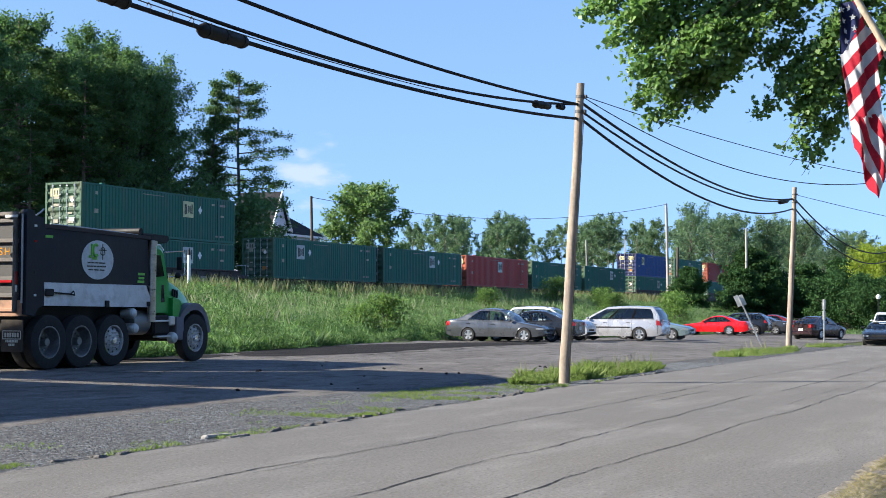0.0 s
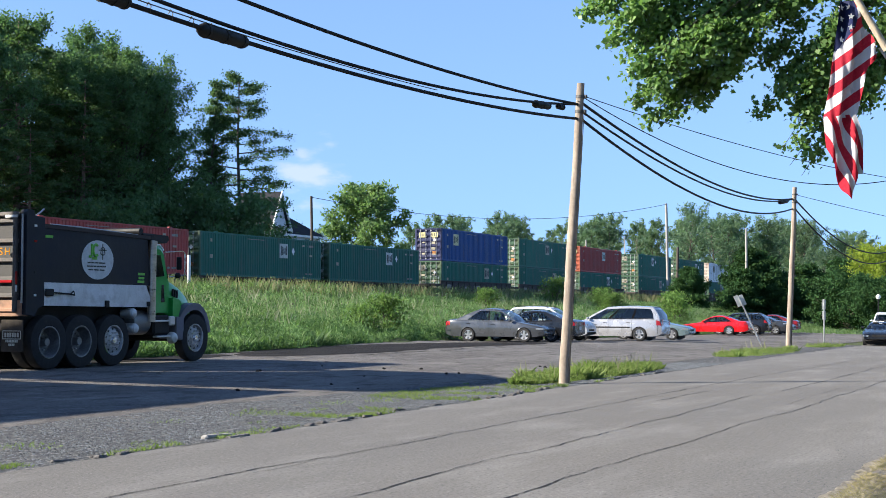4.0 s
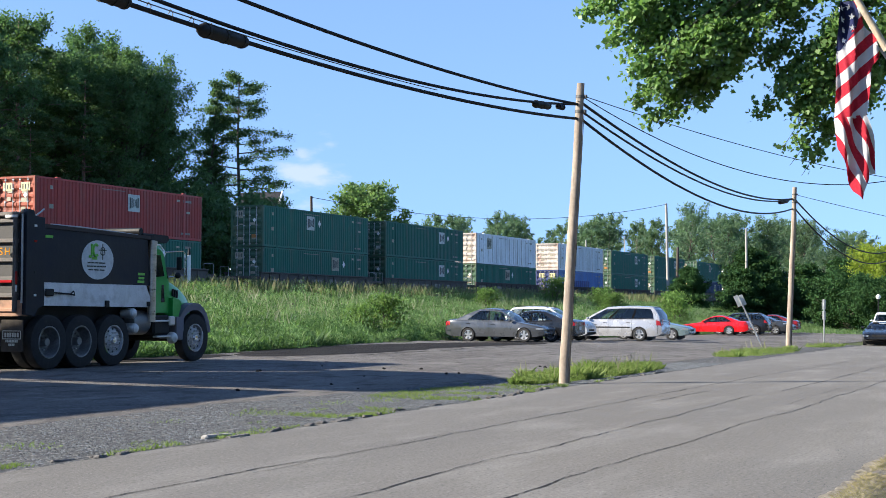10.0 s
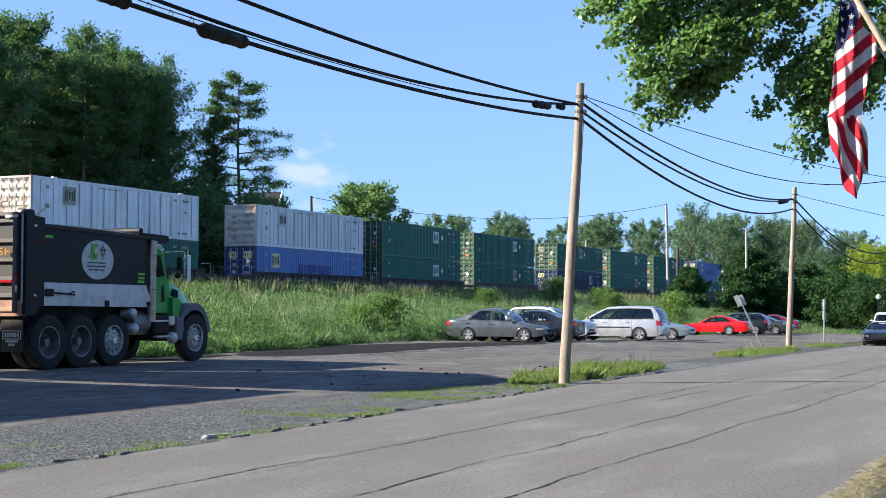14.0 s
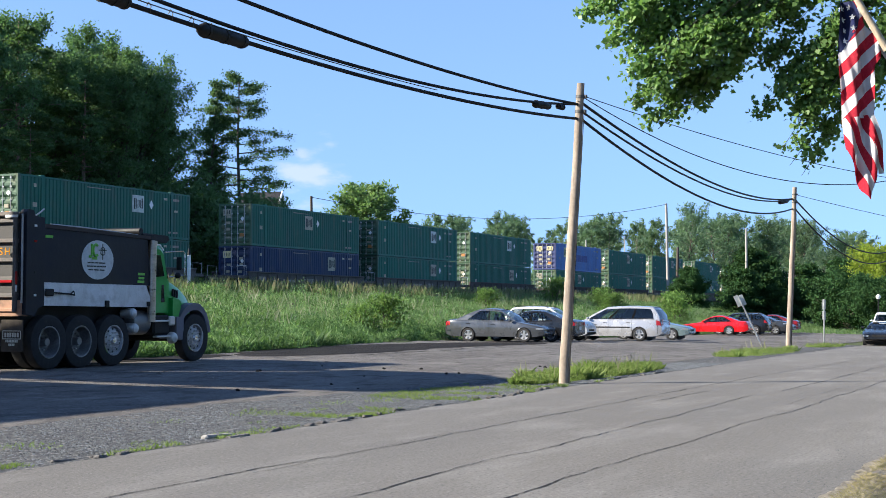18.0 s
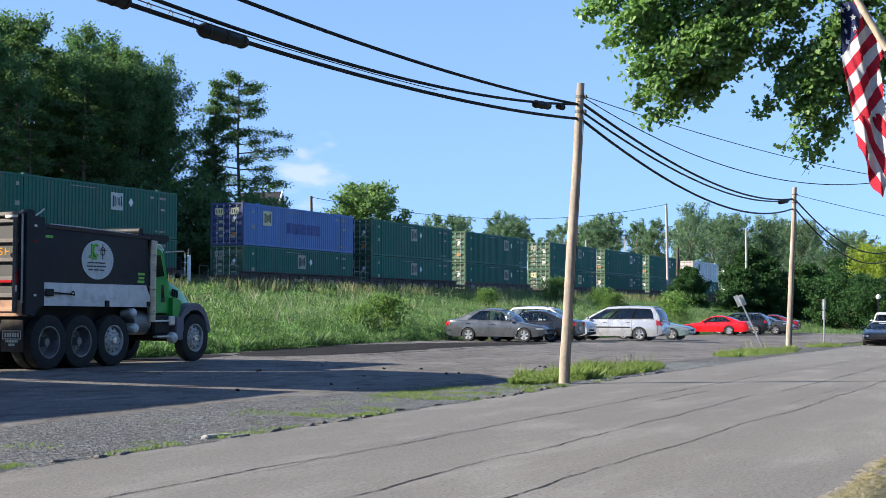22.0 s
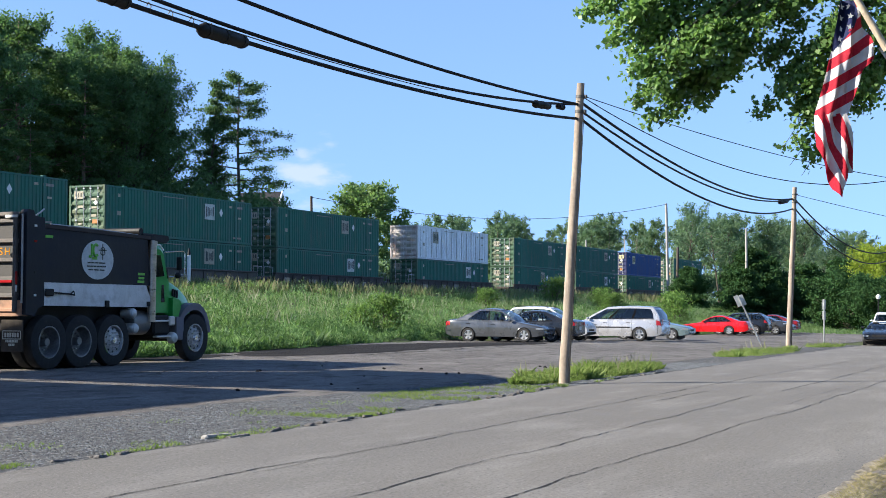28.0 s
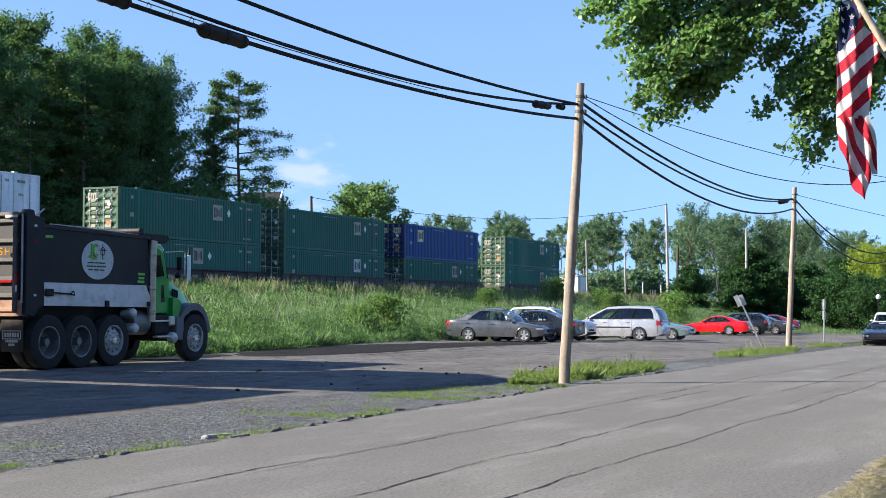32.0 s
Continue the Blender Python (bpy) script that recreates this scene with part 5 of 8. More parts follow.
def pole(name, base_at, top_at, r0, r1, material, label, detail=True):
    b, t = Vector(base_at), Vector(top_at)
    o = base(name, Matrix.Translation(b), label, "pole")
    d = t - b
    s = Shape()
    n = 12
    s.tube([d * (k / n) + Vector((0.005 * math.sin(k * 0.9), 0.005 * math.cos(k * 1.1), 0)) - (Vector((0, 0, 0.4)) if k == 0 else Vector()) for k in range(n + 1)], [r0 + (r1 - r0) * k / n for k in range(n + 1)], 14)
    part("shaft", s, material, o)
    if detail:
        for f in (0.905, 0.955):
            p = d * f
            s = Shape()
            s.cyl(p + Vector((0, 0, -0.03)), p + Vector((0, 0, 0.03)), r1 * 1.22, n=14)
            s.box(tuple(p + Vector((0, -r1 - 0.03, 0))), (0.07, 0.07, 0.07), 0.01)
            part("clamp", s, DULL_CLAMP, o, "dull steel cable clamp")
        s = Shape()
        s.cyl(d * 0.93 + Vector((-r1 - 0.1, 0, 0.05)), d * 0.93 + Vector((r1 + 0.1, 0, 0.05)), 0.012, n=6)
        part("through_bolt", s, GALV, o)
        s = Shape()
        s.tube([d * f + Vector((-0.05, -r0 * 1.02, 0)) for f in (0.02, 0.3, 0.6, 0.9)], 0.008, 5)
        part("ground_wire", s, CABLE, o)
    return o


P1B, P1T = (26.84, 9.32, 0.0), (27.22, 9.07, 6.065)
P2B, P2T = (61.78, 11.29, -0.14), (62.0, 11.0, 6.79)


def lines():
    pole("utility_pole", P1B, P1T, 0.116, 0.079, POLE_WOOD, "weathered wooden utility pole leaning a little by the road")
    pole("utility_pole", P2B, P2T, 0.13, 0.09, POLE_WOOD, "weathered wooden utility pole beside the leaning sign")
    pole("utility_pole", (97, 11.1, -0.5), (97.0, 10.9, 6.6), 0.13, 0.10, POLE_WOOD, "weathered wooden utility pole further down the road")
    a1, a2 = Vector(P1T), Vector(P2T)
    # towards the camera: the strands leave the picture overhead, x, y and z at both ends and the sag
    P1, P2, P0, P3 = (27.18, 9.12), (61.95, 11.1), (2.78, 8.52), (97.0, 10.9)
    for (ax, ay), (bx, by), za, zb, dip, r, w in (
            (P1, P0, 5.642, 5.384, 0.42, 0.026, "thick black overhead cable beside the road"), (P1, P0, 5.639, 5.244, 0.7, 0.024, "thick black overhead cable beside the road"),
            (P1, P0, 5.347, 4.845, 0.47, 0.028, "thick black overhead cable beside the road"), (P1, P2, 5.723, 6.29, 0.642, 0.030, "thick black overhead cable between two poles"),
            (P1, P2, 5.547, 6.258, 0.677, 0.025, "thick black overhead cable between two poles"), (P1, P2, 5.389, 5.855, 0.855, 0.030, "thick black overhead cable between two poles"),
            (P2, P3, 6.40, 5.456, 1.055, 0.034, "thick black overhead cable between two poles"), (P2, P3, 6.0, 4.941, 1.22, 0.034, "thick black overhead cable between two poles"),
            (P1, (60, 0), 5.847, 6.376, 0.789, 0.009, "thin black service wire over the road"), (P1, (42, 1), 5.852, 6.857, 1.879, 0.010, "thin black service wire over the road"),
            (P2, (100, 3), 6.50, 6.0, 0.188, 0.012, "thin black service wire over the road")):
        cable("overhead_cable" if r > 0.02 else "thin_wire", (ax, ay, za), (bx, by, zb), dip, r, w)
    # splice closures hung on the strand
    for c, d, L, r in (((13.63, 8.8, 4.597), (1, 0.02, 0.02), 0.93, 0.079), ((24.91, 9.07, 5.324), (1, 0, 0.08), 0.79, 0.07), ((26.02, 9.09, 5.436), (1, 0, 0.05), 0.28, 0.055), ((59.3, 11.0, 5.98), (1, 0, 0.1), 1.6, 0.09), ((11.53, 8.75, 4.611), (1, 0.02, 0.0), 0.46, 0.079)):
        c, d = Vector(c), Vector(d).normalized()
        o = base("splice_closure", Matrix.Translation(c), "black cylindrical splice case hanging on the overhead cable", "splice case", "splice cases")
        s = Shape()
        s.lathe([(0.02, -L / 2 - 0.06), (r * 0.7, -L / 2 - 0.02), (r, -L / 2 + 0.04), (r, L / 2 - 0.04), (r * 0.7, L / 2 + 0.02), (0.02, L / 2 + 0.06)], (0, 0, 0), d, 16)
        part("case", s, BLACK, o)
        for f in (-0.4, 0.0, 0.4):
            s = Shape()
            s.cyl(d * L * f - d * 0.02, d * L * f + d * 0.02, r * 1.08, n=16)
            part("band", s, BLACK, o)
    # the bare strand over the lowest cable near the splice cases, tied to it by small hooks
    low = sag((27.18, 9.12, 5.347), (2.78, 8.52, 4.845), 0.47, 60)
    o = base("cable_strand", None, "thin steel strand with small hooks over the overhead cable", "cable", "overhead lines")
    s = Shape()
    s.tube([p + Vector((0, 0, 0.075)) for p in low[18:52]], 0.007, 5)
    part("strand", s, DULL_CLAMP, o)
    for k in range(34, 52, 1):
        p = low[k]
        s = Shape()
        s.tube([p + Vector((0, -0.02, -0.02)), p + Vector((0, -0.03, 0.05)), p + Vector((0, 0.0, 0.09)), p + Vector((0, 0.03, 0.05))], 0.006, 5)
        part("hook", s, DULL_CLAMP, o)
    # poles further back
    for b, t, r, m, w in (((118, 66, 2.1), (117.6, 66, 12.2), 0.16, POLE_DARK, "dark wooden pole behind the railway"), ((171.8, 46, 2.0), (171.0, 46, 14.6), 0.20, POLE_GREY, "tall grey pole beside the railway"),
                          ((180.4, 47.2, 2.2), (180.4, 47.0, 9.6), 0.22, POLE_DARK, "short dark pole beside the railway"), ((160.6, 34, 1.2), (160.8, 34, 10.7), 0.16, POLE_GREY, "pale wooden pole among the dark trees"),
                          ((176.5, 58.0, 2.2), (176.0, 58, 10.5), 0.13, POLE_GREY, "slender grey pole behind the railway"), ((197, 59, 2.2), (196.5, 59, 12.0), 0.12, POLE_GREY, "slender grey pole behind the railway")):
        pole("line_pole", b, t, r, r * 0.75, m, w, False)
    cable("thin_wire", (117.6, 66, 12.1), (171.0, 46, 14.5), 1.935, 0.025, "thin wire strung between poles behind the train")
    s = Shape()
    s.cyl((182.0, 46.6, 7.2), (184.4, 45.6, 2.0), 0.07, n=6)
    tagged(part("guy_wire_guard", s, surface("yellow_guard", (0.5, 0.5, 0.18), 0.6)), "pale yellow guy wire guard beside the dark pole", "guy guard")


lines()


# ---- parked and moving vehicles ----
def car_paint(name, col, metal=0.25, rough=0.22):
    return surface(name, col, rough, metal, var=0.05, scale=1.5, fine=12, dirt=shade(col, 1.4), dirt_amt=0.3, bump=0.0, coat=0.35, spec=0.35)


SEAM = surface("panel_gap", (0.012, 0.012, 0.013), 0.8, var=0.1)
PLATE = surface("plate_white", (0.6, 0.6, 0.58), 0.5, var=0.05)
CABIN = surface("dark_cabin_fabric", (0.05, 0.048, 0.046), 0.9, var=0.2)
TYRES = {}


def car_wheel(car, x, y, r, side, spokes=5, rim_mat=None):
    """Tyre, dished rim, spokes and hub; side is the way it faces."""
    key = (round(r, 3), spokes)
    if key not in TYRES:
        s = Shape()
        w = 0.10
        s.lathe([(r * 0.63, -w), (r * 0.92, -w), (r * 0.99, -w * 0.7), (r, -w * 0.2), (r, w * 0.3), (r * 0.97, w * 0.85), (r * 0.90, w), (r * 0.66, w * 0.98), (r * 0.63, w * 0.5)], (0, 0, 0), (0, 1, 0), 28)
        ty = s.mesh("tyre")
        s = Shape()
        s.lathe([(r * 0.66, w * 0.95), (r * 0.62, w * 0.97), (r * 0.59, w * 0.6), (r * 0.57, -w * 0.6), (0.02, -w * 0.62)], (0, 0, 0), (0, 1, 0), 28)
        for k in range(spokes):
            a = 2 * math.pi * k / spokes
            s.m = Matrix.Rotation(a, 4, "Y")
            s.prism([(-0.032, 0.03), (0.032, 0.03), (0.05, r * 0.6), (-0.05, r * 0.6)], w * 0.45, w * 0.75)
        s.m = Matrix()
        s.cyl((0, 0, 0), (0, w * 0.85, 0), r * 0.15, n=12)
        TYRES[key] = (ty, s.mesh("rim"))
    ty, rim = TYRES[key]
    o = part("wheel_tyre", ty, RUBBER, car)
    o.matrix_basis = pose(x, y, r, 0, 0, 0 if side > 0 else 180)
    me = rim
    part("rim", me, rim_mat or ALLOY, o, "silver wheel rim")


def clear_glass(name, tint):
    """A thin pane: light passes tinted, and it mirrors the sky at a slant."""
    m = bpy.data.materials.new(name)
    m.use_nodes = True
    n, l = m.node_tree.nodes, m.node_tree.links
    n.remove(n["Principled BSDF"])
    tr, gl, fr, ms = n.new("ShaderNodeBsdfTransparent"), n.new("ShaderNodeBsdfGlossy"), n.new("ShaderNodeFresnel"), n.new("ShaderNodeMixShader")
    tr.inputs[0].default_value = (*tint, 1)
    gl.inputs[0].default_value, gl.inputs[1].default_value = (0.9, 0.92, 0.95, 1), 0.02
    fr.inputs[0].default_value = 1.6
    l.new(fr.outputs[0], ms.inputs[0])
    l.new(tr.outputs[0], ms.inputs[1])
    l.new(gl.outputs[0], ms.inputs[2])
    l.new(ms.outputs[0], n["Material Output"].inputs[0])
    return m


WINDOW_POST = surface("window_post", (0.004, 0.004, 0.005), 0.8, var=0.1, spec=0.05, bump=0.0)
PANE = clear_glass("car_window_glass", (0.62, 0.68, 0.68))
PANE_DARK = clear_glass("tinted_car_window_glass", (0.10, 0.11, 0.115))


def car(name, label, paint, L, W, H, wb, tops, green, wr=0.32, belt=0.95, front_off=0.92, side_bars=(), spokes=5, windows=(0.0, 0.5, 1.0), trim=None, tail="corner", clear=0.24, rails=False, dark_from=9, chrome_line=False):
    """A car that looks to +x, origin on the ground under its middle. tops: (distance from the nose, height) over bonnet, waist and boot;
    green: foot of the windscreen, roof front, roof rear, foot of the rear window, from the nose; windows: where the panes of a side part."""
    c = base(name, None, label, "car", "cars at the lot")
    X = L / 2
    ax_f, ax_r = X - front_off, X - front_off - wb
    prof = []
    for d, z in tops:
        if not prof or d > prof[-1][0]:
            prof.append((d, z))
    prof[0] = (0.0, tops[1][1])
    Ra, cz = wr * 1.15, wr * 0.95

    def top_z(x):
        return float(np.interp(X - x, [p[0] for p in prof], [p[1] for p in prof]))

    def low_z(x):
        e = max(0.0, (abs(x) - (X - 0.5)) / 0.5)
        z = clear + 0.13 * e * e
        for a in (ax_f, ax_r):
            if abs(x - a) < Ra:
                z = max(z, cz + math.sqrt(Ra * Ra - (x - a) ** 2))
        return z

    def half_w(x, z):
        e = max(0.0, (abs(x) - (X - 0.85)) / 0.85)
        plan = 1 - 0.05 * e - 0.11 * e ** 3
        sect = float(np.interp(z, [0.2, 0.36, 0.55, 0.68, 0.74, 0.90, 1.15], [0.945, 0.975, 1.0, 0.998, 0.988, 0.968, 0.925]))
        return W / 2 * plan * sect
    xs = set(np.round(np.linspace(-X, X, 34), 3))
    for a in (ax_f, ax_r):
        xs |= set(np.round(a + Ra * np.cos(np.linspace(0, math.pi, 13)) * 0.999, 3)) | {round(a - Ra - 0.004, 3), round(a + Ra + 0.004, 3)}
    s = Shape()
    rings = []
    for x in sorted(xs):
        zl, zt = low_z(x), top_z(x)
        zl = min(zl, zt - 0.06)
        edge = [(half_w(x, z), z) for z in [zl + (zt - 0.07 - zl) * u for u in (0, 0.10, 0.25, 0.42, 0.58, 0.72, 0.86, 1.0)]]
        w = edge[-1][0]
        edge += [(w - 0.012, zt - 0.04), (w - 0.045, zt - 0.012), (w - 0.12, zt), (w * 0.62, zt + 0.018), (w * 0.3, zt + 0.026)]
        rings.append([(x, -y, z) for y, z in edge] + [(x, 0, zt + 0.028)] + [(x, y, z) for y, z in reversed(edge)])
    s.loft(rings)
    part("body", s, paint, c, smooth=35)
    s = Shape()
    for x in (ax_f, ax_r):
        s.box((x, 0, wr * 1.1), (wr * 2.1, W - 0.40, wr * 1.7))
    s.box((0, 0, clear + 0.06), (L - 0.7, W - 0.3, 0.12))
    part("underbody", s, SEAM, c)

    def on_side(x, z, side, off=0.004):
        return (x, side * (half_w(x, z) + off), z)

    def strip(xa, xb, za, zb, side, off=0.004, nx=6, nz=4):
        q = Shape()
        q.loft([[on_side(x, min(z, top_z(x) - 0.05), side, off) for z in np.linspace(za, zb, nz)] for x in np.linspace(xa, xb, nx)], closed=False, caps=False)
        return q
    # cabin: sides, windscreen and rear window as one shell with openings
    x0, x1, x2, x3 = (X - d for d in green)
    zt = H - 0.07

    def width_at(g):
        return float(np.interp(g, [0, 0.5, 0.88, 1.0], [W / 2 - 0.075, W / 2 - 0.14, W / 2 - 0.225, W / 2 - 0.30]))

    def foot(x):
        return top_z(x) - 0.012

    def rise(x, g, xfoot):
        lift = 0.055 * (1 - ((x - (x1 + x2) / 2) / max(0.3, (x1 - x2) / 2)) ** 2) if x2 <= x <= x1 else 0.0
        return foot(xfoot) + (zt + lift - foot(xfoot)) * g

    def ends(g):
        f, r = x0 + (x1 - x0) * g, x3 + (x2 - x3) * g
        bend = 0.09 * math.sin(math.pi * g)
        return f + bend * 0.7, r - bend * (1.0 if tail == "tall" else 0.5)

    def side_pt(u, g, side, off=0.0):
        f, r = ends(g)
        x = f + (r - f) * u
        return (x, side * (width_at(g) * (1 - 0.05 * abs(2 * u - 1) ** 3) + off), rise(x, g, x0 + (x3 - x0) * u))

    def end_pt(v, g, front, off=0.0):
        k = 0 if front else 1
        x = ends(g)[k] + (1 if front else -1) * ((0.10 if front else 0.07) * (1 - v * v) + off)
        return (x, v * width_at(g) * 0.95, rise(ends(g)[k], g, x0 if front else x3) + off * 0.6)
    G0, G1 = 0.07, 0.85
    panes = []
    for k, (a, b) in enumerate(zip(windows, windows[1:])):
        panes.append((a + (0.055 if k == 0 else 0.012), b - (0.05 if k == len(windows) - 2 else 0.012), k))
    us = sorted({0.0, 1.0, *np.linspace(0, 1, 9), *[q for p in panes for q in p[:2]]})
    gs = [0.0, G0, 0.3, 0.5, 0.7, G1, 0.94, 1.0]

    def skin(q, fn, us, inside):
        for ua, ub in zip(us, us[1:]):
            for ga, gb in zip(gs, gs[1:]):
                if G0 - 1e-6 <= ga and gb <= G1 + 1e-6 and inside((ua + ub) / 2):
                    continue
                q.face([fn(ua, ga), fn(ub, ga), fn(ub, gb), fn(ua, gb)])
    s = Shape()
    for side in (-1, 1):
        skin(s, lambda u, g: side_pt(u, g, side), us, lambda u: any(a < u < b for a, b, _ in panes))
    vs = [-1.0, -0.88, -0.5, 0.0, 0.5, 0.88, 1.0]
    for front in (True, False):
        skin(s, lambda v, g: end_pt(v, g, front), vs, lambda v: abs(v) < 0.88)
    part("cabin_shell", s, paint, c, smooth=50)
    # crowned roof skin
    s = Shape()
    f, r = ends(1.0)
    rings = []
    for k in range(11):
        u = k / 10
        x = f + (r - f) * u
        w = width_at(1.0) * (1 - 0.05 * abs(2 * u - 1) ** 3)
        z = rise(x, 1.0, x0 + (x3 - x0) * u)
        rings.append([(x + (0.10 * (1 - v * v) if k == 0 else -0.07 * (1 - v * v) if k == 10 else 0), v * w, z + 0.035 * (1 - v * v)) for v in np.linspace(-1, 1, 11)])
    s.loft(rings, closed=False, caps=False)
    part("roof", s, paint, c, smooth=50)
    for front, nm in ((True, "windscreen"), (False, "rear_window")):
        s = Shape()
        s.loft([[end_pt(v, g, front, -0.004) for v in np.linspace(-0.90, 0.90, 9)] for g in np.linspace(G0 - 0.02, G1 + 0.02, 5)], closed=False, caps=False)
        part(nm, s, PANE if front or dark_from > 5 else PANE_DARK, c, smooth=60)
    s = Shape()
    s.box(((x0 + x3) / 2, 0, min(foot(x0), foot(x3)) + 0.055), (abs(x0 - x3) - 0.3, W - 0.34, 0.03))
    part("cabin_trim", s, CABIN, c)
    for side in (-1, 1):
        for a, b, k in panes:
            s = Shape()
            s.loft([[side_pt(u, g, side, -0.008) for g in np.linspace(G0, G1, 5)] for u in np.linspace(a, b, 5)], closed=False, caps=False)
            part("side_window", s, PANE_DARK if k >= dark_from else PANE, c, smooth=60)
        for (a, b, _), (a2, b2, _) in zip(panes, panes[1:]):
            s = Shape()
            s.loft([[side_pt(u, g, side, 0.006) for g in gs[1:6]] for u in (b - 0.003, a2 + 0.003)], closed=False, caps=False)
            part("pillar", s, WINDOW_POST, c, smooth=60)
        s = Shape()
        ua, ub = panes[0][0], panes[-1][1]
        s.tube([side_pt(u, G0 - 0.01, side, 0.004) for u in np.linspace(ua, ub, 9)], 0.012, 5)
        if chrome_line:
            s.tube([side_pt(ua, g, side, 0.004) for g in np.linspace(G0, G1, 6)] + [side_pt(u, G1 + 0.01, side, 0.004) for u in np.linspace(ua, ub, 8)] + [side_pt(ub, g, side, 0.004) for g in np.linspace(G1, G0, 5)], 0.010, 5)
        part("waist_trim", s, CHROME if chrome_line else BLACK, c)
        for f in windows:
            xd = x0 + (x3 - x0) * f
            if abs(xd - ax_f) < Ra * 1.05 or abs(xd - ax_r) < Ra * 0.6:
                continue
            zb = clear + 0.14
            if abs(xd - ax_r) < Ra * 1.1:
                zb = low_z(xd) + 0.05
            part("door_gap", strip(xd - 0.006, xd + 0.006, zb, top_z(xd) - 0.06, side, 0.003, 2, 7), SEAM, c)
        for f in windows[1:]:
            xd = x0 + (x3 - x0) * f + 0.20
            if f < 0.95:
                s = Shape()
                zz = top_z(xd) - 0.15
                s.box((xd, side * (half_w(xd, zz) + 0.018), zz), (0.19, 0.03, 0.035), 0.01)
                part("door_handle", s, paint, c)
        part("rocker_panel", strip(ax_r + Ra + 0.05, ax_f - Ra - 0.05, clear + 0.01, clear + 0.12, side, 0.012, 6, 3), trim or paint, c)
        s = Shape()
        s.box((x0 - 0.26, side * (W / 2 + 0.05), foot(x0) + 0.09), (0.12, 0.19, 0.13), 0.04)
        part("door_mirror", s, paint, c)
        for bz, bh, bm in side_bars:
            part("side_moulding", strip(ax_r + Ra + 0.06, ax_f - Ra - 0.06, bz - bh / 2, bz + bh / 2, side, 0.015, 6, 3), bm, c)
        part("wheel_arch_lip", Shape().tube([on_side(a + Ra * 1.02 * math.cos(q), cz + Ra * 1.02 * math.sin(q), side, -0.006) for a in (ax_f,) for q in np.linspace(0.05, math.pi - 0.05, 14)], 0.014, 5), trim or paint, c)
        part("wheel_arch_lip", Shape().tube([on_side(a + Ra * 1.02 * math.cos(q), cz + Ra * 1.02 * math.sin(q), side, -0.006) for a in (ax_r,) for q in np.linspace(0.05, math.pi - 0.05, 14)], 0.014, 5), trim or paint, c)
        hz = top_z(X - 0.25)
        s = Shape()
        s.loft([[(x, side * y, z) for z in (hz - 0.15, hz - 0.11, hz - 0.07) for x, y in ((X - 0.03 - 0.42 * k / 5 + 0.008, half_w(X - 0.03 - 0.42 * k / 5, z) + 0.006),)] for k in range(5)], closed=False, caps=False)
        s.loft([[(X + 0.006 - 0.05 * (hz - 0.06 - z), side * y, z) for z in (hz - 0.15, hz - 0.12, hz - 0.09)] for y in (0.54, 0.64, half_w(X - 0.02, 0.6) - 0.01)], closed=False, caps=False)
        part("headlamp", s, HEADLAMP, c, smooth=50)
        tz = top_z(-X + 0.2)
        za, zb = (tz - 0.25, tz - 0.07) if tail == "corner" else (tz - 0.32, tz + 0.0)
        s = strip(-X + 0.004, -X + 0.26, za, zb, side, 0.006, 5, 4)
        s.loft([[(-X - 0.008, side * y, z) for z in (za, zb)] for y in (0.52, 0.66, half_w(-X, zb))], closed=False, caps=False)
        part("tail_lamp", s, RED_LENS, c, smooth=50)
        for x in (ax_f, ax_r):
            car_wheel(c, x, side * (W / 2 - 0.115), wr, side, spokes)
        if rails:
            s = Shape()
            yr = width_at(1.0) - 0.02
            s.tube([(x1 - 0.1, side * yr, zt + 0.03), (x1 - 0.2, side * yr, zt + 0.10), (x2 + 0.2, side * yr, zt + 0.10), (x2 + 0.1, side * yr, zt + 0.03)], 0.02, 6)
            part("roof_rail", s, BLACK, c)
    s = Shape()
    s.box((X - 0.005, 0, 0.53), (0.03, W * 0.42, 0.10), 0.012)
    part("grille", s, BLACK, c)
    s = Shape()
    s.box((X - 0.05, 0, 0.40), (0.14, W - 0.40, 0.15), 0.05)
    part("front_bumper", s, trim or paint, c)
    s = Shape()
    s.box((-X + 0.05, 0, 0.46), (0.14, W - 0.36, 0.18), 0.05)
    part("rear_bumper", s, trim or paint, c)
    s = Shape()
    s.box((-X - 0.012, 0, 0.64), (0.01, 0.32, 0.16), 0.004)
    part("number_plate", s, PLATE, c)
    # seats seen through the glass
    for x in (0.35 + (x0 + x3) / 2, (x0 + x3) / 2 - 0.55):
        for yy in (-0.36, 0.36):
            s = Shape()
            s.box((x, yy, belt - 0.10), (0.16, 0.46, 0.62), 0.06)
            s.box((x, yy, belt + 0.27), (0.11, 0.26, 0.16), 0.04)
            part("seat", s, CABIN, c)
    return c


def park(ob, x, y, rz):
    ob.matrix_basis = pose(x, y, float(land(x, y)) + 0.024, 0, 0, rz)
    return ob


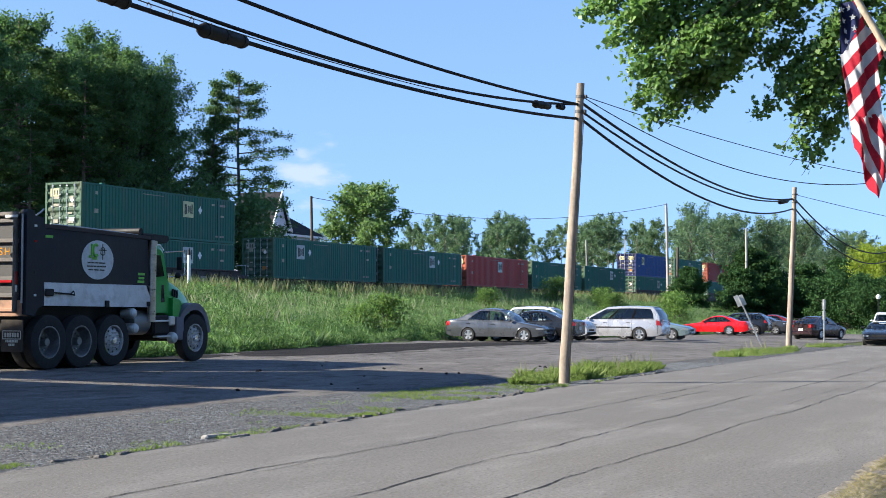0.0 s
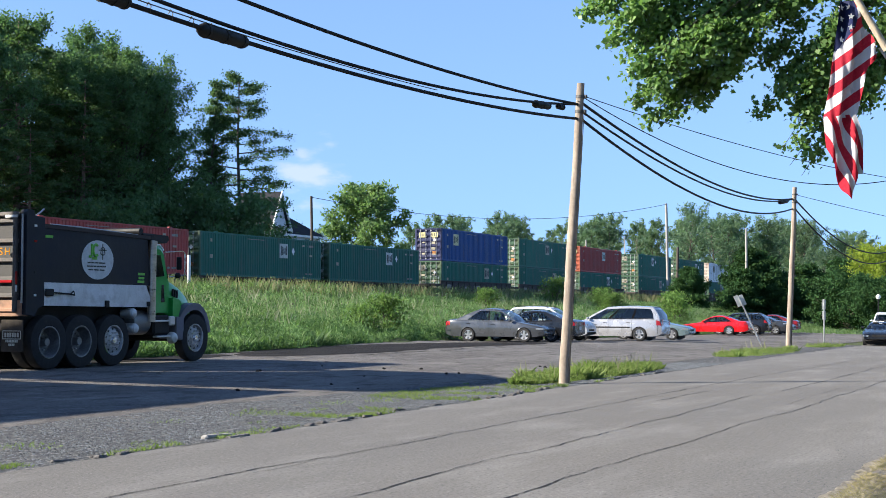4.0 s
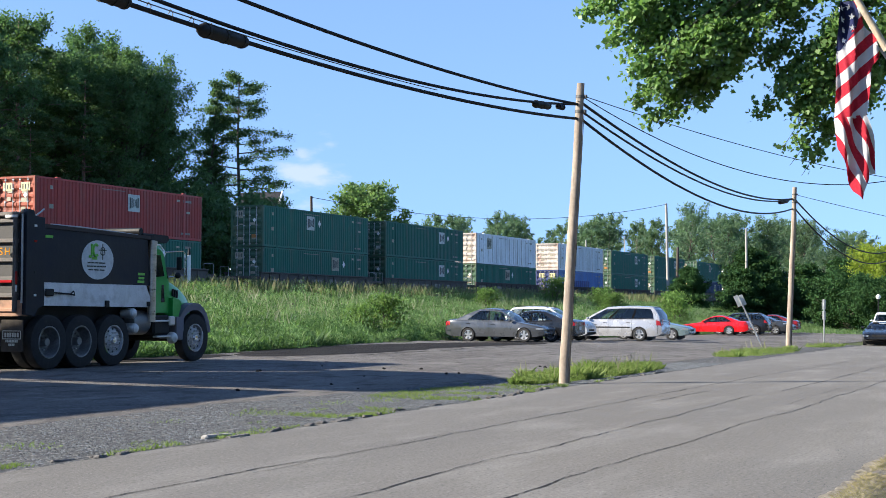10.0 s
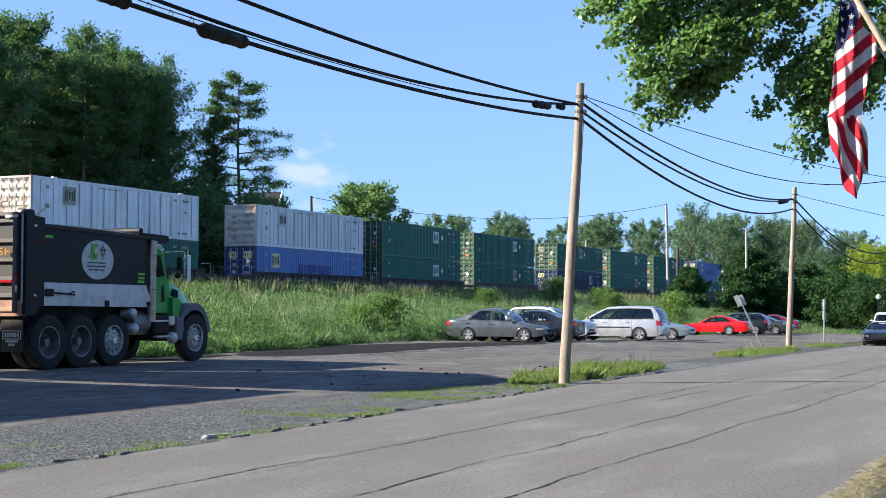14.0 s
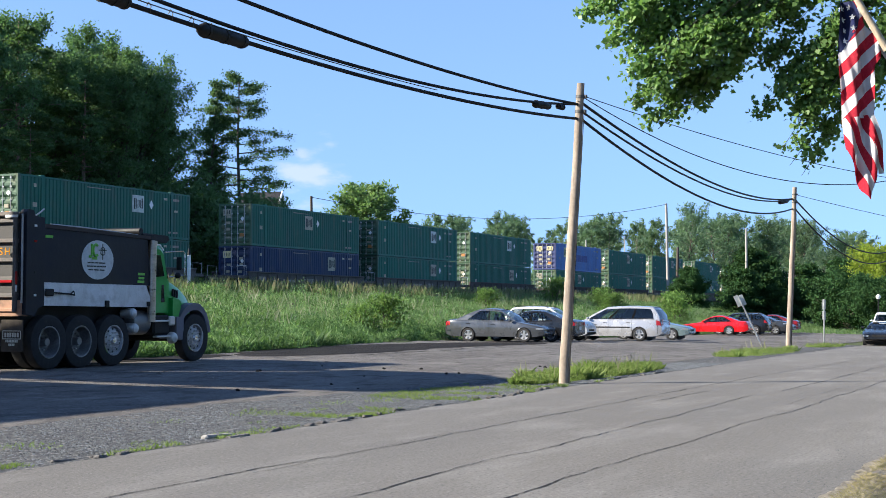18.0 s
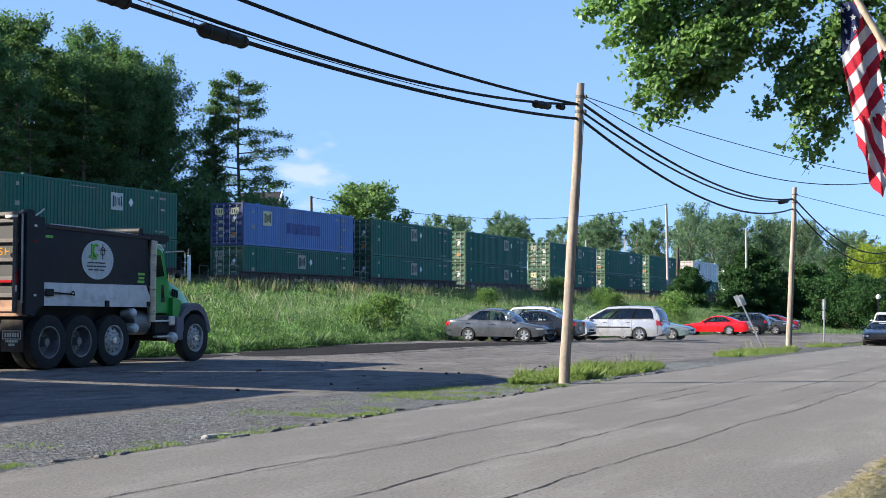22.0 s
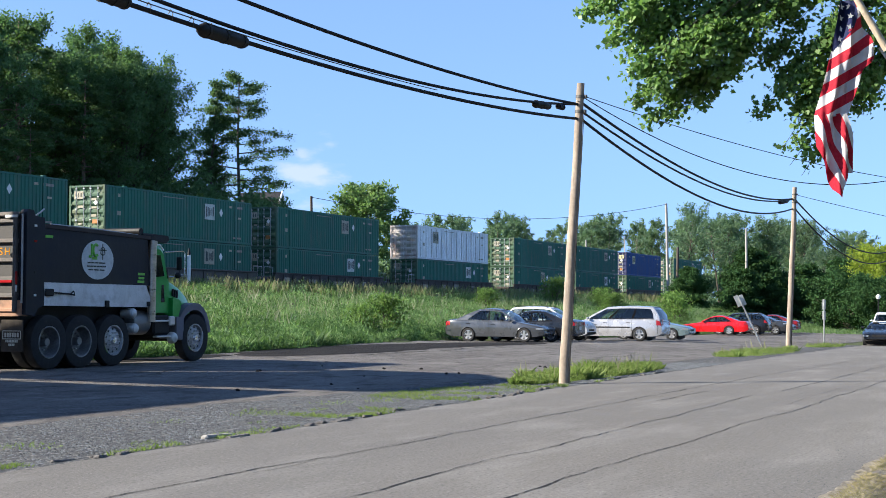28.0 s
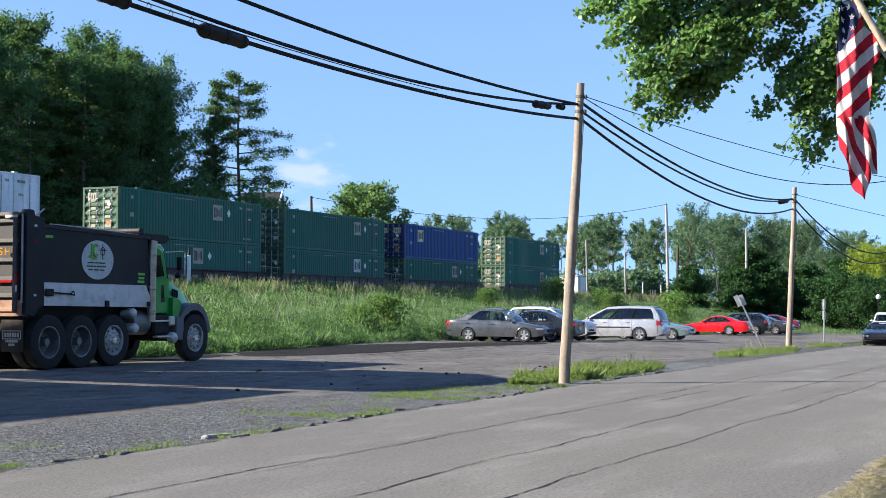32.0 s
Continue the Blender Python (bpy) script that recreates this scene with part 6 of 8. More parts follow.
SEDAN_TOPS = [(0.02, 0.42), (0.0, 0.56), (0.10, 0.68), (0.45, 0.76), (1.30, 0.91), (1.9, 0.94), (3.2, 0.97), (4.0, 1.01), (4.55, 1.02), (4.78, 0.99), (4.83, 0.78), (4.85, 0.70)]
VAN_TOPS = [(0.02, 0.42), (0.0, 0.60), (0.08, 0.78), (0.35, 0.92), (1.05, 1.08), (1.6, 1.09), (3.4, 1.10), (4.6, 1.12), (4.96, 1.12), (5.06, 0.86), (5.08, 0.78)]
SUV_TOPS = [(0.02, 0.44), (0.0, 0.66), (0.08, 0.84), (0.4, 0.98), (1.25, 1.06), (2.5, 1.08), (3.6, 1.10), (4.30, 1.12), (4.42, 0.92), (4.45, 0.85)]
COUPE_TOPS = [(0.02, 0.40), (0.0, 0.52), (0.12, 0.62), (0.5, 0.72), (1.6, 0.88), (3.4, 0.94), (4.4, 0.98), (4.93, 0.96), (5.0, 0.78), (5.02, 0.70)]
SEDAN_CABIN = (1.30, 2.20, 3.30, 4.30)


def vehicles():
    grey = car_paint("cool_grey_metallic", (0.088, 0.094, 0.106), 0.45)
    silver = car_paint("silver_metallic", (0.42, 0.42, 0.44), 0.4)
    white = car_paint("white_car_paint", (0.66, 0.67, 0.69), 0.0)
    black = car_paint("black_car_paint", (0.010, 0.011, 0.014), 0.1)
    red = car_paint("bright_red_paint", (0.58, 0.008, 0.014), 0.05)
    teal = car_paint("pale_teal_metallic", (0.22, 0.30, 0.32), 0.5)
    dark = car_paint("charcoal_metallic", (0.055, 0.058, 0.065), 0.4)
    slate = car_paint("slate_metallic", (0.14, 0.15, 0.165), 0.4)
    maroon_dark = car_paint("dark_maroon_paint", (0.035, 0.016, 0.020), 0.2)
    maroon = car_paint("maroon_paint", (0.16, 0.02, 0.03), 0.2)
    park(car("parked_sedan", "grey metallic sedan parked nose to the road", grey, 4.85, 1.82, 1.52, 2.74, SEDAN_TOPS, SEDAN_CABIN, windows=(0.0, 0.45, 0.86), chrome_line=True), 61.1, 24.3, -90)
    park(car("parked_sedan", "black sedan parked tail to the road beside the grey one", black, 4.80, 1.82, 1.46, 2.74, SEDAN_TOPS, SEDAN_CABIN, windows=(0.0, 0.45, 0.86)), 63.4, 23.6, 90)
    park(car("parked_suv", "white compact sport utility vehicle parked nose to the road", white, 4.45, 1.82, 1.68, 2.64, SUV_TOPS, (1.2, 1.95, 3.9, 4.35), 0.35, 1.06, windows=(0.0, 0.36, 0.68, 1.0), trim=BLACK, rails=True), 66.6, 23.9, -90)
    park(car("parked_minivan", "silver minivan with dark side moulding parked nose to the bank", silver, 5.08, 1.98, 1.77, 3.03, VAN_TOPS, (1.0, 2.2, 4.60, 5.0), 0.35, 1.06, windows=(0.0, 0.33, 0.64, 0.97), side_bars=((0.70, 0.06, BLACK),), tail="tall", dark_from=1), 70.7, 21.6, 90)
    park(car("parked_sedan", "pale teal sedan parked nose to the road behind the minivan", teal, 4.75, 1.78, 1.42, 2.70, SEDAN_TOPS, SEDAN_CABIN, windows=(0.0, 0.45, 0.86)), 76.0, 21.4, -90)
    park(car("parked_coupe", "bright red two-door coupe parked nose to the bank", red, 5.02, 1.84, 1.36, 2.80, COUPE_TOPS, (1.65, 2.5, 3.45, 4.45), 0.33, 0.9, windows=(0.0, 0.56, 0.86)), 99.0, 23.2, 90)
    park(car("parked_suv", "black sport utility vehicle parked beyond the red coupe", black, 4.45, 1.84, 1.56, 2.64, SUV_TOPS, (1.2, 1.85, 3.9, 4.35), 0.35, 1.06, windows=(0.0, 0.36, 0.68, 1.0), rails=True), 103.2, 22.4, 90)
    park(car("parked_hatchback", "charcoal hatchback parked nose to the road", dark, 4.35, 1.80, 1.48, 2.65, SUV_TOPS[:-2] + [(4.32, 0.88), (4.35, 0.80)], (1.0, 1.9, 3.5, 4.2), 0.33, 0.98, windows=(0.0, 0.42, 0.74, 0.95)), 107.0, 21.6, -90)
    park(car("parked_sedan", "slate grey sedan parked beside the hatchback", slate, 4.8, 1.82, 1.46, 2.74, SEDAN_TOPS, SEDAN_CABIN, windows=(0.0, 0.45, 0.86)), 111.0, 22.2, -90)
    park(car("parked_sedan", "dark maroon sedan at the end of the parked row", maroon, 4.8, 1.82, 1.46, 2.74, SEDAN_TOPS, SEDAN_CABIN, windows=(0.0, 0.45, 0.86)), 115.2, 22.6, 90)
    o = park(car("black_coupe", "black low coupe standing at the road edge", black, 4.6, 1.80, 1.22, 2.6, COUPE_TOPS[:-3] + [(4.5, 0.96), (4.57, 0.78), (4.6, 0.70)], (1.5, 2.3, 3.2, 4.1), 0.32, 0.9, windows=(0.0, 0.58, 0.86)), 78.0, 9.35, 183)
    tagged(o, group="cars on the road")
    pk = car("pickup_truck", "white pickup truck standing further down the road", white, 5.2, 1.95, 1.85, 3.3, VAN_TOPS[:-2] + [(5.17, 0.88), (5.2, 0.8)], (1.4, 2.1, 3.2, 3.5), 0.38, 1.08, windows=(0.0, 0.5, 1.0), trim=BLACK)
    tagged(park(pk, 124, 14.6, 180), group="cars on the road")
    fl = car("driving_sedan", "dark maroon sedan with a bicycle on its rear rack driving off", maroon_dark, 4.7, 1.8, 1.45, 2.7, SEDAN_TOPS, SEDAN_CABIN, windows=(0.0, 0.45, 0.86))
    tagged(fl, group="cars on the road")
    s = Shape()
    for dy in (-0.36, 0.62):
        s.tube([(-2.58, dy + 0.33 * math.cos(a), 0.95 + 0.33 * math.sin(a)) for a in np.linspace(0, 2 * math.pi, 19)], 0.022, 5)
    s.tube([(-2.58, -0.36, 0.95), (-2.58, -0.12, 1.32), (-2.58, 0.42, 1.30), (-2.58, 0.62, 0.95), (-2.58, 0.10, 0.92), (-2.58, -0.12, 1.32)], 0.02, 5)
    part("bicycle", s, BLACK, fl, "dark bicycle hung on the rear rack")
    s = Shape()
    s.tube([(-2.3, -0.3, 0.9), (-2.62, -0.3, 1.2), (-2.62, 0.3, 1.2), (-2.3, 0.3, 0.9)], 0.02, 5)
    part("bicycle_rack", s, BLACK, fl)
    return fl


LEAVING = vehicles()


# ---- dump truck ----
def dump_truck():
    """Local x runs forward along the truck, y to its left, origin on the ground under the tail's near corner."""
    GREEN = car_paint("bright_green_truck_paint", (0.024, 0.32, 0.06), 0.1, 0.38)
    BOX = surface("navy_black_steel", (0.006, 0.008, 0.016), 0.45, 0.0, spec=0.25, var=0.25, scale=0.8, fine=10, dirt=(0.025, 0.025, 0.03), dirt_amt=0.3, bump=0.05)
    BAND = surface("scuffed_white_panel", (0.62, 0.63, 0.65), 0.4, 0.2, var=0.12, scale=1.5, dirt=(0.22, 0.2, 0.2), dirt_amt=0.5)
    RUSTY = surface("dusty_tan_steel", (0.36, 0.20, 0.13), 0.75, 0.1, var=0.25, scale=2.5, fine=10, dirt=(0.12, 0.08, 0.06), dirt_amt=0.6)
    GREYTAIL = surface("worn_grey_tailgate", (0.10, 0.09, 0.085), 0.6, 0.2, var=0.3, scale=2, dirt=(0.2, 0.15, 0.12), dirt_amt=0.5)
    FENDER = surface("grey_plastic_fender", (0.11, 0.11, 0.14), 0.55, var=0.15)
    TANK = surface("dull_bright_tank", (0.55, 0.55, 0.54), 0.45, 0.4, var=0.1)
    TANKDARK = surface("dull_fuel_tank", (0.20, 0.20, 0.20), 0.45, 0.5, var=0.15)
    LIME = surface("lime_lettering", (0.16, 0.50, 0.06), 0.5, var=0.1)
    CAPB = surface("brown_tarp_housing", (0.045, 0.033, 0.030), 0.8, var=0.25, scale=2)
    t = base("dump_truck", pose(25.2, 21.45, 0.172), "green and black tri-axle dump truck parked on the lot", "truck")
    W = 2.5                       # near side at y 0, far side at y W
    # frame
    s = Shape()
    for y in (0.80, 1.70):
        s.box((3.75, y, 0.98), (6.9, 0.10, 0.28), 0.01)
    part("chassis_frame", s, BLACK, t)
    s = Shape()
    s.box((2.3, W / 2, 1.10), (4.3, W - 0.7, 0.62), 0.04)
    s.box((2.3, W / 2, 0.75), (3.6, 1.3, 0.5), 0.05)
    part("subframe", s, BLACK, t, "dark greasy subframe under the box")
    # dump box: side walls with slightly sloped top edge
    for y0, y1 in ((0.0, 0.09), (W - 0.09, W)):
        s = Shape()
        s.prism([(0.45, 1.92), (4.75, 1.92), (4.60, 3.13), (0.45, 3.22)], y0, y1)
        part("box_side", s, BOX, t)
        s = Shape()
        s.prism([(0.42, 3.18), (4.70, 3.09), (4.70, 3.17), (0.42, 3.27)], y0 - 0.03, y1 + 0.03)
        part("top_rail", s, CAPB, t, "dusty brown top rail")
        ya = y0 - 0.012 if y0 < 1 else y1 - 0.03
        s = Shape()
        s.prism([(0.45, 1.40), (4.63, 1.37), (4.78, 1.52), (4.55, 1.92), (0.45, 1.93)], ya, ya + 0.042)
        part("lower_panel", s, BAND, t, "scuffed white lower panel")
    s = Shape()
    s.box((2.6, W / 2, 1.48), (4.2, W - 0.2, 0.16), 0.02)
    part("box_floor", s, BOX, t)
    s = Shape()
    s.box((4.66, W / 2, 2.35), (0.10, W - 0.1, 1.6), 0.02)
    part("front_wall", s, BOX, t)
    s = Shape()
    s.prism([(4.55, 3.08), (5.42, 3.02), (5.55, 3.12), (5.50, 3.22), (4.55, 3.24)], 0.0, W)
    part("cab_shield", s, BLACK, t, "black steel cab shield")
    s = Shape()
    s.cyl((4.35, 0.02, 3.28), (4.35, W - 0.02, 3.28), 0.09, n=12)
    s.box((4.62, 0.03, 3.16), (0.5, 0.1, 0.16), 0.03)
    part("tarp_roller", s, BLACK, t)
    s = Shape()
    s.tube([(0.9, 0.03, 3.26), (2.0, 0.0, 3.25), (4.2, 0.0, 3.17)], 0.022, 6)
    part("tarp_arm", s, GALV, t, "pale tarp arm along the box top")
    # black plate added to cover the cab's back, so that the gap shows dark
    s = Shape()
    s.box((4.88, W / 2, 2.10), (0.05, W - 0.24, 1.85), 0.01)
    part("cab_guard", s, BLACK, t, "black plate added behind the cab to keep its back dark")
    # tall rear corner posts
    for y0, y1 in ((-0.05, 0.14), (W - 0.14, W + 0.05)):
        s = Shape()
        s.prism([(0.0, 1.20), (0.02, 3.50), (0.06, 3.56), (0.24, 3.55), (0.30, 3.42), (0.62, 3.40), (0.62, 1.40), (0.42, 1.34), (0.30, 1.16)], y0, y1)
        part("rear_post", s, BOX, t)
        s = Shape()
        s.box((-0.02, (y0 + y1) / 2, 2.45), (0.03, 0.05, 2.0), 0.005)
        part("post_edge", s, GALV, t)
    for z, m, nm in ((3.20, WHITE, "reflector"), (2.85, RED_LENS, "side_marker"), (1.63, WHITE, "reflector")):
        s = Shape()
        s.box((0.30, -0.058, z), (0.09, 0.012, 0.05), 0.004)
        part(nm, s, m, t)
    s = Shape()
    s.cyl((0.30, -0.062, 2.15), (0.30, -0.05, 2.15), 0.035, n=12)
    part("post_hole", s, SEAM, t)
    s = Shape()
    s.tube([(0.35, 0.02, 3.42), (0.52, 0.0, 3.52), (0.66, 0.02, 3.60)], 0.02, 6)
    part("rear_hook", s, GALV, t)
    # tailgate with its ribs, seen edge-on
    s = Shape()
    s.box((0.06, W / 2, 2.35), (0.08, W - 0.3, 2.3), 0.01)
    g = part("tailgate", s, surface("dark_gate_steel", (0.035, 0.032, 0.032), 0.6, 0.1, var=0.3, scale=2), t, "worn grey tailgate with level ribs")
    for z in (1.30, 1.62, 2.0, 2.42, 2.85, 3.3):
        s = Shape()
        s.box((-0.01, W / 2, z), (0.10, W - 0.34, 0.10), 0.02)
        part("gate_rib", s, GREYTAIL if z > 1.5 else RUSTY, g)
    s = Shape()
    s.box((-0.05, W / 2, 3.45), (0.10, W - 0.28, 0.10), 0.02)
    s.box((-0.05, 0.22, 2.35), (0.10, 0.10, 2.2), 0.02)
    s.box((-0.05, W - 0.22, 2.35), (0.10, 0.10, 2.2), 0.02)
    part("gate_frame", s, GREYTAIL, g)
    s = Shape()
    s.box((-0.10, 0.30, 3.40), (0.012, 0.34, 0.06))
    part("gate_decal", s, WHITE, g)
    # the lettering on the gate: only its end shows
    for k, ch in enumerate("SH"):
        cu = bpy.data.curves.new("letter", "FONT")
        cu.body, cu.size, cu.extrude = ch, 0.24, 0.006
        tmp = new("letter_tmp", cu)
        dg = bpy.context.evaluated_depsgraph_get()
        me = bpy.data.meshes.new_from_object(tmp.evaluated_get(dg))
        bpy.data.objects.remove(tmp)
        me.materials.clear()
        me.materials.append(AMBER)
        o = part("gate_letter", me, AMBER, g, "orange letter on the tailgate")
        o.matrix_basis = pose(-0.115, 0.62 - 0.15 * k, 2.53, 90, 0, -90)
    s = Shape()
    s.box((-0.06, 0.20, 2.02), (0.06, 0.10, 0.30), 0.02)
    part("tail_lamp", s, RED_LENS, t)
    s = Shape()
    s.box((-0.06, 0.20, 1.78), (0.06, 0.10, 0.16), 0.02)
    part("reverse_lamp", s, WHITE, t)
    s = Shape()
    s.box((-0.04, W / 2, 1.94), (0.05, 1.9, 0.07), 0.01)
    part("marker_strip", s, RED_LENS, t)
    s = Shape()
    s.prism([(-0.02, 1.16), (0.34, 1.16), (0.34, 1.40), (-0.02, 1.52)], 0.05, W - 0.05)
    part("rear_apron", s, RUSTY, t, "dusty tan steel apron")
    # mud flap with maker's words as it hangs behind the wheels
    for y in (0.36, W - 0.36):
        s = Shape()
        s.box((0.05, y, 0.72), (0.03, 0.62, 0.72), 0.006)
        f = part("mud_flap", s, surface("worn_black_rubber_flap", (0.060, 0.050, 0.043), 0.8, var=0.3, scale=4, spec=0.2), t, "dark mud flap with a pale framed word")
        if y < 1:
            s = Shape()
            for dz in (-0.09, 0.09):
                s.box((0.031, y, 0.74 + dz), (0.006, 0.50, 0.018))
            for dy in (-0.25, 0.25):
                s.box((0.031, y + dy, 0.74), (0.006, 0.018, 0.19))
            part("word_frame", s, PALE, f)
            for zz, w0, n, h in ((0.74, 0.42, 6, 0.10), (0.60, 0.36, 8, 0.055), (0.52, 0.18, 4, 0.055)):
                for j in range(n):
                    s = Shape()
                    s.box((0.031, y + w0 / 2 - w0 * (j + 0.5) / n, zz), (0.006, w0 / n * 0.7, h))
                    part("word_bar", s, PALE, f)
    # round sign: pale disc, two green letters, a dark mark and lines of bars
    s = Shape()
    s.m = Matrix.Translation((2.60, 0, 2.50)) @ Matrix.Diagonal((1.32, 1, 1.02, 1)) @ Matrix.Translation((-2.56, 0, -2.56))
    s.cyl((2.56, -0.008, 2.56), (2.56, -0.002, 2.56), 0.46, n=40)
    s.m = Matrix()
    d = part("round_sign", s, surface("pale_disc", (0.55, 0.57, 0.58), 0.5, var=0.12, scale=6), t, "pale round sign with green letters and dark bars")
    s = Shape()
    s.tube([(2.36, -0.012, 2.88), (2.36, -0.012, 2.62), (2.32, -0.012, 2.56), (2.26, -0.012, 2.58)], 0.03, 6)
    part("green_emblem", s, LIME, d)
    s = Shape()
    s.tube([(2.51 + 0.10 * math.cos(q), -0.012, 2.73 + 0.14 * math.sin(q)) for q in np.linspace(0.9, 5.4, 12)], 0.032, 6)
    part("green_emblem", s, LIME, d)
    s = Shape()
    s.box((2.47, -0.012, 2.535), (0.20, 0.006, 0.06))
    part("word_bar", s, LIME, d)
    for k, (w0, n) in enumerate(((0.70, 5), (0.74, 6), (0.66, 3))):
        x = 2.56 - w0 / 2
        for j in range(n):
            s = Shape()
            wj = w0 / n * 0.82
            s.box((x + wj / 2, -0.012, 2.43 - 0.085 * k), (wj, 0.006, 0.03))
            part("word_bar", s, DARK_MARK, d)
            x += w0 / n
    s = Shape()
    s.box((2.78, -0.012, 2.70), (0.022, 0.006, 0.40))
    s.box((2.78, -0.012, 2.74), (0.30, 0.006, 0.022))
    s.tube([(2.70, -0.012, 2.66), (2.72, -0.012, 2.78), (2.78, -0.012, 2.82), (2.84, -0.012, 2.78), (2.86, -0.012, 2.66), (2.78, -0.012, 2.61), (2.70, -0.012, 2.66)], 0.011, 5)
    part("lamp_emblem", s, DARK_MARK, d)
    for x, z, w in ((0.82, 2.98, 0.26), (4.35, 2.20, 0.28), (4.35, 2.10, 0.24), (4.33, 2.01, 0.28)):
        s = Shape()
        s.box((x, -0.006, z), (w, 0.006, 0.06))
        part("word_bar", s, LIME, t)
    # shovel in its holder
    s = Shape()
    s.box((0.80, -0.05, 1.70), (0.30, 0.05, 0.17), 0.03)
    s.cyl((0.9, -0.05, 1.70), (1.55, -0.05, 1.67), 0.02, n=8)
    s.tube([(1.55, -0.05, 1.67), (1.66, -0.05, 1.74), (1.70, -0.05, 1.64), (1.55, -0.05, 1.67)], 0.018, 5)
    part("shovel", s, BLACK, t, "dark shovel held on the lower panel")
    for x, w, h in ((2.95, 0.14, 0.16), (4.62, 0.10, 0.12)):
        s = Shape()
        s.box((x, -0.03, 1.45), (w, 0.05, h), 0.01)
        part("bracket", s, BLACK, t)
    # wheels
    R = 0.625
    DULL_RIM = surface("dull_alloy_rim", (0.36, 0.36, 0.37), 0.4, 0.6, var=0.3, scale=5, dirt=(0.08, 0.07, 0.06), dirt_amt=0.5)
    # dished rims have a darker base colour than the flat ones
    DISHED_RIM = surface("dished_rim", (0.20, 0.20, 0.205), 0.45, 0.5, var=0.3, scale=5, dirt=(0.05, 0.045, 0.04), dirt_amt=0.5)

    def truck_wheel(x, y, side, dished, name):
        s = Shape()
        w = 0.145
        s.lathe([(R * 0.58, -w), (R * 0.90, -w), (R * 0.985, -w * 0.8), (R, -w * 0.5), (R * 0.985, 0), (R, w * 0.5), (R * 0.985, w * 0.85), (R * 0.90, w), (R * 0.62, w * 0.92), (R * 0.58, w * 0.6)], (0, 0, 0), (0, 1, 0), 36)
        o = part(name, s, RUBBER, t)
        o.matrix_basis = pose(x, y, 0.565, 0, 0, 0 if side > 0 else 180)
        s = Shape()
        if dished:
            s.lathe([(R * 0.60, w * 0.95), (R * 0.55, w * 0.95), (R * 0.52, w * 0.2), (R * 0.45, -w * 0.75), (0.03, -w * 0.8)], (0, 0, 0), (0, 1, 0), 32)
        else:
            s.lathe([(R * 0.60, w * 0.95), (R * 0.55, w * 0.97), (R * 0.50, w * 0.5), (R * 0.40, w * 0.72), (0.03, w * 0.8)], (0, 0, 0), (0, 1, 0), 32)
        rim = part("rim", s, DULL_RIM if not dished else DISHED_RIM, o, "silver wheel rim")
        s = Shape()
        if dished:
            s.cyl((0, -w * 0.8, 0), (0, w * 0.55, 0), 0.11, 0.085, n=16)
        else:
            s.cyl((0, w * 0.6, 0), (0, w * 1.15, 0), 0.10, 0.07, n=16)
        part("hub", s, CHROME if not dished else TANKDARK, rim, "bright hub")
        for k in range(10):
            a = 2 * math.pi * k / 10
            s = Shape()
            rr = R * (0.30 if not dished else 0.30)
            yy = w * 0.7 if not dished else -w * 0.75
            s.cyl((rr * math.cos(a), yy, rr * math.sin(a)), (rr * math.cos(a), yy + 0.05, rr * math.sin(a)), 0.018, n=6)
            part("wheel_nut", s, CHROME, rim)
            if not dished:
                s = Shape()
                s.cyl((R * 0.43 * math.cos(a + 0.3), w * 0.60, R * 0.43 * math.sin(a + 0.3)), (R * 0.43 * math.cos(a + 0.3), w * 0.70, R * 0.43 * math.sin(a + 0.3)), 0.03, n=8)
                part("hand_hole", s, SEAM, rim)
    for x, dish in ((0.90, True), (2.05, True), (3.29, False), (6.80, False)):
        truck_wheel(x, 0.15, -1, dish, "wheel_tyre")
        truck_wheel(x, W - 0.15, 1, dish, "wheel_tyre")
        if dish:
            for yy in (0.50, W - 0.50):
                s = Shape()
                s.lathe([(0.3, -0.13), (R * 0.97, -0.13), (R, 0), (R * 0.97, 0.13), (0.3, 0.13)], (x, yy, 0.565), (0, 1, 0), 28)
                part("inner_tyre", s, RUBBER, t)
        s = Shape()
        s.cyl((x, 0.3, 0.565), (x, W - 0.3, 0.565), 0.10, n=10)
        part("axle", s, BLACK, t)
    # exhaust stack and tanks between the axles
    s = Shape()
    s.tube([(4.82, 0.02, 1.0), (4.82, 0.0, 2.90), (4.86, 0.0, 3.05)], 0.105, 14)
    part("exhaust_pipe", s, surface("heat_tinted_steel", (0.50, 0.42, 0.34), 0.35, 0.7, var=0.2, scale=3, stretch=(1, 1, 4)), t, "tan heat-tinted exhaust stack")
    for z, x in ((1.22, 4.02), (0.84, 4.10)):
        s = Shape()
        s.cyl((x, -0.0, z), (x, 0.30, z), 0.13, n=20)
        s.lathe([(0.13, 0.0), (0.105, -0.05), (0.05, -0.08), (0.01, -0.085)], (x, 0, z), (0, 1, 0), 20)
        part("air_tank", s, TANK, t, "bright polished air tank end")
    s = Shape()
    s.lathe([(0.01, -0.36), (0.29, -0.36), (0.31, -0.33), (0.31, 0.33), (0.29, 0.36), (0.01, 0.36)], (4.50, 0.34, 0.98), (1, 0, 0), 22)
    part("fuel_tank", s, TANKDARK, t, "dull silver fuel tank")
    s = Shape()
    s.box((5.30, 0.22, 0.92), (0.72, 0.40, 0.50), 0.05)
    part("battery_box", s, BLACK, t)
    for z, x0, x1 in ((1.02, 4.92, 5.52), (0.62, 4.98, 5.60)):
        s = Shape()
        s.box(((x0 + x1) / 2, 0.02, z), (x1 - x0, 0.14, 0.05), 0.012)
